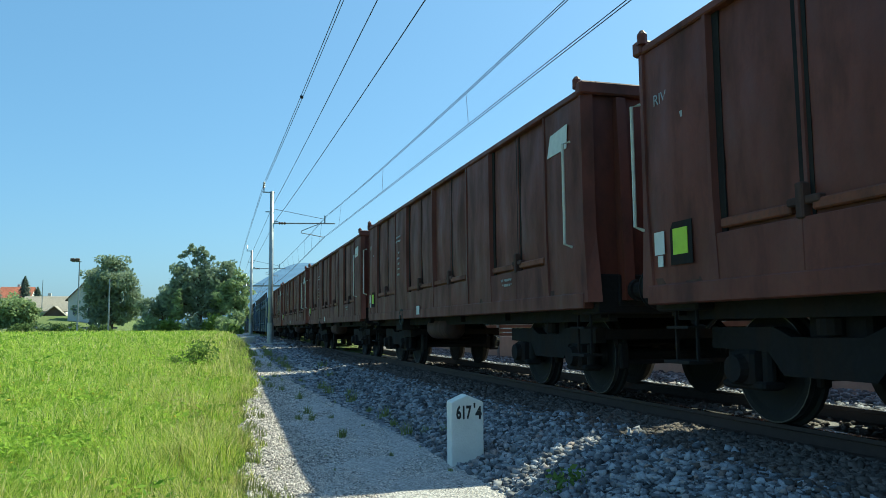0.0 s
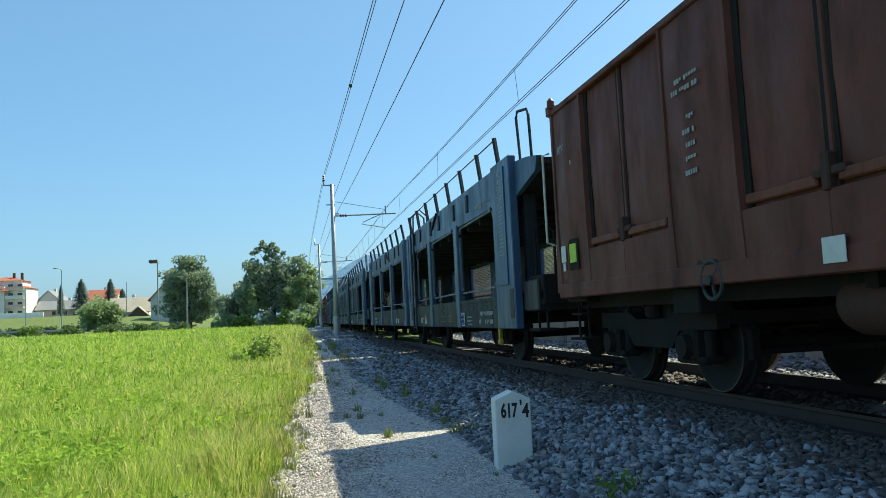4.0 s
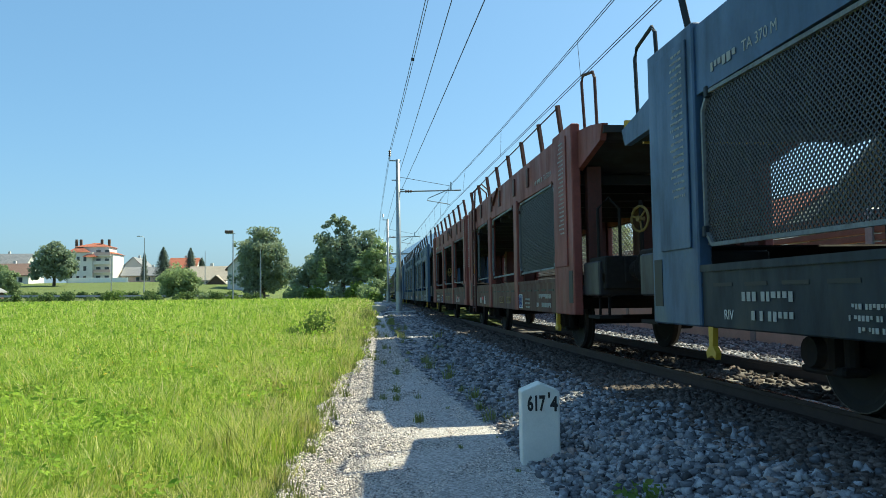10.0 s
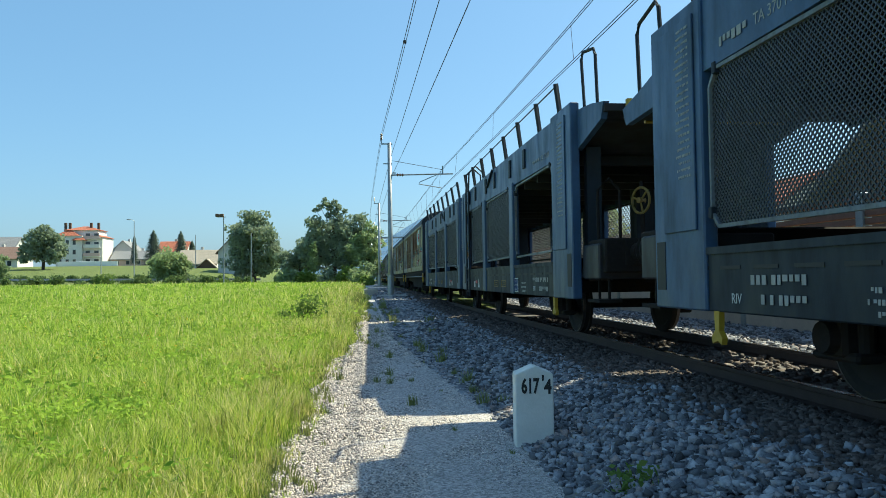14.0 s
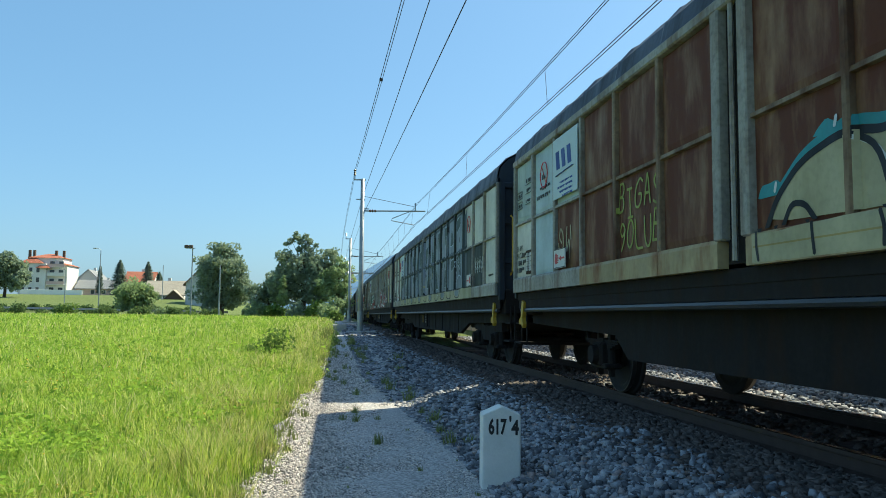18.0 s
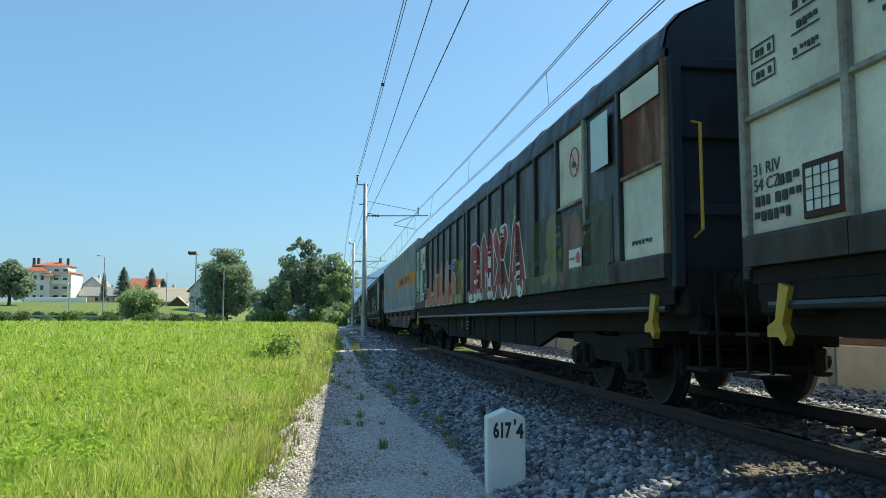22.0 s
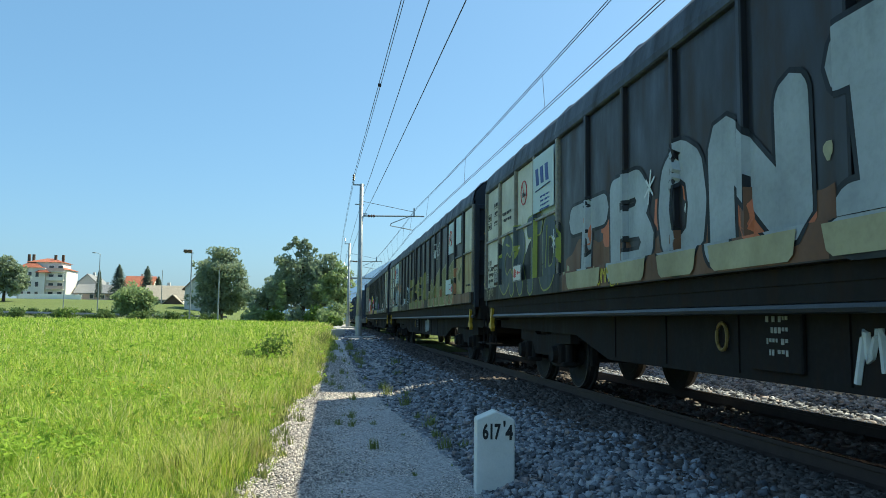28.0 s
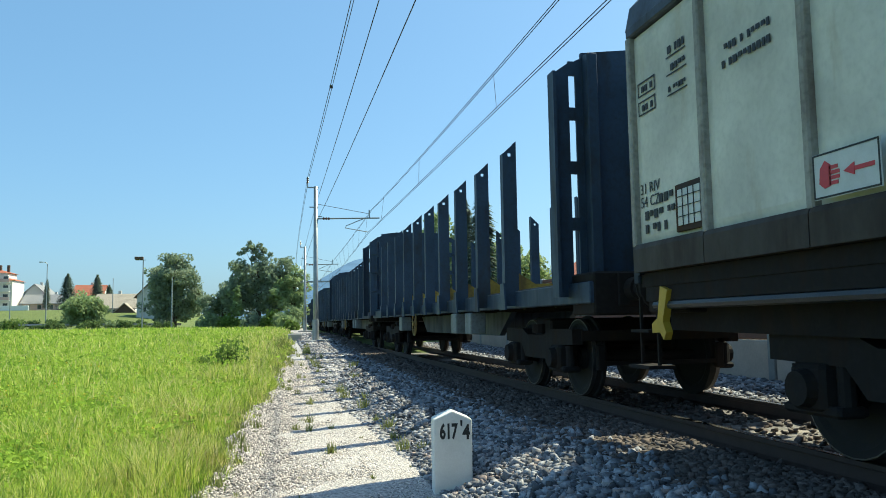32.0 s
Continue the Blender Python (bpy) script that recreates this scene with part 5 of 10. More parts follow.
# -------- stake wagon
def stake_wagon():
    w = thing("stake_wagon", "empty flat timber wagon with tall steel side stakes", "freight wagon", "stake wagons of the train")
    half, L = 9.5, 10.1
    part("deck", Shape().box(-1.3, 1.3, -half, half, 1.08, 1.16, 0.01), M["deck"], w)
    s = Shape()
    for sd in (-1, 1):
        s.box(*sorted((sd * 1.22, sd * 1.34)), -half, half, 0.92, 1.14, 0.01)
        s.prism([(-half + 1, 0.92), (half - 1, 0.92), (half - 5.2, 0.92), (half - 6.0, 0.5), (-half + 6.0, 0.5), (-half + 5.2, 0.92)], "x", *sorted((sd * 0.5, sd * 0.6)))
    part("side_beam", s, M["stake"], w)
    ys = [-6.88 + 1.45 * k for k in range(10)]
    for y in ys:
        for sd in (-1, 1):
            q = Shape()
            for hole in ([(1.47, 0.95), (1.28, 0.95), (1.28, 2.95), (1.47, 2.95)], [(1.47, 2.95), (1.397, 2.95), (1.397, 3.049), (1.47, 2.98)], [(1.353, 2.95), (1.28, 2.95), (1.28, 3.16), (1.353, 3.09)], [(1.397, 2.994), (1.353, 2.994), (1.353, 3.09), (1.397, 3.049)]):
                q.prism([(sd * a, b) for a, b in hole], "y", y - 0.06, y - 0.045)
            q.prism([(sd * 1.47, 0.95), (sd * 1.455, 0.95), (sd * 1.455, 3.0), (sd * 1.47, 2.985)], "y", y - 0.045, y + 0.07)
            q.prism([(sd * 1.295, 0.95), (sd * 1.28, 0.95), (sd * 1.28, 3.16), (sd * 1.295, 3.145)], "y", y - 0.045, y + 0.07)
            k = part("stake", q, M["stake"], w)
            part("stake_foot", Shape().prism([(y - 0.14, 0.90), (y + 0.14, 0.90), (y + 0.08, 1.25), (y - 0.08, 1.25)], "x", *sorted((sd * 1.475, sd * 1.50))), M["stake"], k)
        part("bunk", Shape().prism([(-1.27, 1.16), (1.27, 1.16), (1.27, 1.42), (1.0, 1.25), (-1.0, 1.25), (-1.27, 1.42)], "y", y + 0.10, y + 0.24), M["yellow_worn"], w, "worn yellow cross bunk")
    for e in (-1, 1):
        y = e * 8.9
        # flanged bulkhead: wings with tall rounded holes, middle sheet and ribs
        part("bulkhead", Shape().prism([(-1.12, 1.1), (1.12, 1.1), (1.12, 3.70), (0.6, 3.76), (-0.6, 3.76), (-1.12, 3.70)], "y", y - 0.02, y + 0.02), M["stake"], w)
        for x in (-1.05, -0.35, 0.35, 1.05):
            part("bulkhead_post", Shape().box(x - 0.06, x + 0.06, *sorted((y + e * 0.02, y + e * 0.17)), 1.0, 3.66, 0.01), M["stake"], w)
        for sd in (-1, 1):
            xo, xh0, xh1, xi = 1.47, 1.27, 1.19, 1.12
            s = Shape()
            s.prism([(sd * xo, 1.0), (sd * xh0, 1.0), (sd * xh0, 3.58), (sd * xo, 3.44)], "y", y - 0.016, y + 0.016)
            s.prism([(sd * xh1, 1.0), (sd * xi, 1.0), (sd * xi, 3.64), (sd * xh1, 3.61)], "y", y - 0.016, y + 0.016)
            for z0, z1 in ((1.0, 1.22), (1.72, 1.86), (2.34, 2.48), (2.94, 3.08), (3.44, 3.6)):
                s.prism([(sd * xh0, z0), (sd * xh1, z0), (sd * xh1, z1), (sd * xh0, z1)], "y", y - 0.016, y + 0.016)
            part("end_wing", s, M["stake"], w)
            part("wing_flange", Shape().box(*sorted((sd * 1.47, sd * 1.50)), *sorted((y - e * 0.02, y + e * 0.16)), 1.0, 3.44), M["stake"], w)
            for z in (1.8, 2.42, 3.02):
                part("wing_rib", Shape().box(*sorted((sd * 1.28, sd * 1.47)), *sorted((y - e * 0.016, y - e * 0.07)), z - 0.008, z + 0.008), M["stake"], w)
    s = Shape()
    for y in np.arange(-half + 0.2, half, 1.2):
        s.box(-1.2, 1.2, y - 0.05, y + 0.05, 0.9, 1.08)
    part("underframe", s, M["under"], w)
    shared("brake_wheel", "wheel26", wheel_shape, M["ring"], w, pose(-1.36, 1.0, 0.72), "yellow spoked brake wheel")
    for y in (-4.3, -3.2, 3.2):
        part("equipment_box", Shape().box(-1.36, -1.1, y - 0.2, y + 0.2, 0.55, 0.9, 0.015), M["van_grey"], w)
    for y in (-half + 2.6, half - 2.6):
        bogie(w, y)
    buffers(w, L, half)
    return w


M["stake"] = painted("dark_blue_stake", (0.040, 0.062, 0.10), (0.04, 0.035, 0.03), 0.3, 0.45)
M["yellow_worn"] = painted("worn_yellow", (0.42, 0.30, 0.06), (0.12, 0.08, 0.05), 0.5, 0.6)

M["board_mat"] = painted("pale_blue_panel", (0.46, 0.55, 0.58), (0.3, 0.3, 0.27), 0.15, 0.45, 0.3)
M["pipe"] = plain("worn_dark_pipe", (0.05, 0.052, 0.055), 0.4, 0.5, 0.3, 4)
M["van_trim"] = painted("pale_weathered_trim", (0.33, 0.31, 0.27), (0.14, 0.09, 0.06), 0.45, 0.5)
M["van_grime"] = painted("grimy_pale_panel", (0.25, 0.245, 0.22), (0.05, 0.043, 0.038), 0.62, 0.55, 0.5, 0.2, (0.03, 0.028, 0.026), 0.25, 1.8)
M["end_sheet"] = painted("dark_end_sheet", (0.022, 0.030, 0.045), (0.02, 0.018, 0.018), 0.4, 0.55)
M["rail_rust"] = painted("rust_worn_rail", (0.26, 0.19, 0.12), (0.10, 0.05, 0.03), 0.6, 0.6)
M["frame_rust"] = painted("rusty_frame", (0.05, 0.035, 0.03), (0.08, 0.04, 0.02), 0.5, 0.7)
M["van_pale"] = painted("pale_green_panel", (0.40, 0.46, 0.43), (0.3, 0.3, 0.24), 0.2, 0.5, 0.3, 0.12, stretch=2.0)
M["van_slate"] = painted("slate_cover", (0.05, 0.06, 0.06), (0.03, 0.03, 0.03), 0.3, 0.6)
M["van_soot"] = painted("sooty_panel", (0.075, 0.068, 0.062), (0.022, 0.02, 0.02), 0.7, 0.55, 0.5, 0.2, stretch=1.6)
M["strip_ochre"] = painted("ochre_bottom_sheet", (0.42, 0.33, 0.18), (0.20, 0.085, 0.04), 0.5, 0.55, 0.4, stretch=1.5)
M["strip_brown"] = painted("grimy_brown_bottom_sheet", (0.060, 0.048, 0.040), (0.035, 0.026, 0.022), 0.5, 0.6)
M["van_ochre"] = painted("ochre_stained_panel", (0.44, 0.36, 0.18), (0.26, 0.15, 0.07), 0.4, 0.55, 0.4, stretch=2.0)

# ---------------------------------------------------------------- writing
def text_mesh(body, size, depth=0.004, offset=0.0, mat=None, shear=0.0):
    """Built-in font as a mesh in the x-z plane, facing -y."""
    cu = bpy.data.curves.new("text", "FONT")
    cu.body, cu.size, cu.extrude, cu.offset, cu.shear = body, size, depth, offset, shear
    cu.align_x = "CENTER"
    cu.resolution_u = 3
    ob = new("text", cu)
    me = bpy.data.meshes.new_from_object(ob.evaluated_get(bpy.context.evaluated_depsgraph_get()))
    bpy.data.objects.remove(ob)
    bpy.data.curves.remove(cu)
    me.transform(Matrix.Rotation(math.pi / 2, 4, "X"))
    if mat:
        me.materials.clear()
        me.materials.append(mat)
    return me


def me_width(me):
    xs = [v.co.x for v in me.vertices]
    return max(xs) - min(xs)


# ---------------------------------------------------------------- the kilometre post
def kilometre_post():
    w = thing("kilometre_post", "whitewashed concrete kilometre post with black numerals beside the path", "marker post", at=pose(1.49, 6.62, -0.12, 0, 0, -5))
    s = Shape()
    hw, hd, h, top = 0.162, 0.11, 0.76, 0.83
    s.add([(-hw, -hd, 0), (hw, -hd, 0), (hw, hd, 0), (-hw, hd, 0), (-hw, -hd, h), (hw, -hd, h), (hw, hd, h), (-hw, hd, h), (0, -hd, top), (0, hd, top)],
          [(0, 3, 2, 1), (0, 1, 5, 8, 4), (2, 3, 7, 9, 6), (1, 2, 6, 5), (3, 0, 4, 7), (4, 8, 9, 7), (8, 5, 6, 9)])
    b = part("shaft", s, M["post"], w)
    bv = b.modifiers.new("bevel", "BEVEL")
    bv.width, bv.segments = 0.012, 2
    for body, size, x, z in (("617", 0.172, -0.037, 0.605), ("'", 0.15, 0.072, 0.64), ("4", 0.165, 0.113, 0.60)):
        me = text_mesh(body, size, 0.002, 0.006, M["black"])
        n = new("numeral", me)
        n.parent = w
        n.matrix_basis = Matrix.Translation((x, -hd - 0.002, z)) @ Matrix.Diagonal((0.153 / me_width(me) if body == "617" else 0.72, 1, 1, 1))
    return w


kilometre_post()

# ---------------------------------------------------------------- overhead line


def catenary_mast(y, x, arm=True, z0=None):
    z0 = ground_z(x, y) if z0 is None else z0
    w = thing("catenary_mast", "grey steel overhead line mast with a cantilever arm", "mast", "masts along the line", pose(x, y, 0))
    part("footing", Shape().box(-0.55, 0.75, -0.45, 0.45, z0 - 0.3, z0 + 0.16, 0.02), M["concrete"], w)
    part("pole", Shape().tube([(0, 0, z0 + 0.1), (0, 0, 3.0), (0, 0, 8.0)], 0.135, 12, taper=0.68), M["galv"], w, smooth=True)
    part("sleeve", Shape().tube([(0, 0, z0 + 0.1), (0, 0, z0 + 1.1)], 0.155, 12), M["galv"], w)
    part("top_bracket", Shape().beam((-0.42, 0, 7.95), (0.14, 0, 7.95), 0.06, 0.06).beam((-0.38, 0, 7.95), (-0.38, 0, 8.4), 0.05, 0.05), M["galv"], w)
    part("top_insulator", Shape().lathe([(0, 0.03), (0.05, 0.07), (0.1, 0.03), (0.15, 0.07), (0.2, 0.03), (0.25, 0.07), (0.3, 0.03)], (-0.38, 0, 8.15), "z", 10), M["insul"], w)
    part("side_bracket", Shape().beam((-0.3, 0, 7.0), (0.12, 0, 7.0), 0.05, 0.05), M["galv"], w)
    part("side_bracket", Shape().beam((0.0, 0, 6.55), (0.3, 0, 6.55), 0.05, 0.05), M["galv"], w)
    if arm:
        reach = track_x(y) - x
        a = part("cantilever", Shape().tube([(0.1, 0, 6.45), (reach + 0.25, 0, 6.52)], 0.035, 8), M["galv"], w)
        part("stay", Shape().tube([(0.1, 0, 7.15), (reach - 0.25, 0, 6.72)], 0.012, 6), M["copper"], w)
        part("insulator", Shape().lathe([(0, 0.03), (0.06, 0.08), (0.12, 0.03), (0.18, 0.08), (0.24, 0.03), (0.30, 0.08), (0.36, 0.03)], (0.32, 0, 6.46), "x", 10), M["insul"], a)
        part("messenger_clamp", Shape().box(reach - 0.27, reach - 0.21, -0.04, 0.04, 6.5, 6.9), M["galv"], a)
        part("steady_arm", Shape().tube([(reach - 0.55, 0, 6.45), (reach - 0.75, 0, 6.38), (reach - 1.35, 0, 6.12), (reach - 1.4, 0, 6.02), (reach - 0.3, 0, 5.83)], 0.022, 6), M["galv"], w)
    return w


catenary_mast(37.4, 1.62, True, 0.55)
catenary_mast(67.0, 1.95, True, 0.75)
catenary_mast(96.0, 2.55, True, 0.85)
catenary_mast(-25.0, 1.62, True, 0.0)
for y in (150.0, 205.0):
    catenary_mast(y, track_x(y) - 2.8, True, 0.9)
part_block = part("concrete_block", Shape().box(0.35, 1.05, 39.6, 40.4, 0.5, 0.98, 0.03), M["concrete"])
tagged(part_block, "pale concrete cable block beside the mast", "concrete block")


def catenary():
    """Contact wire, messenger wire and droppers over the track, and the feeders on the masts."""
    w = thing("overhead_line", "dark overhead contact wire with messenger wire and droppers", "overhead line")
    stops = [-62.0, -25.0, 37.4, 67.0, 96.0, 150.0, 205.0, 260.0]
    zig = [-0.26, 0.30, -0.26, 0.2, -0.26, 0.2, -0.26, 0.2]
    con, mes = [], []
    for q, (a, b) in enumerate(zip(stops[:-1], stops[1:])):
        span = b - a
        n = 14
        for k in range(n):
            y = a + span * k / n
            sag = 4 * (k / n) * (1 - k / n)
            con.append((track_x(y) + zig[q] + (zig[q + 1] - zig[q]) * k / n, y, 5.83 - 0.05 * sag))
            mes.append((track_x(y) - 0.11, y, 6.92 - sag * min(0.45, span * span * 0.000115)))
    for d in (-0.03, 0.03):
        part("contact_wire", Shape().tube([(x + d, y, z) for x, y, z in con], 0.008, 5), M["copper"], w)
        part("messenger_wire", Shape().tube([(x + d * 0.8, y, z) for x, y, z in mes], 0.008, 5), M["copper"], w)
    k = 0
    for p, q in zip(con, mes):
        if k % 2 == 1 and p[1] < 150:
            part("dropper", Shape().tube([p, q], 0.005, 4), M["copper"], w)
        k += 1
    return w


catenary()


def feeder(dx, z, drift, twin=False):
    w = thing("feeder_wire", "thin dark feeder wire strung between the masts", "overhead wire", "feeder wires")
    pts = []
    for a, b in zip((-62.0, -25.0, 37.4, 67.0, 96.0), (-25.0, 37.4, 67.0, 96.0, 150.0)):
        for k in range(12):
            y = a + (b - a) * k / 12
            sag = 4 * (k / 12) * (1 - k / 12) * (b - a) ** 2 * 0.00009
            pts.append((track_x(y) - 4.42 + dx + max(0.0, 37.4 - y) * drift, y, z - sag))
    part("wire", Shape().tube(pts, 0.010, 5), M["copper"], w)
    if twin:
        part("wire", Shape().tube([(x + 0.05, y, q - 0.03) for x, y, q in pts], 0.009, 5), M["copper"], w)
        for y in (12.0, 24.0):
            q = min(pts, key=lambda p: abs(p[1] - y))
            part("spacer", Shape().box(q[0] - 0.02, q[0] + 0.07, q[1] - 0.05, q[1] + 0.05, q[2] - 0.05, q[2] + 0.02), M["copper"], w)


feeder(1.24, 8.42, 0.0093, True)
feeder(1.71, 7.4, 0.0)
feeder(1.79, 6.55, 0.0077)

# a signal gantry over the line, far off
g = thing("signal_gantry", "light steel gantry with a white and red board", "gantry", at=pose(track_x(104), 104, 0))
part("beam", Shape().beam((-3.2, 0, 7.0), (4.0, 0, 7.0), 0.18, 0.2), M["galv"], g)
part("upright", Shape().tube([(4.0, 0, 0.5), (4.0, 0, 7.1)], 0.12, 8), M["galv"], g)
part("upright", Shape().tube([(-3.2, 0, 0.5), (-3.2, 0, 7.6)], 0.1, 8), M["galv"], g)
part("board", Shape().box(-2.6, -1.6, -0.06, -0.03, 6.2, 7.2, 0.01), M["white"], g, "white board with a red rim")
part("board_rim", Shape().beam((-2.6, -0.07, 6.2), (-1.6, -0.07, 6.2), 0.02, 0.12).beam((-2.6, -0.07, 7.2), (-1.6, -0.07, 7.2), 0.02, 0.12).beam((-2.6, -0.07, 6.2), (-2.6, -0.07, 7.2), 0.02, 0.12).beam((-1.6, -0.07, 6.2), (-1.6, -0.07, 7.2), 0.02, 0.12), M["redmark"], g)

# ---------------------------------------------------------------- noise barrier behind the line
def noise_barrier():
    w = tagged(new("noise_barrier"), "brown slatted noise barrier on a beige concrete plinth", "noise barrier", kind="structure")
    X = 8.3
    post_shape = lambda: Shape().box(-0.09, 0.09, -0.09, 0.09, 0.1, 2.78, 0.01)
    plinth = lambda: Shape().box(-0.06, 0.06, -1.9, 1.9, 0.1, 1.06, 0.015)
    slat = lambda: Shape().prism([(-0.05, -0.045), (0.03, -0.06), (0.05, 0.03), (-0.05, 0.045)], "y", -1.9, 1.9)
    for k in range(-4, 26):
        y = k * 4.0
        x = X + max(0.0, y - 40.0) ** 2 / 7500.0
        shared("barrier_post", "bpost", post_shape, M["galv"], w, pose(x, y, 0))
        shared("plinth_panel", "plinth", plinth, M["plinth"], w, pose(x, y + 2.0, 0))
        for j in range(13):
            shared("barrier_slat", "bslat", slat, M["slat"], w, pose(x, y + 2.0, 1.13 + j * 0.13))


M["plinth"] = plain("beige_concrete", (0.52, 0.44, 0.37), 0.9, 0, 0.2, 2, 0.3)
M["slat"] = plain("brown_slat", (0.20, 0.10, 0.065), 0.7, 0, 0.3, 3, 0.3)
noise_barrier()


# ---------------------------------------------------------------- houses
def tile_material(name, lo, hi):
    m, nt, b = nodes_of(name)
    v = tex_coord(nt)
    wv = nt.nodes.new("ShaderNodeTexWave")
    wv.wave_type, wv.bands_direction = "BANDS", "Z"
    wv.inputs["Scale"].default_value = 4.0
    nt.links.new(v, wv.inputs["Vector"])
    n = noise_tex(nt, v, 6, 4)
    c = ramp(nt, n, [(0.3, lo), (0.7, hi)])
    nt.links.new(c, b.inputs["Base Color"])
    b.inputs["Roughness"].default_value = 0.85
    bump(nt, b, wv.outputs["Fac"], 0.7, 0.06)
    return m


M["tile_red"] = tile_material("red_roof_tiles", (0.30, 0.09, 0.05), (0.48, 0.17, 0.10))
M["tile_brown"] = tile_material("brown_roof_tiles", (0.16, 0.10, 0.08), (0.28, 0.18, 0.14))
M["tile_grey"] = tile_material("grey_roof_tiles", (0.20, 0.20, 0.21), (0.32, 0.32, 0.33))
M["tile_beige"] = tile_material("weathered_beige_roof", (0.34, 0.29, 0.23), (0.48, 0.42, 0.34))
M["plaster"] = plain("white_plaster", (0.72, 0.70, 0.66), 0.9, 0, 0.08, 1.2, 0.1)
M["whitewash"] = plain("fresh_whitewash", (0.86, 0.86, 0.85), 0.85, 0, 0.05, 1.2, 0.1)
M["plaster_pink"] = plain("pink_plaster", (0.62, 0.45, 0.40), 0.9, 0, 0.08, 1.2, 0.1)
M["plaster_grey"] = plain("grey_plaster", (0.50, 0.50, 0.49), 0.9, 0, 0.1, 1.2, 0.1)
M["timber"] = plain("dark_timber", (0.12, 0.08, 0.055), 0.8, 0, 0.3, 5, 0.4)


def glass_material():
    m, nt, b = nodes_of("window_glass")
    b.inputs["Base Color"].default_value = (0.05, 0.06, 0.07, 1)
    b.inputs["Roughness"].default_value = 0.08
    b.inputs["IOR"].default_value = 1.5
    return m


M["glass"] = glass_material()


def window(parent, x, y, z, w, h, face):
    """face: '-y' for a wall that looks to -y, '-x' or '+x' for the flanks."""
    if face == "-y":
        fr = part("window", Shape().box(x - w / 2 - 0.08, x + w / 2 + 0.08, y - 0.05, y + 0.1, z - 0.08, z + h + 0.08), M["plaster"], parent)
        part("pane", Shape().box(x - w / 2, x + w / 2, y - 0.06, y - 0.052, z, z + h), M["glass"], fr)
    else:
        sg = -1 if face == "-x" else 1
        fr = part("window", Shape().box(*sorted((x - sg * 0.1, x + sg * 0.05)), y - w / 2 - 0.08, y + w / 2 + 0.08, z - 0.08, z + h + 0.08), M["plaster"], parent)
        part("pane", Shape().box(*sorted((x + sg * 0.052, x + sg * 0.06)), y - w / 2, y + w / 2, z, z + h), M["glass"], fr)


def gabled_house(x0, x1, y0, y1, z, wall_h, ridge_h, along, wall, tiles, label, eaves=0.5, wins=2, chimney=True):
    h = thing("house", label, "house", "houses of the village")
    cx, cy = (x0 + x1) / 2, (y0 + y1) / 2
    s = Shape().box(x0, x1, y0, y1, z - 1.0, z + wall_h)
    part("wall", s, M[wall], h)
    t = Shape()
    if along == "x":
        g = [(y0, z + wall_h), (y1, z + wall_h), (cy, z + ridge_h)]
        part("gable", Shape().prism(g, "x", x0, x1), M[wall], h)
        a = (ridge_h - wall_h) / (cy - y0)
        t.prism([(y0 - eaves, z + wall_h - a * eaves), (cy, z + ridge_h + 0.02), (cy, z + ridge_h + 0.22), (y0 - eaves, z + wall_h - a * eaves + 0.2)], "x", x0 - eaves, x1 + eaves)
        t.prism([(cy, z + ridge_h + 0.02), (y1 + eaves, z + wall_h - a * eaves), (y1 + eaves, z + wall_h - a * eaves + 0.2), (cy, z + ridge_h + 0.22)], "x", x0 - eaves, x1 + eaves)
    else:
        g = [(x0, z + wall_h), (x1, z + wall_h), (cx, z + ridge_h)]
        part("gable", Shape().prism(g, "y", y0, y1), M[wall], h)
        a = (ridge_h - wall_h) / (cx - x0)
        t.prism([(x0 - eaves, z + wall_h - a * eaves), (cx, z + ridge_h + 0.02), (cx, z + ridge_h + 0.22), (x0 - eaves, z + wall_h - a * eaves + 0.2)], "y", y0 - eaves, y1 + eaves)
        t.prism([(cx, z + ridge_h + 0.02), (x1 + eaves, z + wall_h - a * eaves), (x1 + eaves, z + wall_h - a * eaves + 0.2), (cx, z + ridge_h + 0.22)], "y", y0 - eaves, y1 + eaves)
    r = part("roof", t, M[tiles], h)
    if chimney:
        part("chimney", Shape().box(cx - 0.35, cx + 0.35, cy + 0.6, cy + 1.3, z + ridge_h - 0.8, z + ridge_h + 1.0, 0.03), M["plaster_grey"], r)
    n = wins
    for k in range(n):
        x = x0 + (x1 - x0) * (k + 0.5) / n
        window(h, x, y0, z + wall_h * 0.35, 1.0, min(1.3, wall_h * 0.45), "-y")
    return h


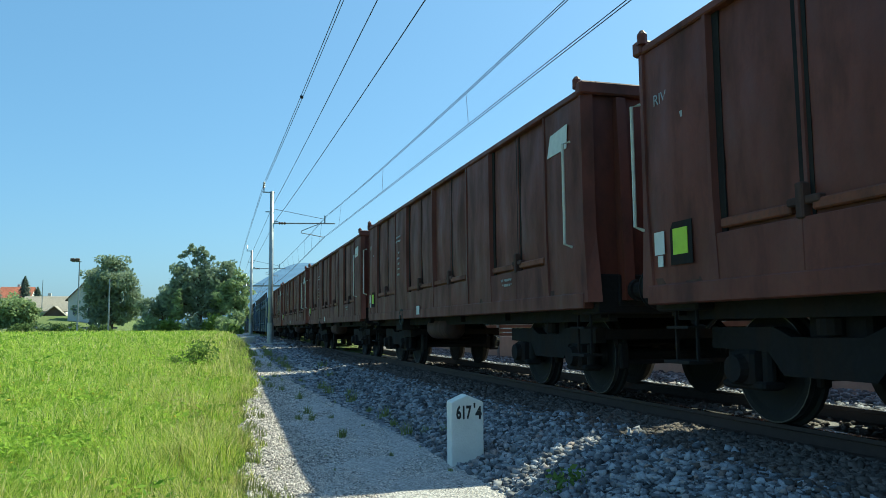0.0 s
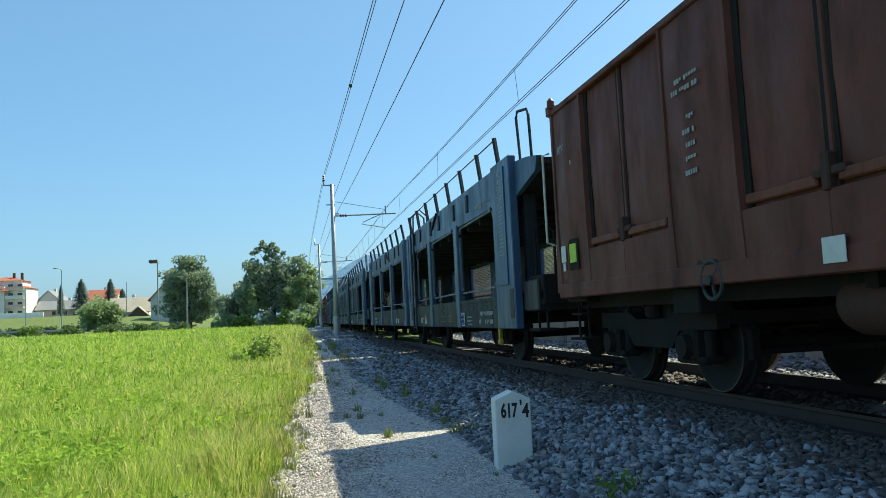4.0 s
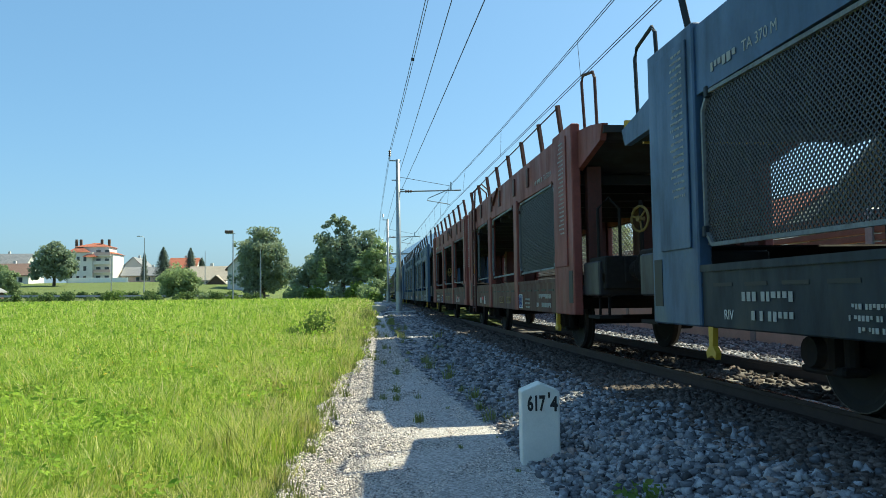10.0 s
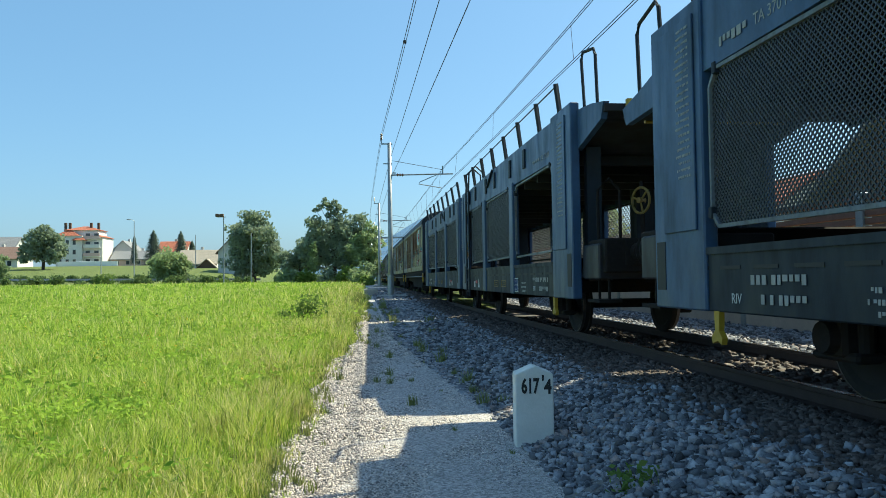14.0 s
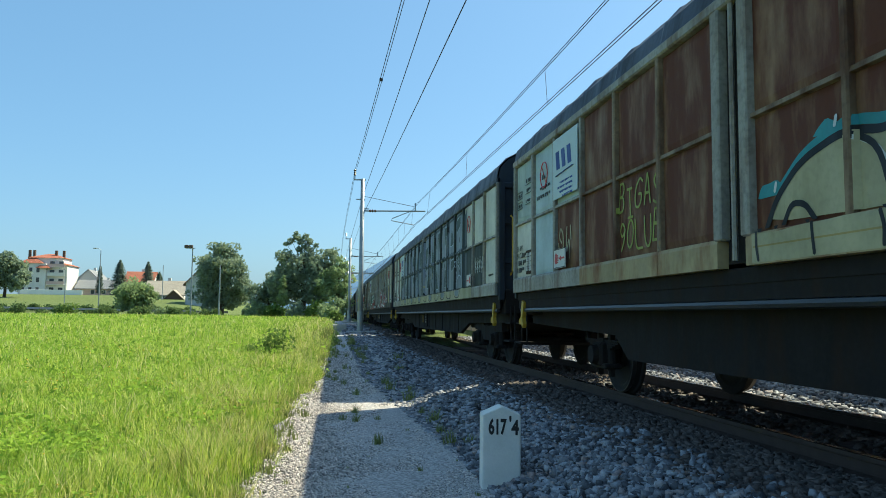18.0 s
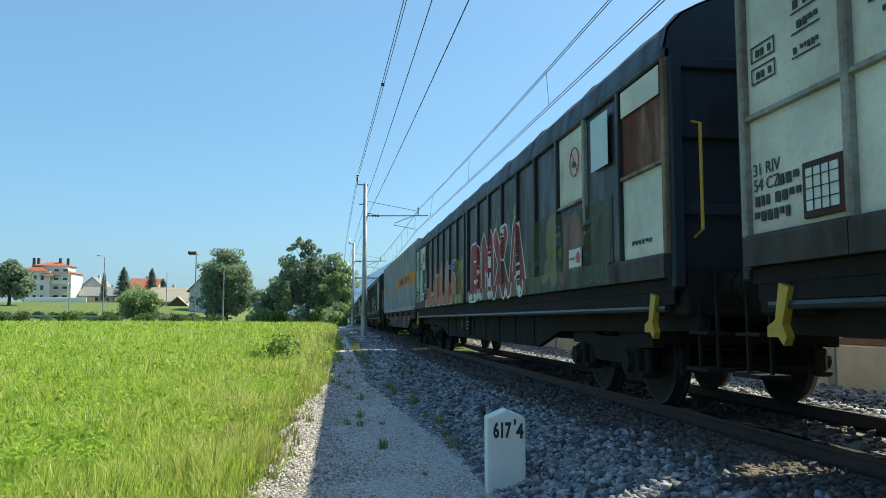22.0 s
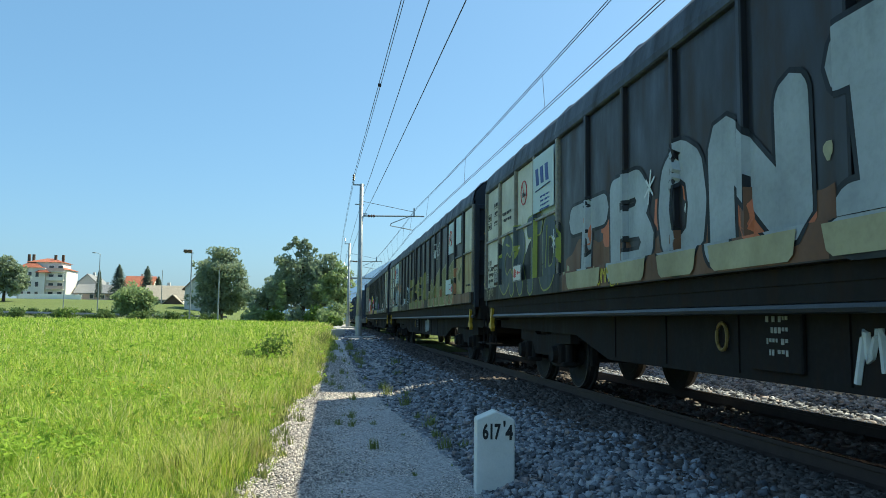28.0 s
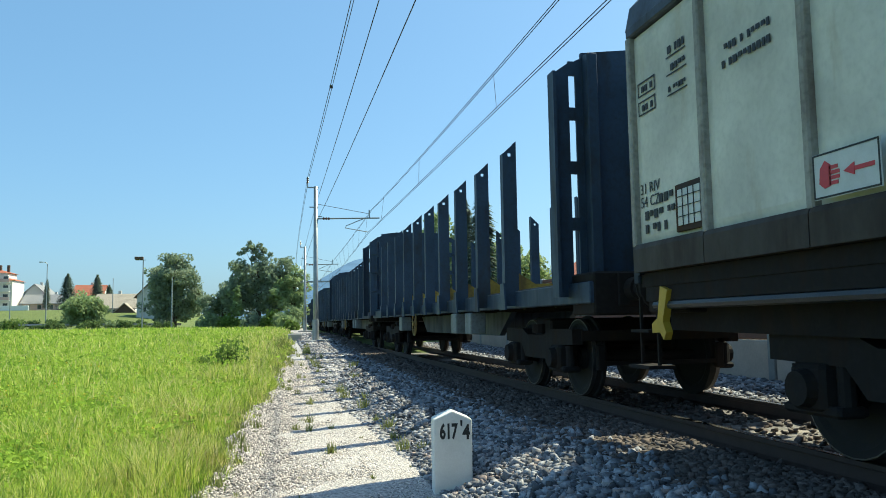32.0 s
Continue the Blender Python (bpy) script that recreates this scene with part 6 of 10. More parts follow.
def apartment_block():
    """Four storeys with balconies and a broken red roof, above the village road."""
    h = thing("apartment_building", "white four-storey apartment building with balconies and red hipped roofs", "apartment building")
    x0, x1, y0, y1, z = -87.0, -78.4, 238.0, 252.0, 6.2
    part("wall", Shape().box(x0, x1, y0, y1, z - 1, z + 9.4), M["plaster"], h)
    part("wing_wall", Shape().box(x1, x1 + 6.4, y0 + 1.6, y1, z - 1, z + 9.0), M["plaster"], h)
    part("attic_wall", Shape().box(x0 + 2.2, x1 + 4.6, y0 + 2.6, y1 - 2, z + 9.0, z + 11.2), M["plaster"], h)

    def hip(name, a, b, c, d, ze, zr, over=0.5):
        a, b, c, d = a - over, b + over, c - over, d + over
        m = min(b - a, d - c) / 2 * 0.96
        s = Shape().add([(a, c, ze), (b, c, ze), (b, d, ze), (a, d, ze), (a + m, c + m, zr), (b - m, c + m, zr), (b - m, d - m, zr), (a + m, d - m, zr)],
                        [(0, 3, 2, 1), (0, 1, 5, 4), (1, 2, 6, 5), (2, 3, 7, 6), (3, 0, 4, 7), (4, 5, 6, 7)])
        return part(name, s, M["tile_red"], h)

    hip("roof", x0, x1 - 1.5, y0, y1, z + 9.4, z + 11.6)
    r = hip("roof", x0 + 2.2, x1 + 4.6, y0 + 2.6, y1 - 2, z + 11.2, z + 12.6, 0.6)
    hip("roof", x1 - 2.6, x1 + 1.0, y0 - 0.6, y0 + 5, z + 8.0, z + 9.6)
    hip("roof", x1 + 1.2, x1 + 6.4, y0 + 1.6, y1, z + 9.0, z + 10.0)
    for k, (x, y) in enumerate(((-85.5, 243.0), (-84.0, 243.0), (-77.0, 243.5), (-74.5, 243.5))):
        part("chimney", Shape().box(x - 0.4, x + 0.4, y - 0.4, y + 0.4, z + 10.5, z + 13.6, 0.03), M["timber"], r)
    for st in range(3):
        for x in (-85.6, -83.2, -80.9):
            window(h, x, y0, z + 0.9 + st * 2.9, 1.0, 1.4, "-y")
    for st in range(4):
        b = part("balcony", Shape().box(x1 + 0.3, x1 + 5.9, y0 + 0.1, y0 + 1.6, z + 0.5 + st * 2.6, z + 0.65 + st * 2.6), M["plaster"], h)
        part("parapet", Shape().box(x1 + 0.3, x1 + 5.9, y0 + 0.1, y0 + 0.22, z + 0.65 + st * 2.6, z + 1.55 + st * 2.6), M["plaster_pink"] if st % 2 else M["plaster"], b)
        for x in (x1 + 1.5, x1 + 4.4):
            window(h, x, y0 + 1.6, z + 0.75 + st * 2.6, 1.5, 1.6, "-y")

    p = Vector((-86.0, 238, 7.2))
    h.matrix_basis = Matrix.Translation(p) @ Matrix.Diagonal((0.84, 0.84, 0.97, 1)) @ Matrix.Translation(-p)


apartment_block()
gabled_house(-76.5, -66.5, 250, 262, 6.3, 3.4, 8.0, "y", "plaster_grey", "tile_grey", "grey village house with a steep grey roof", 0.4, 2)
gabled_house(-73.0, -57.5, 244, 252, 6.0, 2.6, 5.0, "x", "plaster_pink", "tile_grey", "long low pink house under a grey roof", 0.5, 5)
gabled_house(-60.0, -52.0, 246, 256, 6.3, 4.5, 7.6, "x", "plaster", "tile_red", "white house with a red tiled roof behind bushes", 0.5, 2)
gabled_house(-43.0, -34.0, 196, 206, 3.6, 2.4, 5.6, "x", "plaster", "tile_beige", "low white house under a broad weathered roof", 0.6, 3)
gabled_house(-38.2, -33.6, 193.4, 197.0, 3.6, 1.2, 3.2, "y", "timber", "tile_beige", "small timber-gabled annex of the low house", 0.4, 0, False)
gabled_house(-30.2, -24.5, 176, 184, 2.8, 5.2, 8.2, "y", "plaster_grey", "tile_brown", "grey house with a dark roof behind the round tree", 0.5, 2)
gabled_house(-68.5, -59.5, 128, 136, 1.6, 1.4, 3.9, "y", "timber", "tile_grey", "low barn with a grey gabled roof at the road", 0.4, 0, False)
gabled_house(-118.0, -104.0, 250, 262, 6.4, 5.0, 9.5, "x", "plaster_grey", "tile_grey", "grey house on the rise among trees", 0.5, 3)
gabled_house(-100.0, -88.0, 215, 225, 5.2, 3.0, 6.0, "x", "plaster", "tile_brown", "village house with a brown roof", 0.5, 3)
wl = part("garden_wall", Shape().box(-82.0, -66.0, 226, 226.3, 4.0, 7.5, 0.03), M["whitewash"])
tagged(wl, "long white garden wall below the apartment building", "wall")

# houses behind the noise barrier
gabled_house(18.5, 26.5, 36.0, 54.0, 0.4, 3.2, 5.9, "y", "plaster", "tile_red", "white house with a red tiled roof behind the noise barrier", 0.6, 2)
gabled_house(17.0, 27.0, 17.0, 28.6, 0.4, 2.8, 6.1, "x", "timber", "tile_beige", "house with a timber gable and pale weathered roof behind the barrier", 0.6, 2)
gabled_house(19.0, 29.0, -16.0, 0.0, 0.4, 3.0, 5.6, "y", "plaster", "tile_brown", "house with a brown tiled roof beside the line", 0.6, 2)


# ---------------------------------------------------------------- lamps and masts in the village
def street_lamp(x, y, top, kind):
    z = ground_z(x, y)
    w = thing("street_lamp", "slim grey steel street lamp by the village road", "street lamp", "street lamps", pose(x, y, 0))
    part("pole", Shape().tube([(0, 0, z - 0.2), (0, 0, top)], 0.11, 8, taper=0.6), M["galv"], w)
    if kind == "flood":
        part("bracket", Shape().beam((-0.9, 0, top), (0.3, 0, top), 0.08, 0.08), M["galv"], w)
        for k in (-0.75, -0.2):
            part("floodlight", Shape().box(k - 0.28, k + 0.22, -0.3, 0.2, top + 0.04, top + 0.42, 0.04), M["timber"], w)
    elif kind == "arm":
        part("arm", Shape().tube([(0, 0, top), (-0.3, -0.1, top + 0.25), (-0.9, -0.3, top + 0.3)], 0.05, 6), M["galv"], w)
        part("lantern", Shape().box(-1.3, -0.7, -0.45, -0.2, top + 0.2, top + 0.38, 0.04), M["galv"], w)
    return w


street_lamp(-17.4, 105.6, 9.95, "flood")
street_lamp(-42.2, 154.8, 13.2, "arm")
street_lamp(-13.75, 105.0, 7.8, "plain")
street_lamp(-37.8, 190.0, 12.6, "plain")
street_lamp(-53.0, 170.0, 10.0, "arm")
street_lamp(-62.5, 140.0, 10.6, "arm")

# ---------------------------------------------------------------- village road, guard rail
road_pts = [(-140 + 9 * k, 113.5 + 0.06 * k) for k in range(15)]
vs, fs = [], []
for k, (x, y) in enumerate(road_pts):
    vs += [(x, y - 2.3, ground_z(x, y - 2.3) + 0.05), (x, y + 2.3, ground_z(x, y + 2.3) + 0.25)]
fs = [(2 * k, 2 * k + 2, 2 * k + 3, 2 * k + 1) for k in range(len(road_pts) - 1)]
M["asphalt"] = plain("worn_asphalt", (0.16, 0.155, 0.15), 0.9, 0, 0.2, 1.5, 0.3)
tagged(part("road", Shape().add(vs, fs), M["asphalt"]), "worn grey village road along the meadow", "road", kind="structure")
gr = thing("guard_rail", "low grey steel guard rail beside the village road", "guard rail")
part("rail_beam", Shape().beam((-60, 116.6, 2.2), (-14, 116.9, 1.7), 0.06, 0.28), M["galv"], gr)
for k in range(12):
    x = -60 + k * 4.1
    part("rail_post", Shape().box(x - 0.06, x + 0.06, 116.6, 116.75, 0.8, 2.3 - 0.011 * (x + 60)), M["galv"], gr)


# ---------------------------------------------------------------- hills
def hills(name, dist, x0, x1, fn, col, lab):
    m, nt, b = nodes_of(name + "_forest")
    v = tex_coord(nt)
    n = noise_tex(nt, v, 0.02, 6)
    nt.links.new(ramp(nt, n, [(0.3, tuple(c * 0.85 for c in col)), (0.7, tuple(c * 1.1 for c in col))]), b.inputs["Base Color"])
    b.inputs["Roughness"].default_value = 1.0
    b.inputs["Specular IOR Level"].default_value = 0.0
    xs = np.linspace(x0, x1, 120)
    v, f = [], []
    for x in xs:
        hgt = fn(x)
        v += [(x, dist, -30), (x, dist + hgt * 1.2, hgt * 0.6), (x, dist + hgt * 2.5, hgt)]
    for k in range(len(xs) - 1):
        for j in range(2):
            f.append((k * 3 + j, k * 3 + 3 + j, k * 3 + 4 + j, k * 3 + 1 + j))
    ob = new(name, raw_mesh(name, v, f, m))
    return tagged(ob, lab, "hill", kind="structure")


# the blue of the air between is put into the hills' own colour
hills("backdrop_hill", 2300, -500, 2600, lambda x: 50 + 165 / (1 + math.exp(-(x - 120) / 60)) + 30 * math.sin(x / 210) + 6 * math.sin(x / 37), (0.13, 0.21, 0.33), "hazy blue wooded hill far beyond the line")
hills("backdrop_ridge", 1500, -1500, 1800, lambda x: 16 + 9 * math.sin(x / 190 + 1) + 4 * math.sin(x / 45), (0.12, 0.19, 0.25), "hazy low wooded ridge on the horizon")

# ---------------------------------------------------------------- plants
def leaf_material(name, lo, hi, patch_scale=0.5, trans=0.42):
    m, nt, b = nodes_of(name)
    geo = nt.nodes.new("ShaderNodeNewGeometry")
    v = tex_coord(nt)
    n = noise_tex(nt, v, patch_scale, 4)
    c1 = ramp(nt, geo.outputs["Random Per Island"], [(0.0, lo), (1.0, hi)])
    c2 = ramp(nt, n, [(0.3, lo), (0.7, hi)])
    c = mix_col(nt, 0.45, c1, c2)
    nt.links.new(c, b.inputs["Base Color"])
    b.inputs["Roughness"].default_value = 0.8
    b.inputs["Specular IOR Level"].default_value = 0.15
    tr = nt.nodes.new("ShaderNodeBsdfTranslucent")
    nt.links.new(c, tr.inputs["Color"])
    mx = nt.nodes.new("ShaderNodeMixShader")
    mx.inputs[0].default_value = trans
    nt.links.new(b.outputs[0], mx.inputs[1])
    nt.links.new(tr.outputs[0], mx.inputs[2])
    nt.links.new(mx.outputs[0], nt.nodes["Material Output"].inputs["Surface"])
    return m


# distance haze is put into the dark leaves' colour, lighter and greyer
M["leaf_dark"] = leaf_material("dark_leaves", (0.20, 0.25, 0.19), (0.36, 0.42, 0.26))
M["leaf_mid"] = leaf_material("green_leaves", (0.19, 0.25, 0.15), (0.36, 0.44, 0.21))
M["leaf_light"] = leaf_material("light_leaves", (0.23, 0.30, 0.14), (0.42, 0.50, 0.24))
M["leaf_hedge"] = leaf_material("hedge_leaves", (0.08, 0.125, 0.05), (0.19, 0.26, 0.09))
M["leaf_conifer"] = leaf_material("conifer_needles", (0.12, 0.16, 0.14), (0.22, 0.27, 0.20))
M["leaf_weed"] = leaf_material("dry_weed_leaves", (0.13, 0.16, 0.05), (0.34, 0.36, 0.13))
M["leaf_shrub"] = leaf_material("shrub_leaves", (0.10, 0.18, 0.04), (0.26, 0.33, 0.09))


def leaf_cloud(lobes, count, size, rng):
    """Many small leaf clumps, denser towards the outside of each lobe; lobes: x, y, z, rx, ry, rz."""
    lob = np.array(lobes, float)
    wgt = lob[:, 3] * lob[:, 4] * lob[:, 5]
    pick = rng.choice(len(lob), count, p=wgt / wgt.sum())
    d = rng.normal(size=(count, 3))
    d /= np.linalg.norm(d, axis=1, keepdims=True)
    r = rng.uniform(0.35, 1.0, (count, 1)) ** 0.45
    bumpy = 1 + 0.16 * np.sin(d[:, :1] * 7 + pick[:, None]) * np.cos(d[:, 1:2] * 6) + 0.12 * rng.normal(size=(count, 1))
    c = lob[pick, :3] + d * r * bumpy * lob[pick, 3:]
    s = size * rng.uniform(0.55, 1.35, (count, 1))
    a = rng.normal(size=(count, 3))
    a /= np.linalg.norm(a, axis=1, keepdims=True)
    b = np.cross(a, rng.normal(size=(count, 3)))
    b /= np.linalg.norm(b, axis=1, keepdims=True)
    q = np.stack([c - a * s, c + b * s * 0.55 + a * s * 0.1, c + a * s, c - b * s * 0.6 - a * s * 0.15], 1)
    return q.reshape(-1, 3), np.arange(count * 4).reshape(-1, 4)


def clumps(lobes, n, rng, small=0.36):
    """Breaks each large lobe into small ones over its skin, for an uneven outline with gaps."""
    out = []
    for l in lobes:
        k = max(5, int(n * l[3] * l[5] / sum(q[3] * q[5] for q in lobes)))
        for i in range(k):
            d = rng.normal(size=3)
            d /= np.linalg.norm(d)
            q = rng.uniform(0.55, 0.9)
            r = small * rng.uniform(0.65, 1.25)
            out.append((l[0] + d[0] * l[3] * q, l[1] + d[1] * l[4] * q, l[2] + d[2] * l[5] * q, l[3] * r, l[4] * r, min(l[5], l[3]) * r * 0.8))
        out.append((l[0], l[1], l[2], l[3] * 0.6, l[4] * 0.6, l[5] * 0.6))
    return out


def broad_tree(x, y, lobes, count, size, mat, label, seed, trunk=0.35, z=None, tall=1.0):
    """lobes are given in metres from the foot."""
    rng = np.random.RandomState(seed)
    z = ground_z(x, y) if z is None else z
    w = thing("tree", label, "tree", "trees", pose(x, y, z))
    lobes = [(a, b, c * tall, d, e, f * tall) for a, b, c, d, e, f in lobes]
    top = max(l[2] for l in lobes)
    s = Shape().tube([(0, 0, -0.3), (0.1, 0, top * 0.3), (-0.1, 0.1, top * 0.6), (0, 0, top)], trunk, 10, taper=0.25)
    part("trunk", s, M["bark"], w)
    for k, l in enumerate(lobes):
        h0 = top * 0.3 + (l[2] - top * 0.3) * 0.35
        part("limb", Shape().tube([(0, 0, max(0.5, h0)), (l[0] * 0.5, l[1] * 0.5, h0 + (l[2] - h0) * 0.6), (l[0], l[1], l[2])], trunk * 0.35, 6, taper=0.3), M["bark"], w)
    v, f = leaf_cloud(clumps(lobes, 46, rng), int(count * 1.25), size * 0.85, rng)
    v[:, 2] = np.maximum(v[:, 2], 0.02)
    c = new("crown", raw_mesh("crown", v, f, M[mat]))
    c.parent = w
    return w


def conifer(x, y, h, r, seed, z=None):
    rng = np.random.RandomState(seed)
    z = ground_z(x, y) if z is None else z
    w = thing("conifer", "dark green spruce tree in the village", "tree", "conifers", pose(x, y, z))
    part("trunk", Shape().tube([(0, 0, -0.3), (0, 0, h)], 0.2, 8, taper=0.1), M["bark"], w)
    n = 2200
    t = rng.uniform(0.06, 1.0, n) ** 0.8
    lay = np.round(t * 22) / 22
    rad = (1 - lay) ** 0.65 * r * rng.uniform(0.2, 1.05, n) + 0.05
    a = rng.uniform(0, 2 * math.pi, n)
    c = np.stack([rad * np.cos(a), rad * np.sin(a), lay * h - rad * 0.35 + rng.normal(0, 0.12, n)], 1)
    out = np.stack([np.cos(a), np.sin(a), -0.45 + 0 * a], 1)
    side = np.stack([-np.sin(a), np.cos(a), 0 * a], 1)
    s = rng.uniform(0.25, 0.5, (n, 1)) * (0.5 + r / 5)
    q = np.stack([c - out * s, c + side * s * 0.4, c + out * s, c - side * s * 0.4], 1)
    cr = new("crown", raw_mesh("crown", q.reshape(-1, 3), np.arange(n * 4).reshape(-1, 4), M["leaf_conifer"]))
    cr.parent = w
    return w


def bush(x, y, rx, ry, h, count, size, mat, label, seed, z=None, cat="bush"):
    rng = np.random.RandomState(seed)
    z = ground_z(x, y) if z is None else z
    w = thing("bush", label, cat, "bushes", pose(x, y, z))
    lobes = []
    for k in range(6):
        a, q = rng.uniform(0, 6.28), rng.uniform(0, 0.6)
        hh = h * rng.uniform(0.3, 0.62)
        lobes.append((math.cos(a) * q * rx, math.sin(a) * q * ry, hh, rx * 0.55, ry * 0.55, h - hh if h - hh < hh * 1.2 else hh))
    v, f = leaf_cloud(lobes, count, size, rng)
    v[:, 2] = np.maximum(v[:, 2], 0.0)
    st = Shape()
    for k, l in enumerate(lobes):
        st.tube([(l[0] * 0.2, l[1] * 0.2, -0.1), (l[0], l[1], l[2])], 0.03 * max(0.4, h / 3), 5, taper=0.4)
    part("stem", st, M["bark"], w)
    c = new("foliage", raw_mesh("foliage", v, f, M[mat]))
    c.parent = w
    return w


# round tree by the flood light
broad_tree(-14.5, 113, [(0, 0, 6.4, 3.6, 3.0, 3.4), (-1.6, 0, 4.8, 3.0, 2.8, 3.4), (1.8, 0, 4.4, 3.1, 2.8, 3.4), (3.0, 0, 3.2, 2.0, 1.9, 2.2), (-2.6, 0, 3.0, 2.0, 1.9, 2.4), (-1.2, 0, 2.4, 2.6, 2.4, 2.2), (1.2, 0, 2.2, 2.9, 2.4, 2.0), (0.2, 0, 7.6, 2.6, 2.2, 1.6)], 11000, 0.26, "leaf_dark", "dense round dark green broadleaf tree at the meadow's end", 1, 0.4, None, 1.16)
# tall group beside the line
broad_tree(-2.8, 97, [(-0.6, 0, 5.4, 2.7, 2.2, 2.4), (1.6, 0, 5.6, 2.0, 2.0, 2.2), (3.2, 0, 6.4, 1.7, 1.5, 1.5), (-2.4, 0, 5.0, 1.7, 1.8, 2.0), (-3.4, 0, 3.4, 1.5, 1.6, 1.8), (0.2, 0, 3.4, 3.4, 2.4, 2.6), (3.6, 0, 4.2, 1.8, 1.6, 2.4)], 10500, 0.22, "leaf_dark", "tall broadleaf tree with a spreading crown beside the line", 2, 0.4, None, 1.16)
broad_tree(-2.7, 97.6, [(-2.3, 0, 8.5, 0.55, 0.5, 0.42), (-1.7, 0.1, 8.9, 0.6, 0.5, 0.5), (-1.0, 0, 9.2, 0.75, 0.6, 0.6), (-0.5, 0, 8.7, 0.7, 0.6, 0.55), (0.0, 0, 9.3, 0.6, 0.6, 0.6), (0.6, 0, 8.8, 0.7, 0.6, 0.6), (1.3, 0, 8.4, 0.55, 0.5, 0.4), (0.2, 0, 8.1, 0.8, 0.6, 0.6), (-0.7, 0, 7.9, 0.6, 0.6, 0.6), (-2.7, 0, 6.8, 0.5, 0.5, 0.5), (-1.6, 0, 7.0, 0.8, 0.7, 0.5), (0.4, 0, 7.2, 1.1, 0.9, 0.6), (2.8, 0, 7.5, 0.9, 0.8, 0.5)], 2300, 0.17, "leaf_dark", "slender tree with an airy crown of tufts", 13, 0.16, None, 1.085)
broad_tree(1.5, 95, [(0, 0, 4.2, 1.7, 1.7, 2.2), (-1.6, 0, 3.6, 1.8, 1.8, 1.6), (0.6, 0, 2.4, 1.5, 1.5, 1.8), (0.1, 0, 5.8, 1.0, 1.0, 1.0)], 4500, 0.2, "leaf_light", "light green broadleaf tree beside the track", 3, 0.25, None, 1.15)
broad_tree(-7.0, 99, [(0.4, 0, 3.2, 1.8, 1.8, 2.0), (-1.4, 0, 2.2, 1.8, 1.6, 1.7), (1.4, 0, 2.6, 1.8, 1.6, 2.0)], 3800, 0.22, "leaf_dark", "dark green broadleaf tree among bushes", 4, 0.25, None, 1.2)
broad_tree(-5.2, 95, [(0, 0, 2.9, 0.6, 0.6, 1.5), (0.1, 0, 4.4, 0.45, 0.45, 1.0)], 1300, 0.16, "leaf_light", "slim pale green young tree", 5, 0.08)
# the group behind the village road
broad_tree(-25.5, 111, [(0, 0, 3.0, 2.5, 2.3, 2.4), (-1.4, 0, 2.2, 1.7, 1.7, 1.8), (1.4, 0, 2.4, 1.8, 1.7, 2.0)], 4500, 0.24, "leaf_light", "low spreading light green tree at the meadow's edge", 6, 0.16)
broad_tree(-74.0, 195, [(0, 0, 7.0, 5.6, 4.0, 4.6), (-3.5, 0, 5.0, 3.4, 3.4, 4.0), (3.6, 0, 5.2, 3.0, 3.4, 4.2), (1, 0, 9.0, 3.8, 3.0, 2.6)], 7000, 0.42, "leaf_dark", "broad dark green trees before the apartment building", 7, 0.4, None, 0.86)
broad_tree(-87.5, 190, [(0, 0, 5.0, 3.2, 3.0, 4.2), (-2, 0, 3.5, 2.6, 2.6, 3.2), (2, 0, 3.6, 2.6, 2.6, 3.4)], 5000, 0.4, "leaf_mid", "rounded green tree in the village", 8, 0.3)
broad_tree(-98.0, 190, [(0, 0, 5.0, 3.8, 3.0, 4.4), (-3, 0, 3.8, 3.0, 2.6, 3.4), (3, 0, 4.2, 3.0, 2.6, 3.8)], 5000, 0.42, "leaf_dark", "dark broadleaf tree on the rise", 9, 0.3)
broad_tree(-55.0, 128, [(0, 0, 3.2, 1.2, 1.2, 2.6), (0.5, 0, 2.0, 1.0, 1.0, 1.6)], 1500, 0.24, "leaf_mid", "slender green tree by the road", 10, 0.1)
broad_tree(-66.0, 150, [(0, 0, 3.2, 1.8, 1.8, 2.8), (-1.0, 0, 2.0, 1.4, 1.4, 1.8)], 2200, 0.3, "leaf_mid", "small green tree by the road", 12, 0.12)
for k, (x, y, h, r) in enumerate(((-63.2, 232, 8.2, 1.3), (-57.4, 230, 9.6, 3.6), (-49.4, 228, 9.2, 3.0), (-45.7, 225, 6.4, 2.2), (-108, 240, 12, 2.6))):
    conifer(x, y, h, r, 20 + k)
# beyond the track, above the wagons' roofs
broad_tree(12.2, 62, [(0, 0, 6.5, 2.2, 2.2, 3.0), (-1.2, 0, 5.0, 1.6, 1.8, 2.6), (1.5, 0, 5.2, 1.8, 1.8, 2.8), (0, 0, 3.0, 2.0, 2.0, 2.4)], 4500, 0.22, "leaf_mid", "green broadleaf tree behind the noise barrier", 31, 0.25)
broad_tree(12.6, 84, [(0, 0, 6.4, 2.4, 2.2, 2.8), (-1.0, 0, 4.6, 2.0, 1.8, 2.8), (1.2, 0, 4.4, 2.0, 1.8, 2.8)], 4000, 0.24, "leaf_light", "light green tree behind the noise barrier", 32, 0.25)
broad_tree(14.0, 46, [(0, 0, 3.6, 2.0, 2.0, 2.2), (-1.2, 0, 2.6, 1.6, 1.6, 1.8), (1.2, 0, 3.0, 1.6, 1.6, 2.0)], 3500, 0.2, "leaf_light", "sunlit light green tree behind the noise barrier", 33, 0.2)
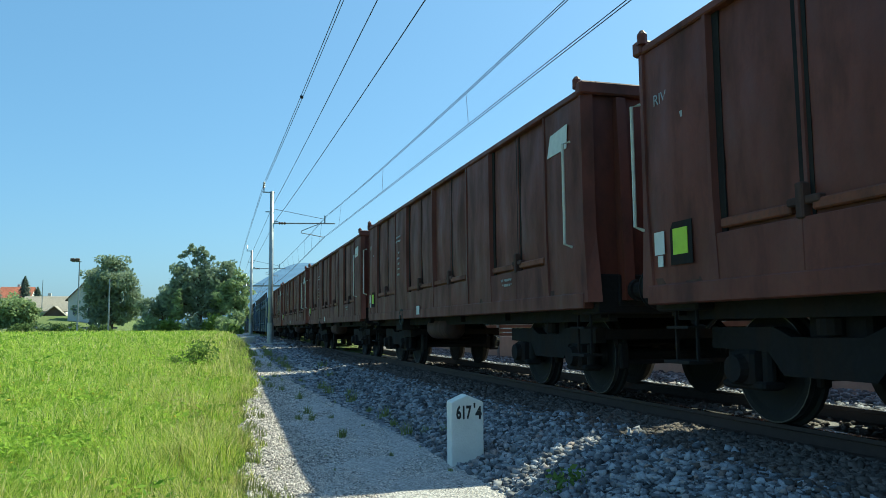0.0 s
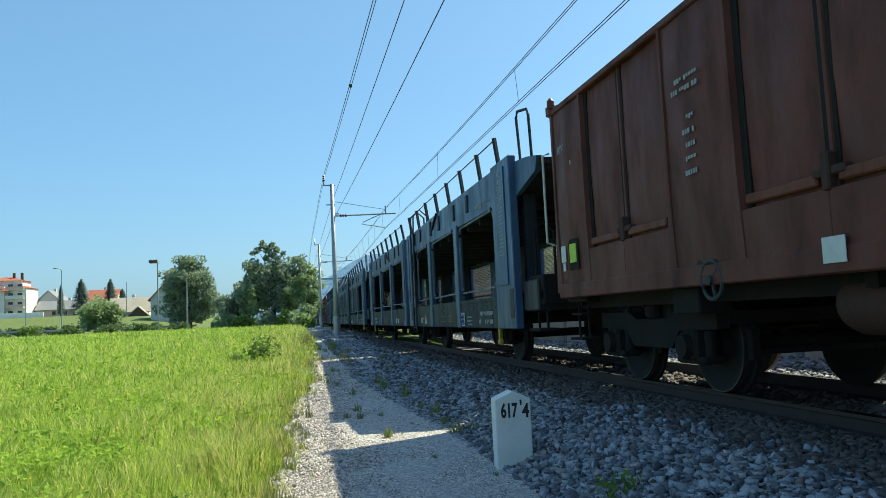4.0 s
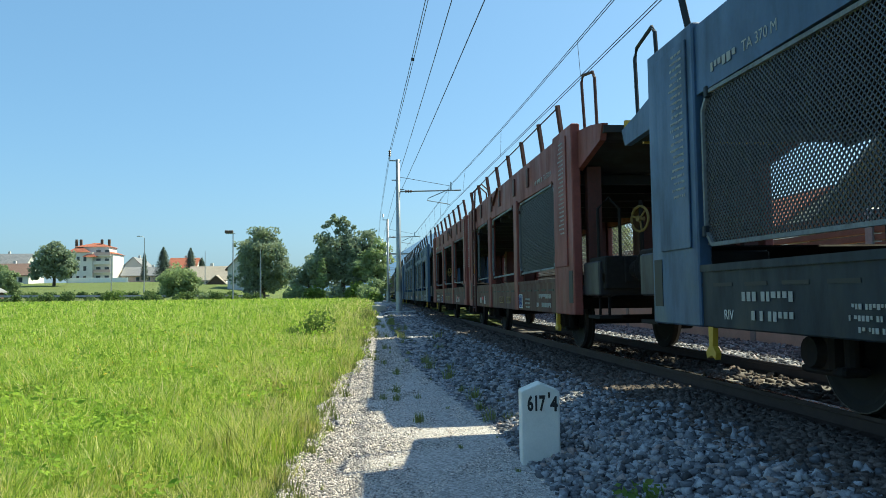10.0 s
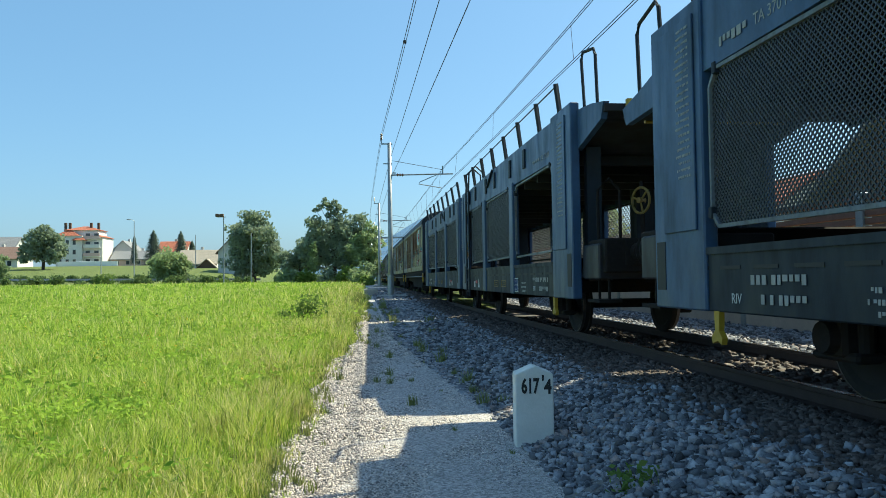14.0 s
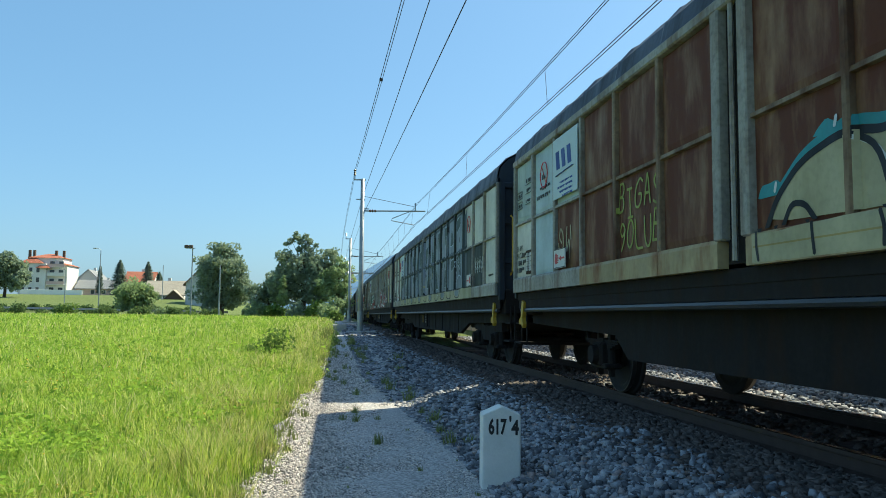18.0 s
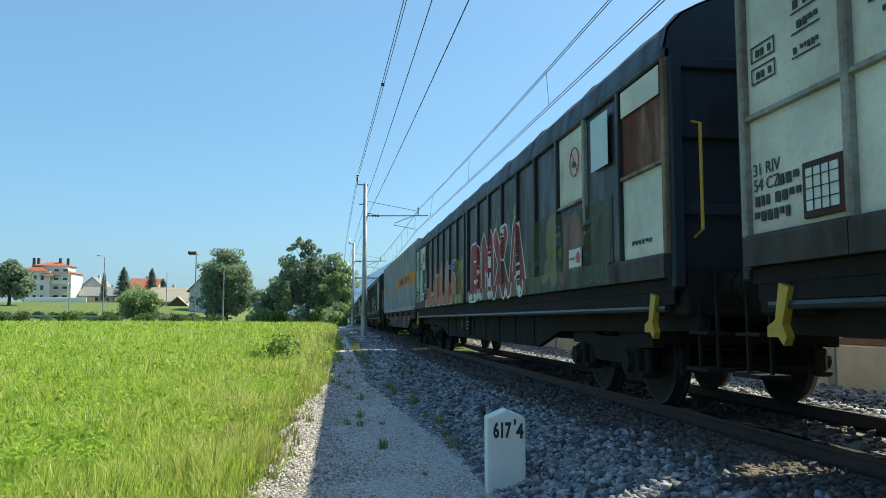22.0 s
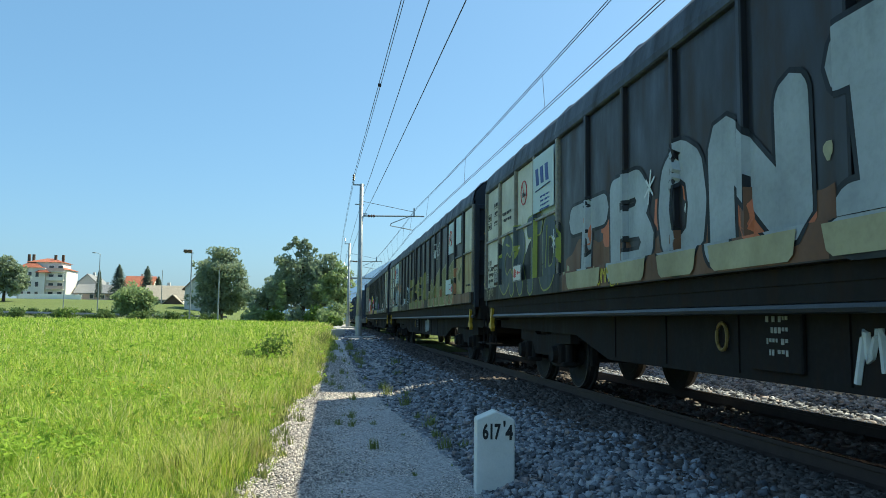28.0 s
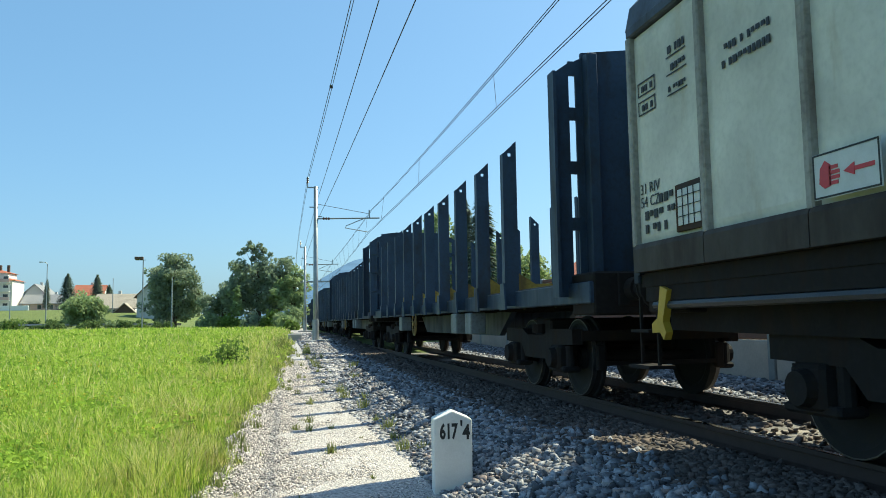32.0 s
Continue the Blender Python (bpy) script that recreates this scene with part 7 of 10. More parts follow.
broad_tree(14.6, 31.5, [(0, 0, 3.0, 1.6, 1.8, 1.8), (0, 1.2, 2.4, 1.4, 1.6, 1.4)], 2600, 0.18, "leaf_light", "yellow-green garden tree behind the noise barrier", 34, 0.15)
broad_tree(15.0, 110, [(0, 0, 6.0, 3.0, 2.6, 3.6), (-2, 0, 4.2, 2.4, 2.2, 3.0), (2, 0, 4.6, 2.6, 2.2, 3.2)], 4500, 0.3, "leaf_mid", "green tree beyond the line", 35, 0.3)
conifer(10.6, 40.5, 8.0, 1.5, 41, 0.3)
conifer(11.2, 47.0, 8.4, 1.6, 42, 0.3)
conifer(17.0, 74.0, 9.5, 2.0, 43, 0.4)
# bushes along the far side of the meadow
rb = random.Random(4)
for k in range(34):
    x = -62 + k * 1.85 + rb.uniform(-0.5, 0.5)
    if -12.5 < x < -8.5 and rb.random() < 0.4:
        continue
    bush(x, 107 + rb.uniform(-1.2, 1.5), rb.uniform(0.8, 1.7), 1.0, rb.uniform(0.8, 1.9), 520, 0.17, rb.choice(("leaf_mid", "leaf_hedge", "leaf_hedge", "leaf_shrub")), "leafy green bush at the far side of the meadow", 200 + k)
for k, (x, y, r, h, mt) in enumerate(((-8.2, 96, 1.6, 2.0, "leaf_mid"), (-6.0, 95, 1.4, 1.8, "leaf_shrub"), (-3.4, 94, 1.6, 2.0, "leaf_dark"), (-1.2, 93, 1.5, 2.3, "leaf_shrub"), (0.4, 90, 1.4, 2.0, "leaf_mid"), (0.5, 84, 1.2, 1.5, "leaf_light"), (1.4, 88, 1.2, 2.6, "leaf_mid"), (1.0, 80, 0.9, 1.0, "leaf_shrub"))):
    bush(x, y, r, r, h, 900, 0.17, mt, "dense green bush at the foot of the trees", 300 + k)
# clipped hedge below the village
for k in range(22):
    bush(-80 + 2.7 * k, 138 + 0.3 * (k % 2), 1.7, 0.7, 1.3, 300, 0.2, "leaf_hedge", "dark green clipped hedge below the village", 700 + k, None, "hedge")
# the lone shrub in the meadow
bush(-1.33, 21.3, 0.54, 0.42, 0.80, 620, 0.046, "leaf_shrub", "low olive green shrub standing in the meadow", 400)
bush(-1.9, 21.6, 0.28, 0.28, 0.38, 280, 0.042, "leaf_shrub", "low olive green shrub standing in the meadow", 401)


# ---------------------------------------------------------------- grass
def grass_material():
    m, nt, b = nodes_of("meadow_grass")
    geo = nt.nodes.new("ShaderNodeNewGeometry")
    v = tex_coord(nt)
    big, mid = noise_tex(nt, v, 0.22, 4), noise_tex(nt, v, 1.1, 4)
    rnd = geo.outputs["Random Per Island"]
    green = ramp(nt, rnd, [(0.0, (0.08, 0.18, 0.02)), (0.4, (0.34, 0.49, 0.045)), (0.8, (0.62, 0.70, 0.11)), (0.93, (0.80, 0.76, 0.26)), (1.0, (0.86, 0.74, 0.42))])
    straw = ramp(nt, rnd, [(0.0, (0.18, 0.17, 0.05)), (0.3, (0.36, 0.42, 0.08)), (0.7, (0.60, 0.56, 0.18)), (1.0, (0.84, 0.70, 0.42))])
    sep = nt.nodes.new("ShaderNodeSeparateXYZ")
    nt.links.new(v, sep.inputs[0])
    edge = nt.nodes.new("ShaderNodeMapRange")
    edge.inputs["From Min"].default_value, edge.inputs["From Max"].default_value = -3.2, -0.6
    nt.links.new(sep.outputs["X"], edge.inputs["Value"])
    mul = nt.nodes.new("ShaderNodeMath")
    mul.operation = "MULTIPLY"
    nt.links.new(edge.outputs[0], mul.inputs[0])
    nt.links.new(ramp(nt, mid, [(0.38, (0, 0, 0)), (0.62, (1, 1, 1))]), mul.inputs[1])
    add = nt.nodes.new("ShaderNodeMath")
    add.operation, add.use_clamp = "ADD", True
    nt.links.new(mul.outputs[0], add.inputs[0])
    nt.links.new(ramp(nt, big, [(0.55, (0, 0, 0)), (0.75, (0.55, 0.55, 0.55))]), add.inputs[1])
    c = mix_col(nt, add.outputs[0], green, straw)
    nt.links.new(c, b.inputs["Base Color"])
    b.inputs["Roughness"].default_value = 0.55
    tr = nt.nodes.new("ShaderNodeBsdfTranslucent")
    nt.links.new(c, tr.inputs["Color"])
    mx = nt.nodes.new("ShaderNodeMixShader")
    mx.inputs[0].default_value = 0.45
    nt.links.new(b.outputs[0], mx.inputs[1])
    nt.links.new(tr.outputs[0], mx.inputs[2])
    nt.links.new(mx.outputs[0], nt.nodes["Material Output"].inputs["Surface"])
    return m


M["grass"] = grass_material()


def blades(x, y, h, w, rng, z=None):
    """Bent grass blades of five corners each, joined."""
    n = len(x)
    z = np_ground(x, y) if z is None else z
    a = rng.uniform(0, 2 * math.pi, n)
    lean = rng.uniform(0.1, 0.75, n) * h
    la = rng.uniform(0, 2 * math.pi, n)
    sx, sy = np.cos(a) * w / 2, np.sin(a) * w / 2
    dx, dy = np.cos(la) * lean, np.sin(la) * lean
    hz = np.sqrt(np.maximum(h * h - lean * lean * 0.7, 0.01 * h * h))
    p = np.stack([
        np.stack([x - sx, y - sy, z - 0.02], 1), np.stack([x + sx, y + sy, z - 0.02], 1),
        np.stack([x - sx * 0.8 + dx * 0.35, y - sy * 0.8 + dy * 0.35, z + hz * 0.6], 1), np.stack([x + sx * 0.8 + dx * 0.35, y + sy * 0.8 + dy * 0.35, z + hz * 0.6], 1),
        np.stack([x + dx, y + dy, z + hz], 1)], 1)
    k = np.arange(n)[:, None] * 5
    f = np.concatenate([k + [0, 1, 3], k + [0, 3, 2], k + [2, 3, 4]], 0)
    return p.reshape(-1, 3), f


def meadow_grass():
    rng = np.random.RandomState(12)
    vs, fs, base = [], [], 0
    zones = ((-9.0, 2.2, 260, 0.2, 0.016), (2.2, 8.5, 2300, 0.19, 0.0065), (8.5, 16, 1150, 0.20, 0.009), (16, 30, 400, 0.22, 0.014), (30, 60, 90, 0.25, 0.028), (60, 107, 26, 0.28, 0.055))
    for y0, y1, dens, h, w in zones:
        wide = max(0.66 * y1 + 1.5, 7.0)
        n = int((y1 - y0) * wide * dens)
        y = rng.uniform(y0, y1, n)
        e = path_edge(y) + np.clip(y - 40, 0, None) ** 2 / 7500.0
        x = e + 0.12 - rng.uniform(0, 1, n) * np.maximum(0.66 * y + 1.5, 7.0 if y1 < 3 else 0)
        patch = np.sin(x * 1.7 + 0.6 * np.sin(y * 1.1)) * np.sin(y * 1.3 + 1.0) + 0.5 * np.sin(x * 4.1 + y * 3.3)
        fine = np.sin(x * 9 + 2 * np.sin(y * 5)) * np.sin(y * 8 + 1.5 * np.sin(x * 6))
        tall = h * np.clip(1 + 0.42 * patch + 0.5 * fine, 0.2, 2.2) * rng.uniform(0.4, 1.45, n)
        near = np.clip((e + 0.12 - x) / 0.4, 0.3, 1)
        keep = rng.uniform(0, 1, n) < np.clip(0.25 + near, 0, 1)
        v, f = blades(x[keep], y[keep], (tall * near)[keep], w * rng.uniform(0.7, 1.4, keep.sum()), rng)
        vs.append(v)
        fs.append(f + base)
        base += len(v)
    ob = new("meadow_grass", raw_mesh("meadow_grass", np.concatenate(vs), np.concatenate(fs), M["grass"]))
    return tagged(ob, "lush bright green meadow grass, straw-coloured beside the path", "grass", kind="stuff")


meadow_grass()


def meadow_herbs():
    """Broad-leaved tufts among the grass."""
    rng = np.random.RandomState(14)
    qs = []
    for y0, y1, n, size, h in ((3.0, 9.0, 300, 0.030, 0.24), (9.0, 20.0, 900, 0.040, 0.27), (20.0, 50.0, 1300, 0.06, 0.32), (50.0, 105.0, 1100, 0.11, 0.38)):
        y = rng.uniform(y0, y1, n)
        x = path_edge(y) - 0.3 - rng.uniform(0, 1, n) ** 0.8 * (0.64 * y + 1.2)
        if y0 < 4:                # a lush clump in the near meadow
            x[:110], y[:110] = rng.normal(-2.6, 0.36, 110), rng.normal(8.2, 0.32, 110)
            x[110:150], y[110:150] = rng.normal(-2.5, 0.3, 40), rng.normal(6.3, 0.2, 40)
        m = 16
        c = np.stack([x, y, np_ground(x, y)], 1)[:, None] + rng.normal(size=(n, m, 3)) * np.array([1, 1, 0]) * h * rng.uniform(0.3, 1.1, (n, 1, 1)) + np.array([0, 0, 1]) * rng.uniform(0.25, 1.0, (n, m, 1)) * h
        c = c.reshape(-1, 3)
        a = rng.normal(size=(n * m, 3)) * np.array([1, 1, 0.5])
        a /= np.linalg.norm(a, axis=1, keepdims=True)
        b = np.cross(a, rng.normal(size=(n * m, 3)))
        b /= np.linalg.norm(b, axis=1, keepdims=True)
        s = size * rng.uniform(0.6, 1.5, (n * m, 1))
        qs.append(np.stack([c - a * s, c + b * s * 0.4, c + a * s, c - b * s * 0.4], 1).reshape(-1, 3))
    v = np.concatenate(qs)
    ob = new("meadow_herbs", raw_mesh("meadow_herbs", v, np.arange(len(v)).reshape(-1, 4), M["leaf_herb"]))
    return tagged(ob, "broad-leaved green herbs among the meadow grass", "herbs", kind="stuff")


M["leaf_herb"] = leaf_material("herb_leaves", (0.13, 0.26, 0.03), (0.50, 0.64, 0.09), 0.8, 0.5)
meadow_herbs()


def meadow_flowers():
    """Small yellow flower heads, scattered in loose patches."""
    rng = np.random.RandomState(31)
    X, Y, S = [], [], []
    for cx, cy, r, n, size in ((-3.2, 13.5, 2.4, 60, 0.017), (-6.4, 15.0, 3.0, 80, 0.02), (-2.2, 9.5, 1.5, 22, 0.014), (-9.5, 21.0, 5.0, 90, 0.026), (-4.0, 21.0, 3.0, 50, 0.024), (-2.6, 6.2, 1.2, 14, 0.012)):
        X.append(cx + rng.normal(0, r * 0.6, n))
        Y.append(cy + rng.normal(0, r * 0.5, n))
        S.append(size * rng.uniform(0.6, 1.3, n))
    x, y, q = map(np.concatenate, (X, Y, S))
    keep = (x < path_edge(y) - 0.5) & (y > 4)
    x, y, q = x[keep], y[keep], q[keep]
    ob = new("meadow_flowers", rubble("meadow_flowers", x, y, np_ground(x, y) + rng.uniform(0.14, 0.30, len(x)), q, rng, M["petal"], (OCT_V, OCT_F), 0.5))
    tagged(ob, "small yellow flowers scattered in the meadow grass", "flowers", kind="stuff")


M["petal"] = plain("yellow_petal", (0.72, 0.50, 0.03), 0.7, 0, 0.2, 9, 0)


def path_weeds():
    """Small weeds and tufts growing out of the gravel."""
    rng = np.random.RandomState(5)
    spots = [(0.6, 8.7, 0.09, 25), (1.45, 13.2, 0.12, 30), (1.7, 9.4, 0.11, 25), (0.2, 15.4, 0.09, 20), (0.7, 10.4, 0.06, 15), (0.9, 7.3, 0.04, 11), (1.25, 6.3, 0.04, 10), (0.9, 27.0, 0.2, 45), (-0.05, 19.5, 0.18, 45), (-0.1, 24.0, 0.28, 60), (0.0, 29.0, 0.3, 70), (1.62, 17.2, 0.13, 30), (1.55, 8.4, 0.10, 30), (-0.3, 6.9, 0.04, 11), (0.05, 33.0, 0.35, 80), (1.9, 20.5, 0.16, 30)]
    spots = [(x, y, h * 1.5, int(n * 1.4)) for x, y, h, n in spots]
    for k in range(26):
        y = 8 + 26 * rng.uniform(0, 1)
        spots.append((1.55 - 0.55 * min(1.0, max(0.0, (y - 7.5) / 9.0)) + rng.normal(0, 0.10), y, rng.uniform(0.09, 0.24), 34))
    for k in range(18):
        y = 9 + 24 * rng.uniform(0, 1)
        spots.append((0.45 + rng.normal(0, 0.16), y, rng.uniform(0.06, 0.17), 24))
    for k in range(60):
        y = rng.uniform(4, 30)
        spots.append((rng.uniform(-0.4, 1.7), y, rng.uniform(0.02, 0.05) * (1 + y / 20), 7))
    for k in range(70):
        y = 2.5 + 30 * rng.uniform(0, 1) ** 1.5
        spots.append((float(path_edge(y)) + rng.uniform(-0.05, 0.3) * rng.uniform(0.2, 1), y, rng.uniform(0.06, 0.17), 16))
    vs, fs, base = [], [], 0
    for x, y, h, n in spots:
        a, q = rng.uniform(0, 6.28, n), rng.uniform(0, 0.5 * h, n)
        v, f = blades(x + np.cos(a) * q, y + np.sin(a) * q, h * rng.uniform(0.5, 1.2, n), np.full(n, 0.008 + 0.02 * h), rng, np.full(n, ground_z(x, y) + 0.02))
        vs.append(v)
        fs.append(f + base)
        base += len(v)
    ob = new("path_weeds", raw_mesh("path_weeds", np.concatenate(vs), np.concatenate(fs), M["leaf_weed"]))
    tagged(ob, "small green weeds growing out of the gravel path", "weeds", kind="stuff")


path_weeds()
bush(1.70, 4.72, 0.17, 0.15, 0.26, 110, 0.03, "leaf_shrub", "small leafy weed beside the kilometre post", 560, 0.06, "weed")
bush(2.02, 5.15, 0.10, 0.10, 0.13, 50, 0.025, "leaf_shrub", "small leafy weed on the ballast shoulder", 561, 0.12, "weed")


# ---------------------------------------------------------------- stones
def stone_material(name, stops):
    m, nt, b = nodes_of(name)
    geo = nt.nodes.new("ShaderNodeNewGeometry")
    oi = nt.nodes.new("ShaderNodeObjectInfo")
    ad = nt.nodes.new("ShaderNodeMath")
    ad.operation = "ADD"
    nt.links.new(geo.outputs["Random Per Island"], ad.inputs[0])
    nt.links.new(oi.outputs["Random"], ad.inputs[1])
    fr = nt.nodes.new("ShaderNodeMath")
    fr.operation = "FRACT"
    nt.links.new(ad.outputs[0], fr.inputs[0])
    c = ramp(nt, fr.outputs[0], stops)
    v = tex_coord(nt)
    n = noise_tex(nt, v, 60, 4)
    c = mix_col(nt, 0.5, c, ramp(nt, n, [(0.3, (0.55, 0.55, 0.55)), (0.7, (1.25, 1.22, 1.2))]), "MULTIPLY")
    nt.links.new(c, b.inputs["Base Color"])
    b.inputs["Roughness"].default_value = 0.9
    bump(nt, b, n, 0.4, 0.004)
    return m


M["stone"] = stone_material("ballast_stone", [(0.0, (0.045, 0.047, 0.055)), (0.4, (0.165, 0.168, 0.19)), (0.85, (0.39, 0.395, 0.43)), (1.0, (0.29, 0.225, 0.205))])
M["stone_dark"] = stone_material("track_stone", [(0.0, (0.05, 0.043, 0.04)), (0.5, (0.10, 0.08, 0.07)), (1.0, (0.16, 0.125, 0.11))])
M["chip"] = stone_material("limestone_chip", [(0.0, (0.13, 0.12, 0.12)), (0.45, (0.44, 0.39, 0.36)), (1.0, (0.85, 0.755, 0.68))])
PHI = (1 + 5 ** 0.5) / 2
ICO_V = np.array([(-1, PHI, 0), (1, PHI, 0), (-1, -PHI, 0), (1, -PHI, 0), (0, -1, PHI), (0, 1, PHI), (0, -1, -PHI), (0, 1, -PHI), (PHI, 0, -1), (PHI, 0, 1), (-PHI, 0, -1), (-PHI, 0, 1)]) / math.hypot(1, PHI)
ICO_F = np.array([(0, 11, 5), (0, 5, 1), (0, 1, 7), (0, 7, 10), (0, 10, 11), (1, 5, 9), (5, 11, 4), (11, 10, 2), (10, 7, 6), (7, 1, 8), (3, 9, 4), (3, 4, 2), (3, 2, 6), (3, 6, 8), (3, 8, 9), (4, 9, 5), (2, 4, 11), (6, 2, 10), (8, 6, 7), (9, 8, 1)])
CUBE_V = np.array([(x, y, z) for x in (-1, 1) for y in (-1, 1) for z in (-1, 1)], float)
CUBE_F = np.array([(0, 1, 3), (0, 3, 2), (4, 6, 7), (4, 7, 5), (0, 4, 5), (0, 5, 1), (2, 3, 7), (2, 7, 6), (0, 2, 6), (0, 6, 4), (1, 5, 7), (1, 7, 3)])
OCT_V = np.array([(1, 0, 0), (-1, 0, 0), (0, 1, 0), (0, -1, 0), (0, 0, 1), (0, 0, -1)], float)
OCT_F = np.array([(0, 2, 4), (2, 1, 4), (1, 3, 4), (3, 0, 4), (2, 0, 5), (1, 2, 5), (3, 1, 5), (0, 3, 5)])


def rubble(name, x, y, z, size, rng, mat, base=(ICO_V, ICO_F), flat=0.75):
    bv, bf = base
    n, k = len(x), len(bv)
    v = bv[None] * (1 + rng.uniform(-0.34, 0.28, (n, k, 1))) + rng.uniform(-0.22, 0.22, (n, k, 3))
    v = v * np.stack([rng.uniform(0.75, 1.35, n), rng.uniform(0.75, 1.35, n), rng.uniform(0.6, 1.1, n) * flat], 1)[:, None]
    a, t = rng.uniform(0, 6.28, n), rng.uniform(-0.7, 0.7, n)
    ca, sa, ct, st = np.cos(a), np.sin(a), np.cos(t), np.sin(t)
    y1 = v[..., 1] * ct[:, None] - v[..., 2] * st[:, None]
    z1 = v[..., 1] * st[:, None] + v[..., 2] * ct[:, None]
    x2 = v[..., 0] * ca[:, None] - y1 * sa[:, None]
    y2 = v[..., 0] * sa[:, None] + y1 * ca[:, None]
    p = np.stack([x2, y2, z1], -1) * size[:, None, None] + np.stack([x, y, z], 1)[:, None]
    f = (bf[None] + (np.arange(n) * k)[:, None, None]).reshape(-1, 3)
    return raw_mesh(name, p.reshape(-1, 3), f, mat)


def bed_z(dx):
    px, pz = zip(*PROFILE)
    return RAIL + np.interp(dx, px, pz)


def ballast_stones():
    rng = np.random.RandomState(21)
    X, Y, S = [], [], []
    for x0, x1, y0, y1, dens, s in ((-3.05, -0.85, -6.0, 2.4, 260, 0.045), (-3.05, -0.85, 2.4, 9.0, 1250, 0.0265), (-3.05, -0.85, 9.0, 17.0, 640, 0.030), (-3.0, -0.85, 17.0, 34.0, 200, 0.038), (-0.65, 0.65, 2.4, 20.0, 90, 0.034), (0.85, 3.7, 3.0, 34.0, 190, 0.036), (-3.0, -0.9, 34.0, 60.0, 36, 0.07)):
        n = int((x1 - x0) * (y1 - y0) * dens)
        X.append(rng.uniform(x0, x1, n))
        Y.append(rng.uniform(y0, y1, n))
        S.append(s * rng.uniform(0.6, 1.35, n))
    dx, y, s = map(np.concatenate, (X, Y, S))
    z = bed_z(dx) + s * 0.25 + rng.uniform(-0.01, 0.02, len(dx))
    z = np.maximum(z, np_ground(dx, y) + 0.02)
    # stones near the rails take a darker, browner colour than the shoulder
    mid = (dx > -1.86 + rng.normal(0, 0.12, len(dx))) & (dx < 1.3)
    for nm, k, mt, lab in (("ballast_stones", ~mid, "stone", "grey crushed stones heaped on the shoulder of the track"), ("track_stones", mid, "stone_dark", "dark brown crushed stones beside and between the rails")):
        ob = new(nm, rubble(nm, toe(dx[k], y[k]) + 4.42, y[k], z[k], s[k] * 0.72, rng, M[mt], (CUBE_V, CUBE_F)))
        tagged(ob, lab, "ballast stones", kind="stuff")
    # those beside the kilometre post, each for itself
    kinds = [rubble("stone", np.zeros(1), np.zeros(1), np.zeros(1), np.full(1, 0.027), rng, M["stone"], (CUBE_V, CUBE_F)) for _ in range(8)]
    rr = random.Random(8)
    for k in range(280):
        dx = -3.0 + 1.5 * rr.random()
        y = 4.2 + 3.0 * rr.random()
        o = new("stone", rr.choice(kinds))
        o.parent = bed
        o.matrix_basis = pose(4.42 + dx, y, float(bed_z(dx)) + 0.03, rr.uniform(0, 360), rr.uniform(0, 360), rr.uniform(0, 360))


def path_chips():
    rng = np.random.RandomState(22)
    X, Y, S = [], [], []
    for y0, y1, dens, s in ((2.6, 7.0, 3800, 0.0085), (7.0, 12.0, 2200, 0.0105), (12.0, 24.0, 700, 0.014)):
        n = int(2.5 * (y1 - y0) * dens)
        y = rng.uniform(y0, y1, n)
        e = path_edge(y)
        u = rng.uniform(0, 1, n)
        X.append(e - 0.02 + (1.75 - 0.7 * np.clip((y - 7.5) / 9.0, 0, 1) - e) * u)
        Y.append(y)
        S.append(s * rng.uniform(0.5, 1.6, n) * np.where(u < 0.25, 1.1, 1.0))
    x, y, s = map(np.concatenate, (X, Y, S))
    ob = new("path_chips", rubble("path_chips", x, y, np_ground(x, y) + 0.024 + s * 0.15, s, rng, M["chip"], (OCT_V, OCT_F)))
    tagged(ob, "loose pale limestone chips strewn over the path", "gravel", kind="stuff")


ballast_stones()
path_chips()
meadow_flowers()

# sleepers under the rails
sl = lambda: Shape().box(-1.25, 1.25, -0.12, 0.12, -0.20, -0.0, 0.03)
track = tagged(new("sleepers"), "weathered concrete sleepers in the ballast", "sleepers", kind="structure")
for k in range(-8, 90):
    y = k * 0.6
    shared("sleeper", "sleeper", sl, M["sleeper"], track, pose(track_x(y), y, RAIL - 0.158))

# ---------------------------------------------------------------- spray paint on the wagons
SPRAY = {"cream": (0.42, 0.38, 0.23), "teal": (0.07, 0.27, 0.30), "wine": (0.25, 0.028, 0.036), "grey": (0.20, 0.235, 0.265), "white": (0.66, 0.68, 0.68), "silver": (0.38, 0.41, 0.44), "orange": (0.55, 0.17, 0.08), "blue": (0.04, 0.08, 0.30), "green": (0.025, 0.085, 0.07), "gold": (0.36, 0.28, 0.10), "olive": (0.05, 0.055, 0.025), "pink": (0.58, 0.12, 0.15), "yellow": (0.62, 0.50, 0.04), "ink": (0.015, 0.017, 0.022), "brown": (0.16, 0.08, 0.045), "lime": (0.30, 0.33, 0.07), "ice": (0.50, 0.58, 0.66), "slate": (0.06, 0.08, 0.095), "smoke": (0.060, 0.060, 0.058), "moss": (0.15, 0.155, 0.05), "violet": (0.11, 0.08, 0.24), "steelblue": (0.22, 0.255, 0.30), "lilac": (0.25, 0.27, 0.33), "pine": (0.03, 0.058, 0.055), "orange_clay": (0.34, 0.16, 0.085), "khaki": (0.21, 0.20, 0.065), "terracotta": (0.45, 0.15, 0.085)}
for k, c in SPRAY.items():
    M["spray_" + k] = painted("spray_" + k, c, tuple(q * 0.75 for q in c), 0.2, 0.45, 0.35, 0.1)

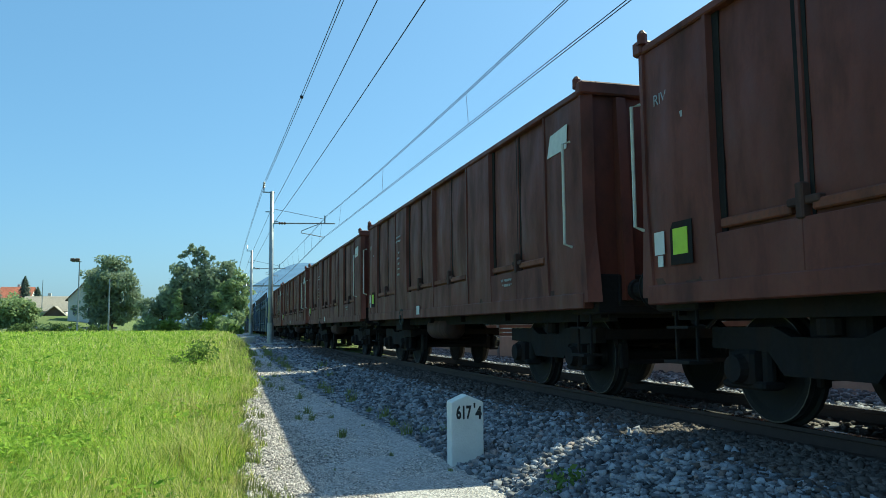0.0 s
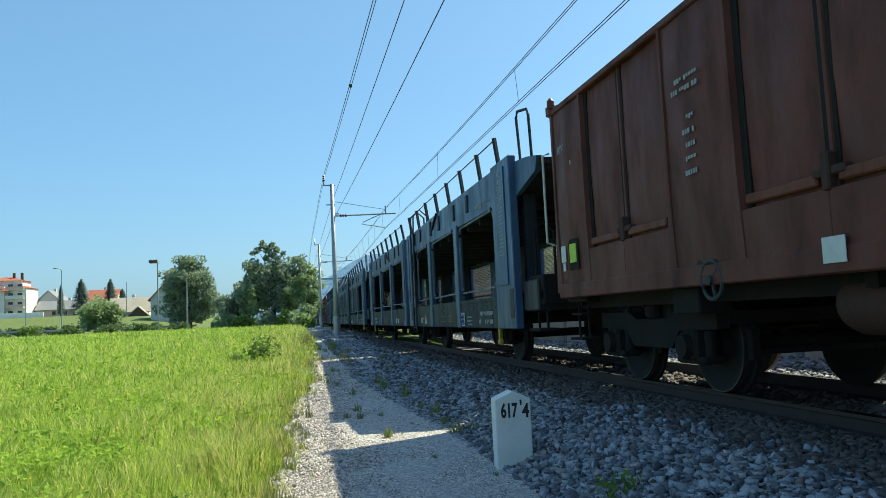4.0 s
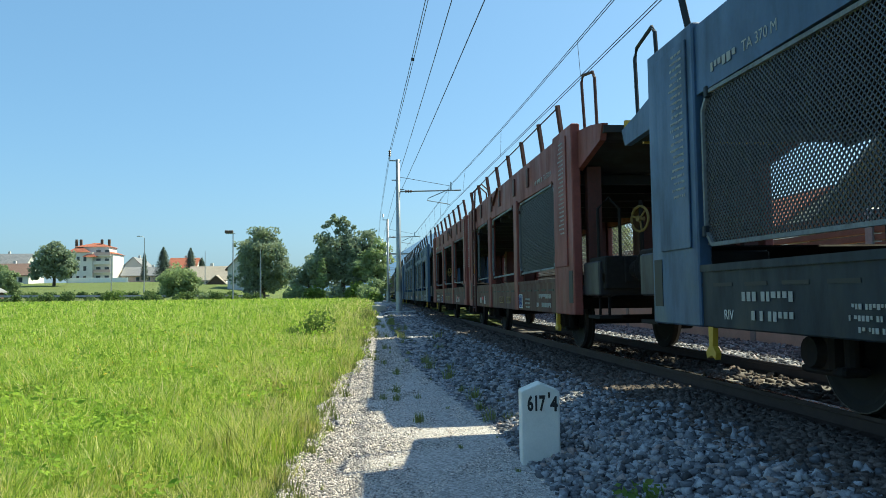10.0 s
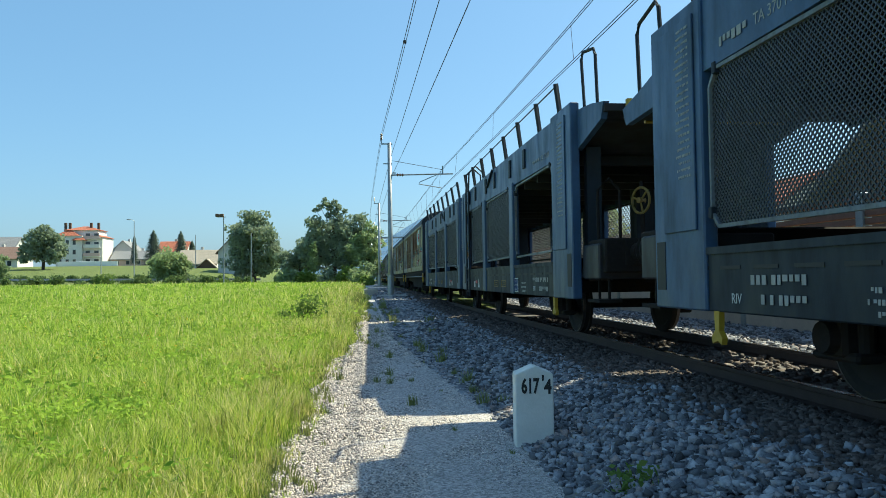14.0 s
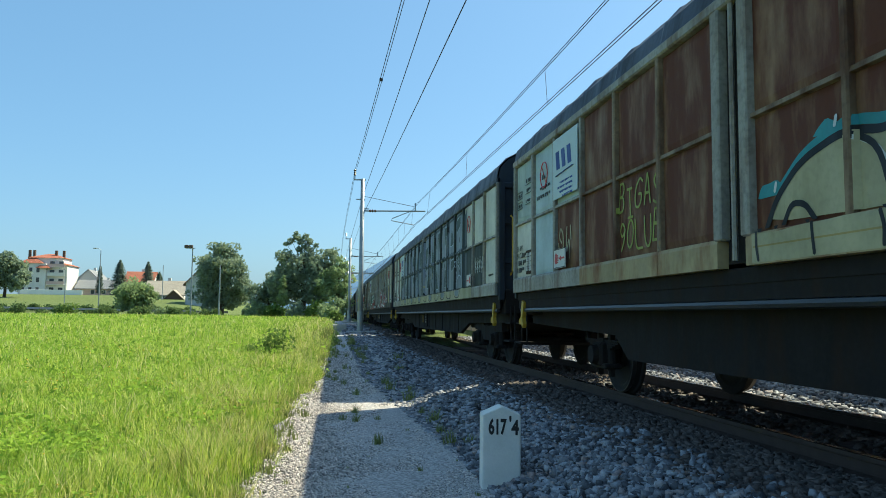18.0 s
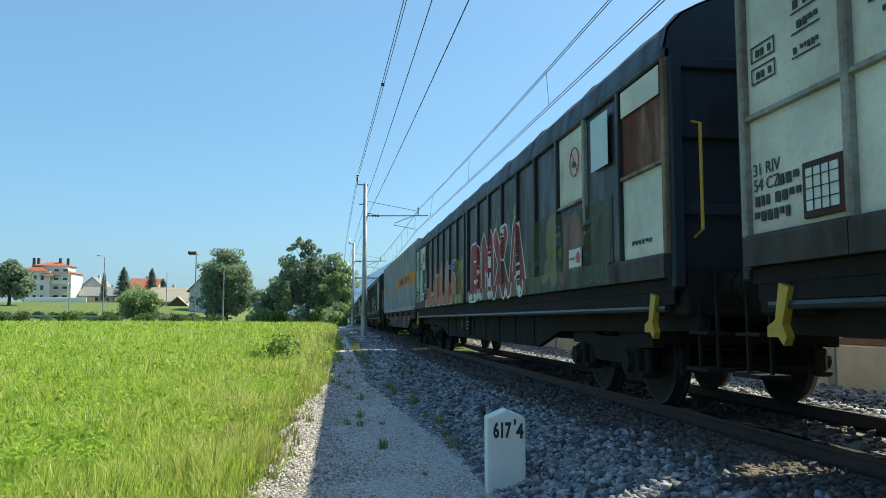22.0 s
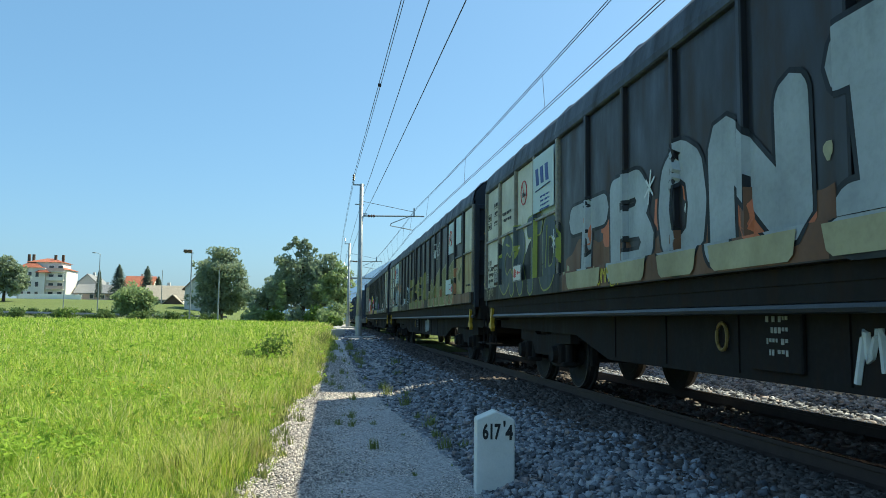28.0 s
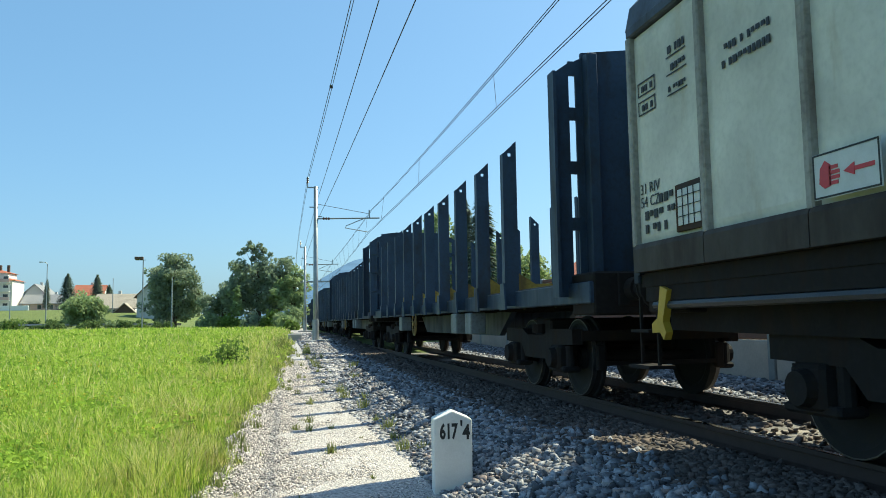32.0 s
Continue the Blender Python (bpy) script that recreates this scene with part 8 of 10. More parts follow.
# letter strokes in a unit box; digits stand for swollen forms that spell nothing
GLYPH = {
    "A": [[(0, 0), (0.45, 1), (0.55, 1), (1, 0)], [(0.2, 0.35), (0.8, 0.35)]],
    "B": [[(0, 0), (0, 1)], [(0, 1), (0.7, 1), (0.9, 0.78), (0.7, 0.55), (0, 0.53)], [(0, 0.53), (0.8, 0.5), (1, 0.27), (0.8, 0), (0, 0)]],
    "C": [[(1, 0.85), (0.6, 1), (0.15, 0.8), (0, 0.5), (0.15, 0.2), (0.6, 0), (1, 0.15)]],
    "D": [[(0, 0), (0, 1), (0.6, 1), (0.95, 0.75), (1, 0.4), (0.7, 0.05), (0, 0)]],
    "E": [[(1, 1), (0, 1), (0, 0), (1, 0)], [(0, 0.52), (0.75, 0.52)]],
    "F": [[(1, 1), (0, 1), (0, 0)], [(0, 0.55), (0.75, 0.55)]],
    "G": [[(1, 0.85), (0.6, 1), (0.1, 0.75), (0, 0.4), (0.2, 0.05), (0.7, 0), (1, 0.2), (1, 0.45), (0.6, 0.45)]],
    "H": [[(0, 0), (0, 1)], [(1, 0), (1, 1)], [(0, 0.5), (1, 0.5)]],
    "I": [[(0.15, 1), (0.85, 1)], [(0.5, 1), (0.5, 0)], [(0.15, 0), (0.85, 0)]],
    "J": [[(0.3, 1), (0.9, 1), (0.9, 0.25), (0.6, 0), (0.1, 0.1)]],
    "K": [[(0, 0), (0, 1)], [(0.95, 1), (0.1, 0.5), (1, 0)]],
    "L": [[(0, 1), (0, 0), (0.95, 0)]],
    "M": [[(0, 0), (0.05, 1), (0.5, 0.4), (0.95, 1), (1, 0)]],
    "N": [[(0, 0), (0, 1), (1, 0), (1, 1)]],
    "O": [[(0.5, 1), (0.1, 0.85), (0, 0.5), (0.1, 0.15), (0.5, 0), (0.9, 0.15), (1, 0.5), (0.9, 0.85), (0.5, 1)]],
    "P": [[(0, 0), (0, 1)], [(0, 1), (0.7, 1), (1, 0.75), (0.7, 0.48), (0, 0.45)]],
    "R": [[(0, 0), (0, 1)], [(0, 1), (0.7, 1), (0.95, 0.77), (0.7, 0.52), (0, 0.5)], [(0.45, 0.5), (1, 0)]],
    "S": [[(1, 0.88), (0.5, 1), (0.05, 0.8), (0.3, 0.55), (0.8, 0.42), (0.95, 0.18), (0.5, 0), (0, 0.12)]],
    "T": [[(0, 1), (1, 1)], [(0.5, 1), (0.5, 0)]],
    "U": [[(0, 1), (0, 0.3), (0.3, 0), (0.7, 0), (1, 0.3), (1, 1)]],
    "V": [[(0, 1), (0.5, 0), (1, 1)]],
    "W": [[(0, 1), (0.25, 0), (0.5, 0.7), (0.75, 0), (1, 1)]],
    "X": [[(0, 0), (1, 1)], [(0, 1), (1, 0)]],
    "Z": [[(0, 1), (1, 1), (0, 0), (1, 0)]],
    "9": [[(1, 0.7), (0.5, 0.45), (0.1, 0.7), (0.5, 1), (1, 0.75), (0.8, 0.3), (0.4, 0)]],
    "*": [[(0.5, 0), (0.5, 1)], [(0, 0.25), (1, 0.75)], [(0, 0.75), (1, 0.25)]],
    "1": [[(0, 0), (0, 0.6), (0.3, 1), (0.7, 1), (1, 0.6), (1, 0)]],
    "2": [[(0, 0.1), (0.5, 0.2), (0.2, 0.9), (0.8, 1), (1, 0.5), (0.9, 0)]],
    "3": [[(0, 1), (0.3, 0.1), (0.6, 0.7), (1, 0)], [(0.7, 1), (1, 0.6)]],
    "4": [[(0.1, 0), (0, 0.8), (0.5, 0.5), (1, 1), (0.8, 0)], [(0.1, 0.05), (0.8, 0.1)]],
    "5": [[(0, 0.5), (0.4, 0), (1, 0.3), (0.8, 0.8), (0.3, 1), (0.1, 0.7), (0.6, 0.5)]],
    "6": [[(0, 0), (0.2, 1), (0.4, 0.2), (0.7, 1), (1, 0.2)]],
}


RAILED = set()                 # wagons with a rail at half height all along
BARE = set()                   # wagons whose posts and rails were left unpainted


def smooth_line(pts, step, cut=0.2):
    """Corner-cut polyline at even steps."""
    pts = np.array(pts, float)
    shut = np.allclose(pts[0], pts[-1])
    for r in range(2):
        q = [] if shut else [pts[0]]
        for a, b in zip(pts[:-1], pts[1:]):
            q += [a * (1 - cut) + b * cut, a * cut + b * (1 - cut)]
        q.append(q[0] if shut else pts[-1])
        pts = np.array(q)
    d = np.r_[0, np.cumsum(np.hypot(*np.diff(pts, axis=0).T))]
    n = max(3, int(d[-1] / step) + 1)
    s = np.linspace(0, d[-1], n)
    return np.stack([np.interp(s, d, pts[:, 0]), np.interp(s, d, pts[:, 1])], 1), s


def relief(w, y, z):
    """How far out the side stands at y, z: panel, rail, post or bottom strip."""
    bare = w.name in BARE
    x = np.full(y.shape, -1.4112)
    gap = np.min(np.abs(y[:, None] - np.array(POSTS[w.name])[None, :]), axis=1)
    x = x + 0.0085 * np.clip((0.115 - gap) / 0.08, 0, 1)
    if w.name in RAILED:
        x = np.where(np.abs(z - ZM) < 0.0335, -1.4435, x)
    x = np.where(gap < 0.05, -1.44 if bare else -1.4562, x)
    x = np.where(np.abs(y) < 0.28, -1.471, x)
    return np.where(z < ZS + 0.015, -1.4664, x)


def emit(w, s, y, z, faces, lift):
    """Lay faces on the side; the bottom strip stands proud, so what crosses its upper edge is cut there."""
    y, z = np.asarray(y, float).ravel(), np.asarray(z, float).ravel()
    lift = np.broadcast_to(np.asarray(lift, float).ravel(), y.shape) if np.size(lift) == 1 else np.asarray(lift, float).ravel()
    for up in (True, False):
        keep = [f for f in faces if (any(z[i] > ZS + 0.013 for i in f) if up else any(z[i] < ZS + 0.013 for i in f))]
        if not keep:
            continue
        used = sorted({i for f in keep for i in f})
        at = {i: k for k, i in enumerate(used)}
        yy, zz = y[used], z[used]
        zz = np.maximum(zz, ZS + 0.016) if up else np.minimum(zz, ZS + 0.012)
        x = relief(w, yy, zz) - 0.55 * lift[used]
        s.add(np.stack([x, yy, zz], 1).tolist(), [tuple(at[i] for i in f) for f in keep])
    return s


def ribbon(w, s, path, r, lift, step=0.045, square=False, cut=0.2):
    """A stroke of paint of half width r that follows the relief of the side; path in (y, z)."""
    c, d = smooth_line(path, min(step, max(r * 0.7, 0.012)), cut)
    t = np.gradient(c, axis=0)
    t /= np.maximum(np.hypot(t[:, 0], t[:, 1])[:, None], 1e-9)
    if not np.allclose(path[0], path[-1]) and not square:
        k = max(2, int(r / 0.045))
        e = np.linspace(1, 0, k + 1)[:-1] * r
        c = np.r_[c[0] - t[0] * e[:, None], c, c[-1] + t[-1] * e[::-1, None]]
        wd = np.r_[np.sqrt(np.maximum(r * r - e * e, 1e-6)), np.full(len(d), r), np.sqrt(np.maximum(r * r - e[::-1] ** 2, 1e-6))]
        t = np.r_[np.repeat(t[:1], k, 0), t, np.repeat(t[-1:], k, 0)]
    else:
        wd = np.full(len(c), r)
    m = max(2, int(2 * r / 0.05) + 1)
    nrm = np.stack([-t[:, 1], t[:, 0]], 1)
    # no folding on the inside of tight bends
    dt = np.gradient(t, axis=0)
    ds = np.maximum(np.hypot(*np.gradient(c, axis=0).T), 1e-6)
    kap = (t[:, 0] * dt[:, 1] - t[:, 1] * dt[:, 0]) / ds
    off = np.linspace(-1, 1, m)[None, :] * wd[:, None]
    lim = 0.97 / np.maximum(np.abs(kap), 1e-6)
    off = np.where(kap[:, None] > 0, np.minimum(off, lim[:, None]), np.maximum(off, -lim[:, None]))
    g = c[:, None, :] + nrm[:, None, :] * off[..., None]
    y, z = g[..., 0], np.maximum(g[..., 1], 1.06)
    up = lift + 0.0016 * np.linspace(0, 1, len(c))[:, None] + 0 * y
    fs = [(i * m + j, i * m + j + 1, i * m + m + j + 1, i * m + m + j) for i in range(len(c) - 1) for j in range(m - 1)]
    return emit(w, s, y, z, fs, up)


def strokes(w, ch, y, z, wd, h, tilt=0.0):
    """The strokes of one letter, centred on y and standing on z."""
    a = math.tan(math.radians(tilt))
    return [[(y - ((p - 0.5) * wd + (q - 0.5) * h * a), z + q * h) for p, q in line] for line in GLYPH[ch]]


def lay(w, name, paths, r, lift, mat, label="", block=False):
    s = Shape()
    for k, p in enumerate(paths):
        ribbon(w, s, p, r, lift + 0.0006 * k, cut=0.08 if block else 0.2)
    return part(name, s, M["spray_" + mat], w, label)


def graffiti(w, text, y_left, y_right, z, size, fill, edge, seed, fat=0.15, rim=0.05, shade=None, block=False):
    """Swollen letters painted from left (+y) to right along the near side; fat is the half width of a stroke."""
    rng = random.Random(seed)
    n = len(text)
    adv = (y_left - y_right) / n
    for k, ch in enumerate(text):
        if ch == " ":
            continue
        y = y_left - adv * (k + 0.5)
        tl, h = rng.uniform(-7, 7), size * rng.uniform(0.9, 1.06) - 2 * fat
        ps = strokes(w, ch, y, z + fat + rng.uniform(0, 0.05), max(adv - 2 * fat - rim, 0.12), h, tl)
        base = 0.001 + 0.0006 * (k % 2)
        if shade:
            lay(w, "graffiti_shadow", [[(a - 0.07, b - 0.06) for a, b in p] for p in ps], fat + rim * 1.4, base, shade)
        lay(w, "graffiti_outline", ps, fat + rim, base + 0.003, edge, block=block)
        f = fill[k % len(fill)] if isinstance(fill, (list, tuple)) else fill
        lay(w, "graffiti_letter", ps, fat, base + 0.006, f, block=block)
        if edge != "ink" and len(ps[0]) > 2 and rng.random() < 0.7:
            p = ps[0]
            lay(w, "graffiti_stroke", [[(a * 0.75 + b[0] * 0.25, c * 0.75 + b[1] * 0.25) for (a, c), b in zip(p[:2], p[1:3])]], 0.018, base + 0.009, edge)


def tag(w, text, y_left, z, size, mat, seed, lift=0.008):
    """A quick thin scrawl."""
    rng = random.Random(seed)
    y = y_left
    for ch in text:
        if ch != ".":
            ps = strokes(w, ch, y - size * 0.3, z + rng.uniform(-0.05, 0.05), size * rng.uniform(0.45, 0.62), size, rng.uniform(-4, 14))
            lay(w, "graffiti_tag", ps, size * 0.034 + 0.003, lift, mat)
        y -= size * 0.74


def frame_scrawl(w, text, y_left, z, size, mat, seed, x=-1.136):
    """A broad scrawl on the girder under the floor."""
    rng = random.Random(seed)
    for k, ch in enumerate(text):
        s = Shape()
        for line in strokes(w, ch, y_left - (k + 0.5) * size * 0.8, z + rng.uniform(-0.03, 0.03), size * 0.6, size, rng.uniform(0, 14)):
            c, d = smooth_line(line, 0.04)
            s.tube([(x, p, q) for p, q in c], 0.026, 6)
        part("graffiti_tag", s, M["spray_" + mat], w)


def blob(w, y, z, ry, rz, mat, seed, lift=0.0125, name="paint_blob"):
    rng = random.Random(seed)
    s = Shape()
    n = 14
    pts = [(y, z)] + [(y + ry * q * math.cos(a), z + rz * q * math.sin(a)) for a, q in ((2 * math.pi * i / n, rng.uniform(0.84, 1.14)) for i in range(n))]
    yy, zz = np.array(pts).T
    emit(w, s, yy, zz, [(0, 1 + i, 1 + (i + 1) % n) for i in range(n)], lift)
    return part(name, s, M["spray_" + mat], w)


def along(w, q):
    """Place along a van, counted in panels from the middle of its side; + runs to the front."""
    ps = POSTS[w.name]
    pitch = ps[1] - ps[0]
    return -0.2 - q * pitch if q >= 0 else 0.2 - q * pitch


def on_side(w, pts):
    return [(along(w, q), z) for q, z in pts]


def coat(w, pts, mat, lift=0.004, cut=0.12, name="graffiti_letter", edge=None, rim=0.016):
    """A filled outline of paint on the side, in panels and metres, with an optional line round it."""
    ring = on_side(w, pts)
    ring = np.array(smooth_line(ring + ring[:1], 0.03, cut)[0])
    a, b = ring, np.roll(ring, -1, 0)
    cols = np.linspace(ring[:, 0].min() + 1e-4, ring[:, 0].max() - 1e-4, max(3, int(np.ptp(ring[:, 0]) / 0.028)))
    rows = []
    for y in cols:
        hit = (a[:, 0] - y) * (b[:, 0] - y) < 0
        t = (y - a[hit, 0]) / (b[hit, 0] - a[hit, 0])
        zs = np.sort(a[hit, 1] + t * (b[hit, 1] - a[hit, 1]))
        cut_z = []
        for i in range(0, len(zs) - 1, 2):
            if w.name in RAILED and zs[i] < ZM - 0.04 and zs[i + 1] > ZM + 0.04:      # the rail at half height stays bare
                cut_z += [(zs[i], ZM - 0.034), (ZM + 0.034, zs[i + 1])]
            else:
                cut_z.append((zs[i], zs[i + 1]))
        rows.append(cut_z)
    m = max(1, int(np.ptp(ring[:, 1]) / 0.07))
    s = Shape()
    for y0, y1, r0, r1 in zip(cols, cols[1:], rows, rows[1:]):
        if len(r0) != len(r1):
            r0 = r1 = max(r0, r1, key=len)
        for (p0, p1), (q0, q1) in zip(r0, r1):
            f = np.linspace(0, 1, m + 1)
            zz = np.r_[p0 + (p1 - p0) * f, q0 + (q1 - q0) * f]
            yy = np.r_[np.full(m + 1, y0), np.full(m + 1, y1)]
            emit(w, s, yy, np.maximum(zz, 1.15), [(i, i + 1, m + 2 + i, m + 1 + i) for i in range(m)], lift)
    seen, index, vs = {}, [], []
    for p in s.v:                     # weld the columns into one sheet
        k = (round(p[0], 5), round(p[1], 5), round(p[2], 5))
        if k not in seen:
            seen[k] = len(vs)
            vs.append(p)
        index.append(seen[k])
    faces = [tuple(dict.fromkeys(index[i] for i in f)) for f in s.f]
    s = Shape().add(vs, [f for f in faces if len(f) > 2])
    ob = part(name, s, M["spray_" + mat], w)
    if edge:
        lay(w, "graffiti_outline", [list(map(tuple, ring)) + [tuple(ring[0])]], rim, lift + 0.004, edge, block=True)
    return ob


def line(w, paths, mat, r=0.014, lift=0.0125, name="graffiti_stroke"):
    for k, p in enumerate(paths):
        lay(w, name, [on_side(w, p)], r, lift + 0.0003 * k, mat)


def bulging_band(w, main, second, seed, grow=1.0):
    """A continuous band of cream letters with a bulging crest, thin dividing lines and teal dabs along the top."""
    rng = random.Random(seed)
    up = lambda pts: [(q, ZS + (z - ZS) * grow) for q, z in pts]
    crest = up([(0.18, 1.38), (0.3, 1.58), (0.55, 1.78), (0.95, 1.88), (1.27, 1.80), (1.5, 1.90), (1.9, 1.95), (2.05, 1.88), (2.2, 1.99), (2.45, 2.02), (2.75, 1.86), (3.1, 1.90), (3.4, 1.97), (3.95, 1.97), (4.1, 1.86), (4.3, 2.02), (4.55, 2.0), (4.75, 1.85), (5.0, 1.96), (5.4, 2.0), (5.75, 1.82), (5.86, 1.38)])
    coat(w, crest, "cream", 0.004, 0.2)
    field(w, along(w, 0.08), along(w, 5.95), 1.15, 1.362, "cream", seed + 9, 0.0003)
    line(w, [[(q + 0.03, z + 0.055) for q, z in crest[1:8]]], "teal", 0.032, 0.0008, "graffiti_rim")
    line(w, [crest[:7]], main, 0.026, 0.008)
    line(w, [crest[6:12]], main, 0.03, 0.0083)
    line(w, [crest[11:15]], second, 0.032, 0.0086)
    line(w, [crest[14:]], main, 0.032, 0.0089)
    cuts = [[(0.36, 1.38), (0.45, 1.52), (0.58, 1.5), (0.68, 1.38)], [(0.97, 1.86), (1.2, 1.74), (1.30, 1.38)], [(1.33, 1.80), (1.46, 1.62), (1.44, 1.38)], [(1.62, 1.76), (1.72, 1.62), (1.72, 1.45)], [(1.93, 1.92), (1.98, 1.6), (1.90, 1.38)], [(2.76, 1.86), (2.66, 1.62), (2.52, 1.38)], [(2.52, 1.40), (2.64, 1.48), (2.78, 1.38)], [(4.12, 1.88), (4.05, 1.62), (4.10, 1.38)], [(4.62, 1.38), (4.75, 1.62), (5.0, 1.72), (5.3, 1.6), (5.42, 1.38)], [(4.78, 1.86), (4.66, 1.72), (4.40, 1.62)]]
    line(w, [up(p) for p in cuts], main, 0.021, 0.0092)
    line(w, [[(q + 0.035, z - 0.03) for q, z in up(p)] for p in cuts[1:7]], "white", 0.014, 0.0068, "graffiti_gloss")
    line(w, [up([(3.12, 1.90), (3.16, 1.62), (3.10, 1.38)]), up([(3.36, 1.94), (3.32, 1.7), (3.42, 1.38)])], second, 0.024, 0.0098)
    for q, z, a, b in ((2.27, 1.87, 0.15, 0.10), (4.34, 1.80, 0.16, 0.16)):
        ring = up([(q + a * math.cos(t) + 0.4 * b * math.sin(t), z + b * math.sin(t)) for t in np.linspace(0, 6.0, 11)])
        coat(w, ring, "cream", 0.0105, 0.2, edge=main, rim=0.022)
    for k in range(9):
        q = 0.35 + 0.62 * k + rng.uniform(-0.15, 0.15)
        i = min(range(len(crest)), key=lambda j: abs(crest[j][0] - q))
        z = crest[i][1]
        hi = [rng.uniform(0.05, 0.14) for j in range(5)]
        ring = [(q - 0.2, z + 0.02), (q - 0.15, z + hi[0]), (q - 0.07, z + hi[1]), (q + 0.02, z + hi[2]), (q + 0.10, z + hi[3]), (q + 0.18, z + hi[4] * 0.7), (q + 0.2, z + 0.02)]
        coat(w, ring, "teal", 0.0012 + 0.0003 * (k % 2), 0.05, "paint_dab")
        line(w, [[(q, z + 0.05), (q + 0.015, z + 0.10)]], "white", 0.014, 0.0062, "paint_dab")
    for k in range(10):
        q = 0.2 + 0.58 * k + rng.uniform(-0.12, 0.12)
        line(w, [[(q, 1.355), (q + rng.uniform(-0.02, 0.05), 1.27), (q + 0.02, 1.17)]], second if k in (4, 5) else main, 0.015, 0.004, "paint_run")
    line(w, [[(0.1, 1.262), (3.0, 1.258), (5.9, 1.262)]], "gold", 0.006, 0.0022, "paint_run")


COUNTERS = {  # dark openings of tall letters, in panels and metres
    "Z": [[(0.14, 2.78), (0.70, 2.86), (0.16, 2.0)], [(0.86, 2.5), (0.86, 1.58), (0.45, 1.58)]],
    "O": [[(0.52, 2.78), (0.80, 2.35), (0.55, 1.70), (0.26, 2.15)]],
    "N": [[(0.42, 3.0), (0.84, 3.0), (0.80, 2.35)], [(0.16, 1.48), (0.52, 1.48), (0.2, 2.1)]],
    "K": [[(0.52, 3.02), (0.92, 3.02), (0.55, 2.45)], [(0.5, 1.48), (0.52, 2.0), (0.72, 1.92), (0.74, 1.48)], [(0.14, 1.5), (0.2, 1.5), (0.2, 2.4)]],
    "E": [[(0.33, 2.45), (0.38, 2.72), (0.54, 2.88), (0.72, 2.66), (0.74, 2.47)], [(0.40, 2.08), (0.74, 2.14), (0.92, 2.0), (0.72, 1.9), (0.58, 1.84), (0.46, 1.86)]],
    "F": [[(0.12, 2.68), (0.60, 2.82), (0.60, 3.06), (0.12, 2.98)], [(0.10, 1.72), (0.10, 2.12), (0.58, 2.22), (0.58, 1.80), (0.35, 1.95)]],
}


def tall_letters(w, text, q0, seed):
    """Letters as tall as the wall, one to a panel: mottled grey-blue with dark openings, pale lines and dots."""
    rng = random.Random(seed)
    for k, ch in enumerate(text):
        q = q0 + k
        a, b = rng.uniform(0.02, 0.07), rng.uniform(0.93, 0.98)
        coat(w, [(q + a, 1.375), (q + a - 0.02, 2.3), (q + a + 0.03, 3.07), (q + b, 3.09), (q + b + 0.02, 2.1), (q + b - 0.03, 1.375)], "steelblue" if k % 3 else "lilac", 0.004, 0.1, edge="ink", rim=0.022)
        for j in range(3):
            c, z = q + rng.uniform(0.15, 0.8), rng.choice((rng.uniform(1.45, 1.75), rng.uniform(2.32, 2.65)))
            coat(w, [(c - 0.07, z), (c - 0.05, z + 0.3), (c + 0.06, z + 0.34), (c + 0.08, z - 0.05)], "grey" if j else "slate", 0.0062 + 0.0003 * j, 0.2, "paint_smear")
        for j, ring in enumerate(COUNTERS[ch]):
            coat(w, [(q + y, z) for y, z in ring], "pine", 0.0085 + 0.0004 * j, 0.1, "graffiti_counter", "ice", 0.008)
        for j in range(7):
            blob(w, along(w, q + rng.choice((0.12, 0.16, 0.9, 0.5)) + rng.uniform(-0.03, 0.03)), rng.uniform(1.45, 3.0), 0.04, 0.065, rng.choice(("ink", "ink", "slate", "cream")), seed + 10 * k + j, 0.0078 + 0.0002 * j, "paint_dot")
        c = q + rng.uniform(0.35, 0.6)
        line(w, [[(c - 0.36, 1.355), (c - 0.32, 1.24), (c - 0.1, 1.175), (c + 0.2, 1.19), (c + 0.34, 1.27), (c + 0.38, 1.355)]], "ink", 0.014, 0.005, "paint_run")
        if k % 2:
            coat(w, [(c - 0.3, 1.35), (c - 0.2, 1.22), (c + 0.15, 1.2), (c + 0.3, 1.35)], "steelblue", 0.0022, 0.2, "painted_foot")


def field(w, y0, y1, z0, z1, mat, seed, lift=0.0005):
    """A coat of background colour with an uneven upper edge."""
    rng = random.Random(seed)
    n, m = int(abs(y0 - y1) / 0.045), int((z1 - z0) / 0.05)
    ph = [rng.uniform(0, 6.28) for k in range(3)]
    g = []
    amp = 0.1 if z1 < 1.45 else 1.0
    for i in range(n + 1):
        y = y0 + (y1 - y0) * i / n
        top = z1 + amp * 0.10 * math.sin(y * 2.1 + ph[0]) + amp * (0.06 * math.sin(y * 5.3 + ph[1]) + 0.03 * math.sin(y * 13 + ph[2]))
        g.append([(y, z0 + (top - z0) * j / m) for j in range(m + 1)])
    g = np.array(g)
    m += 1
    s = Shape()
    emit(w, s, g[..., 0], g[..., 1], [(i * m + j, i * m + j + 1, i * m + m + j + 1, i * m + m + j) for i in range(n) for j in range(m - 1)], lift)
    return part("paint_field", s, M["spray_" + mat], w)


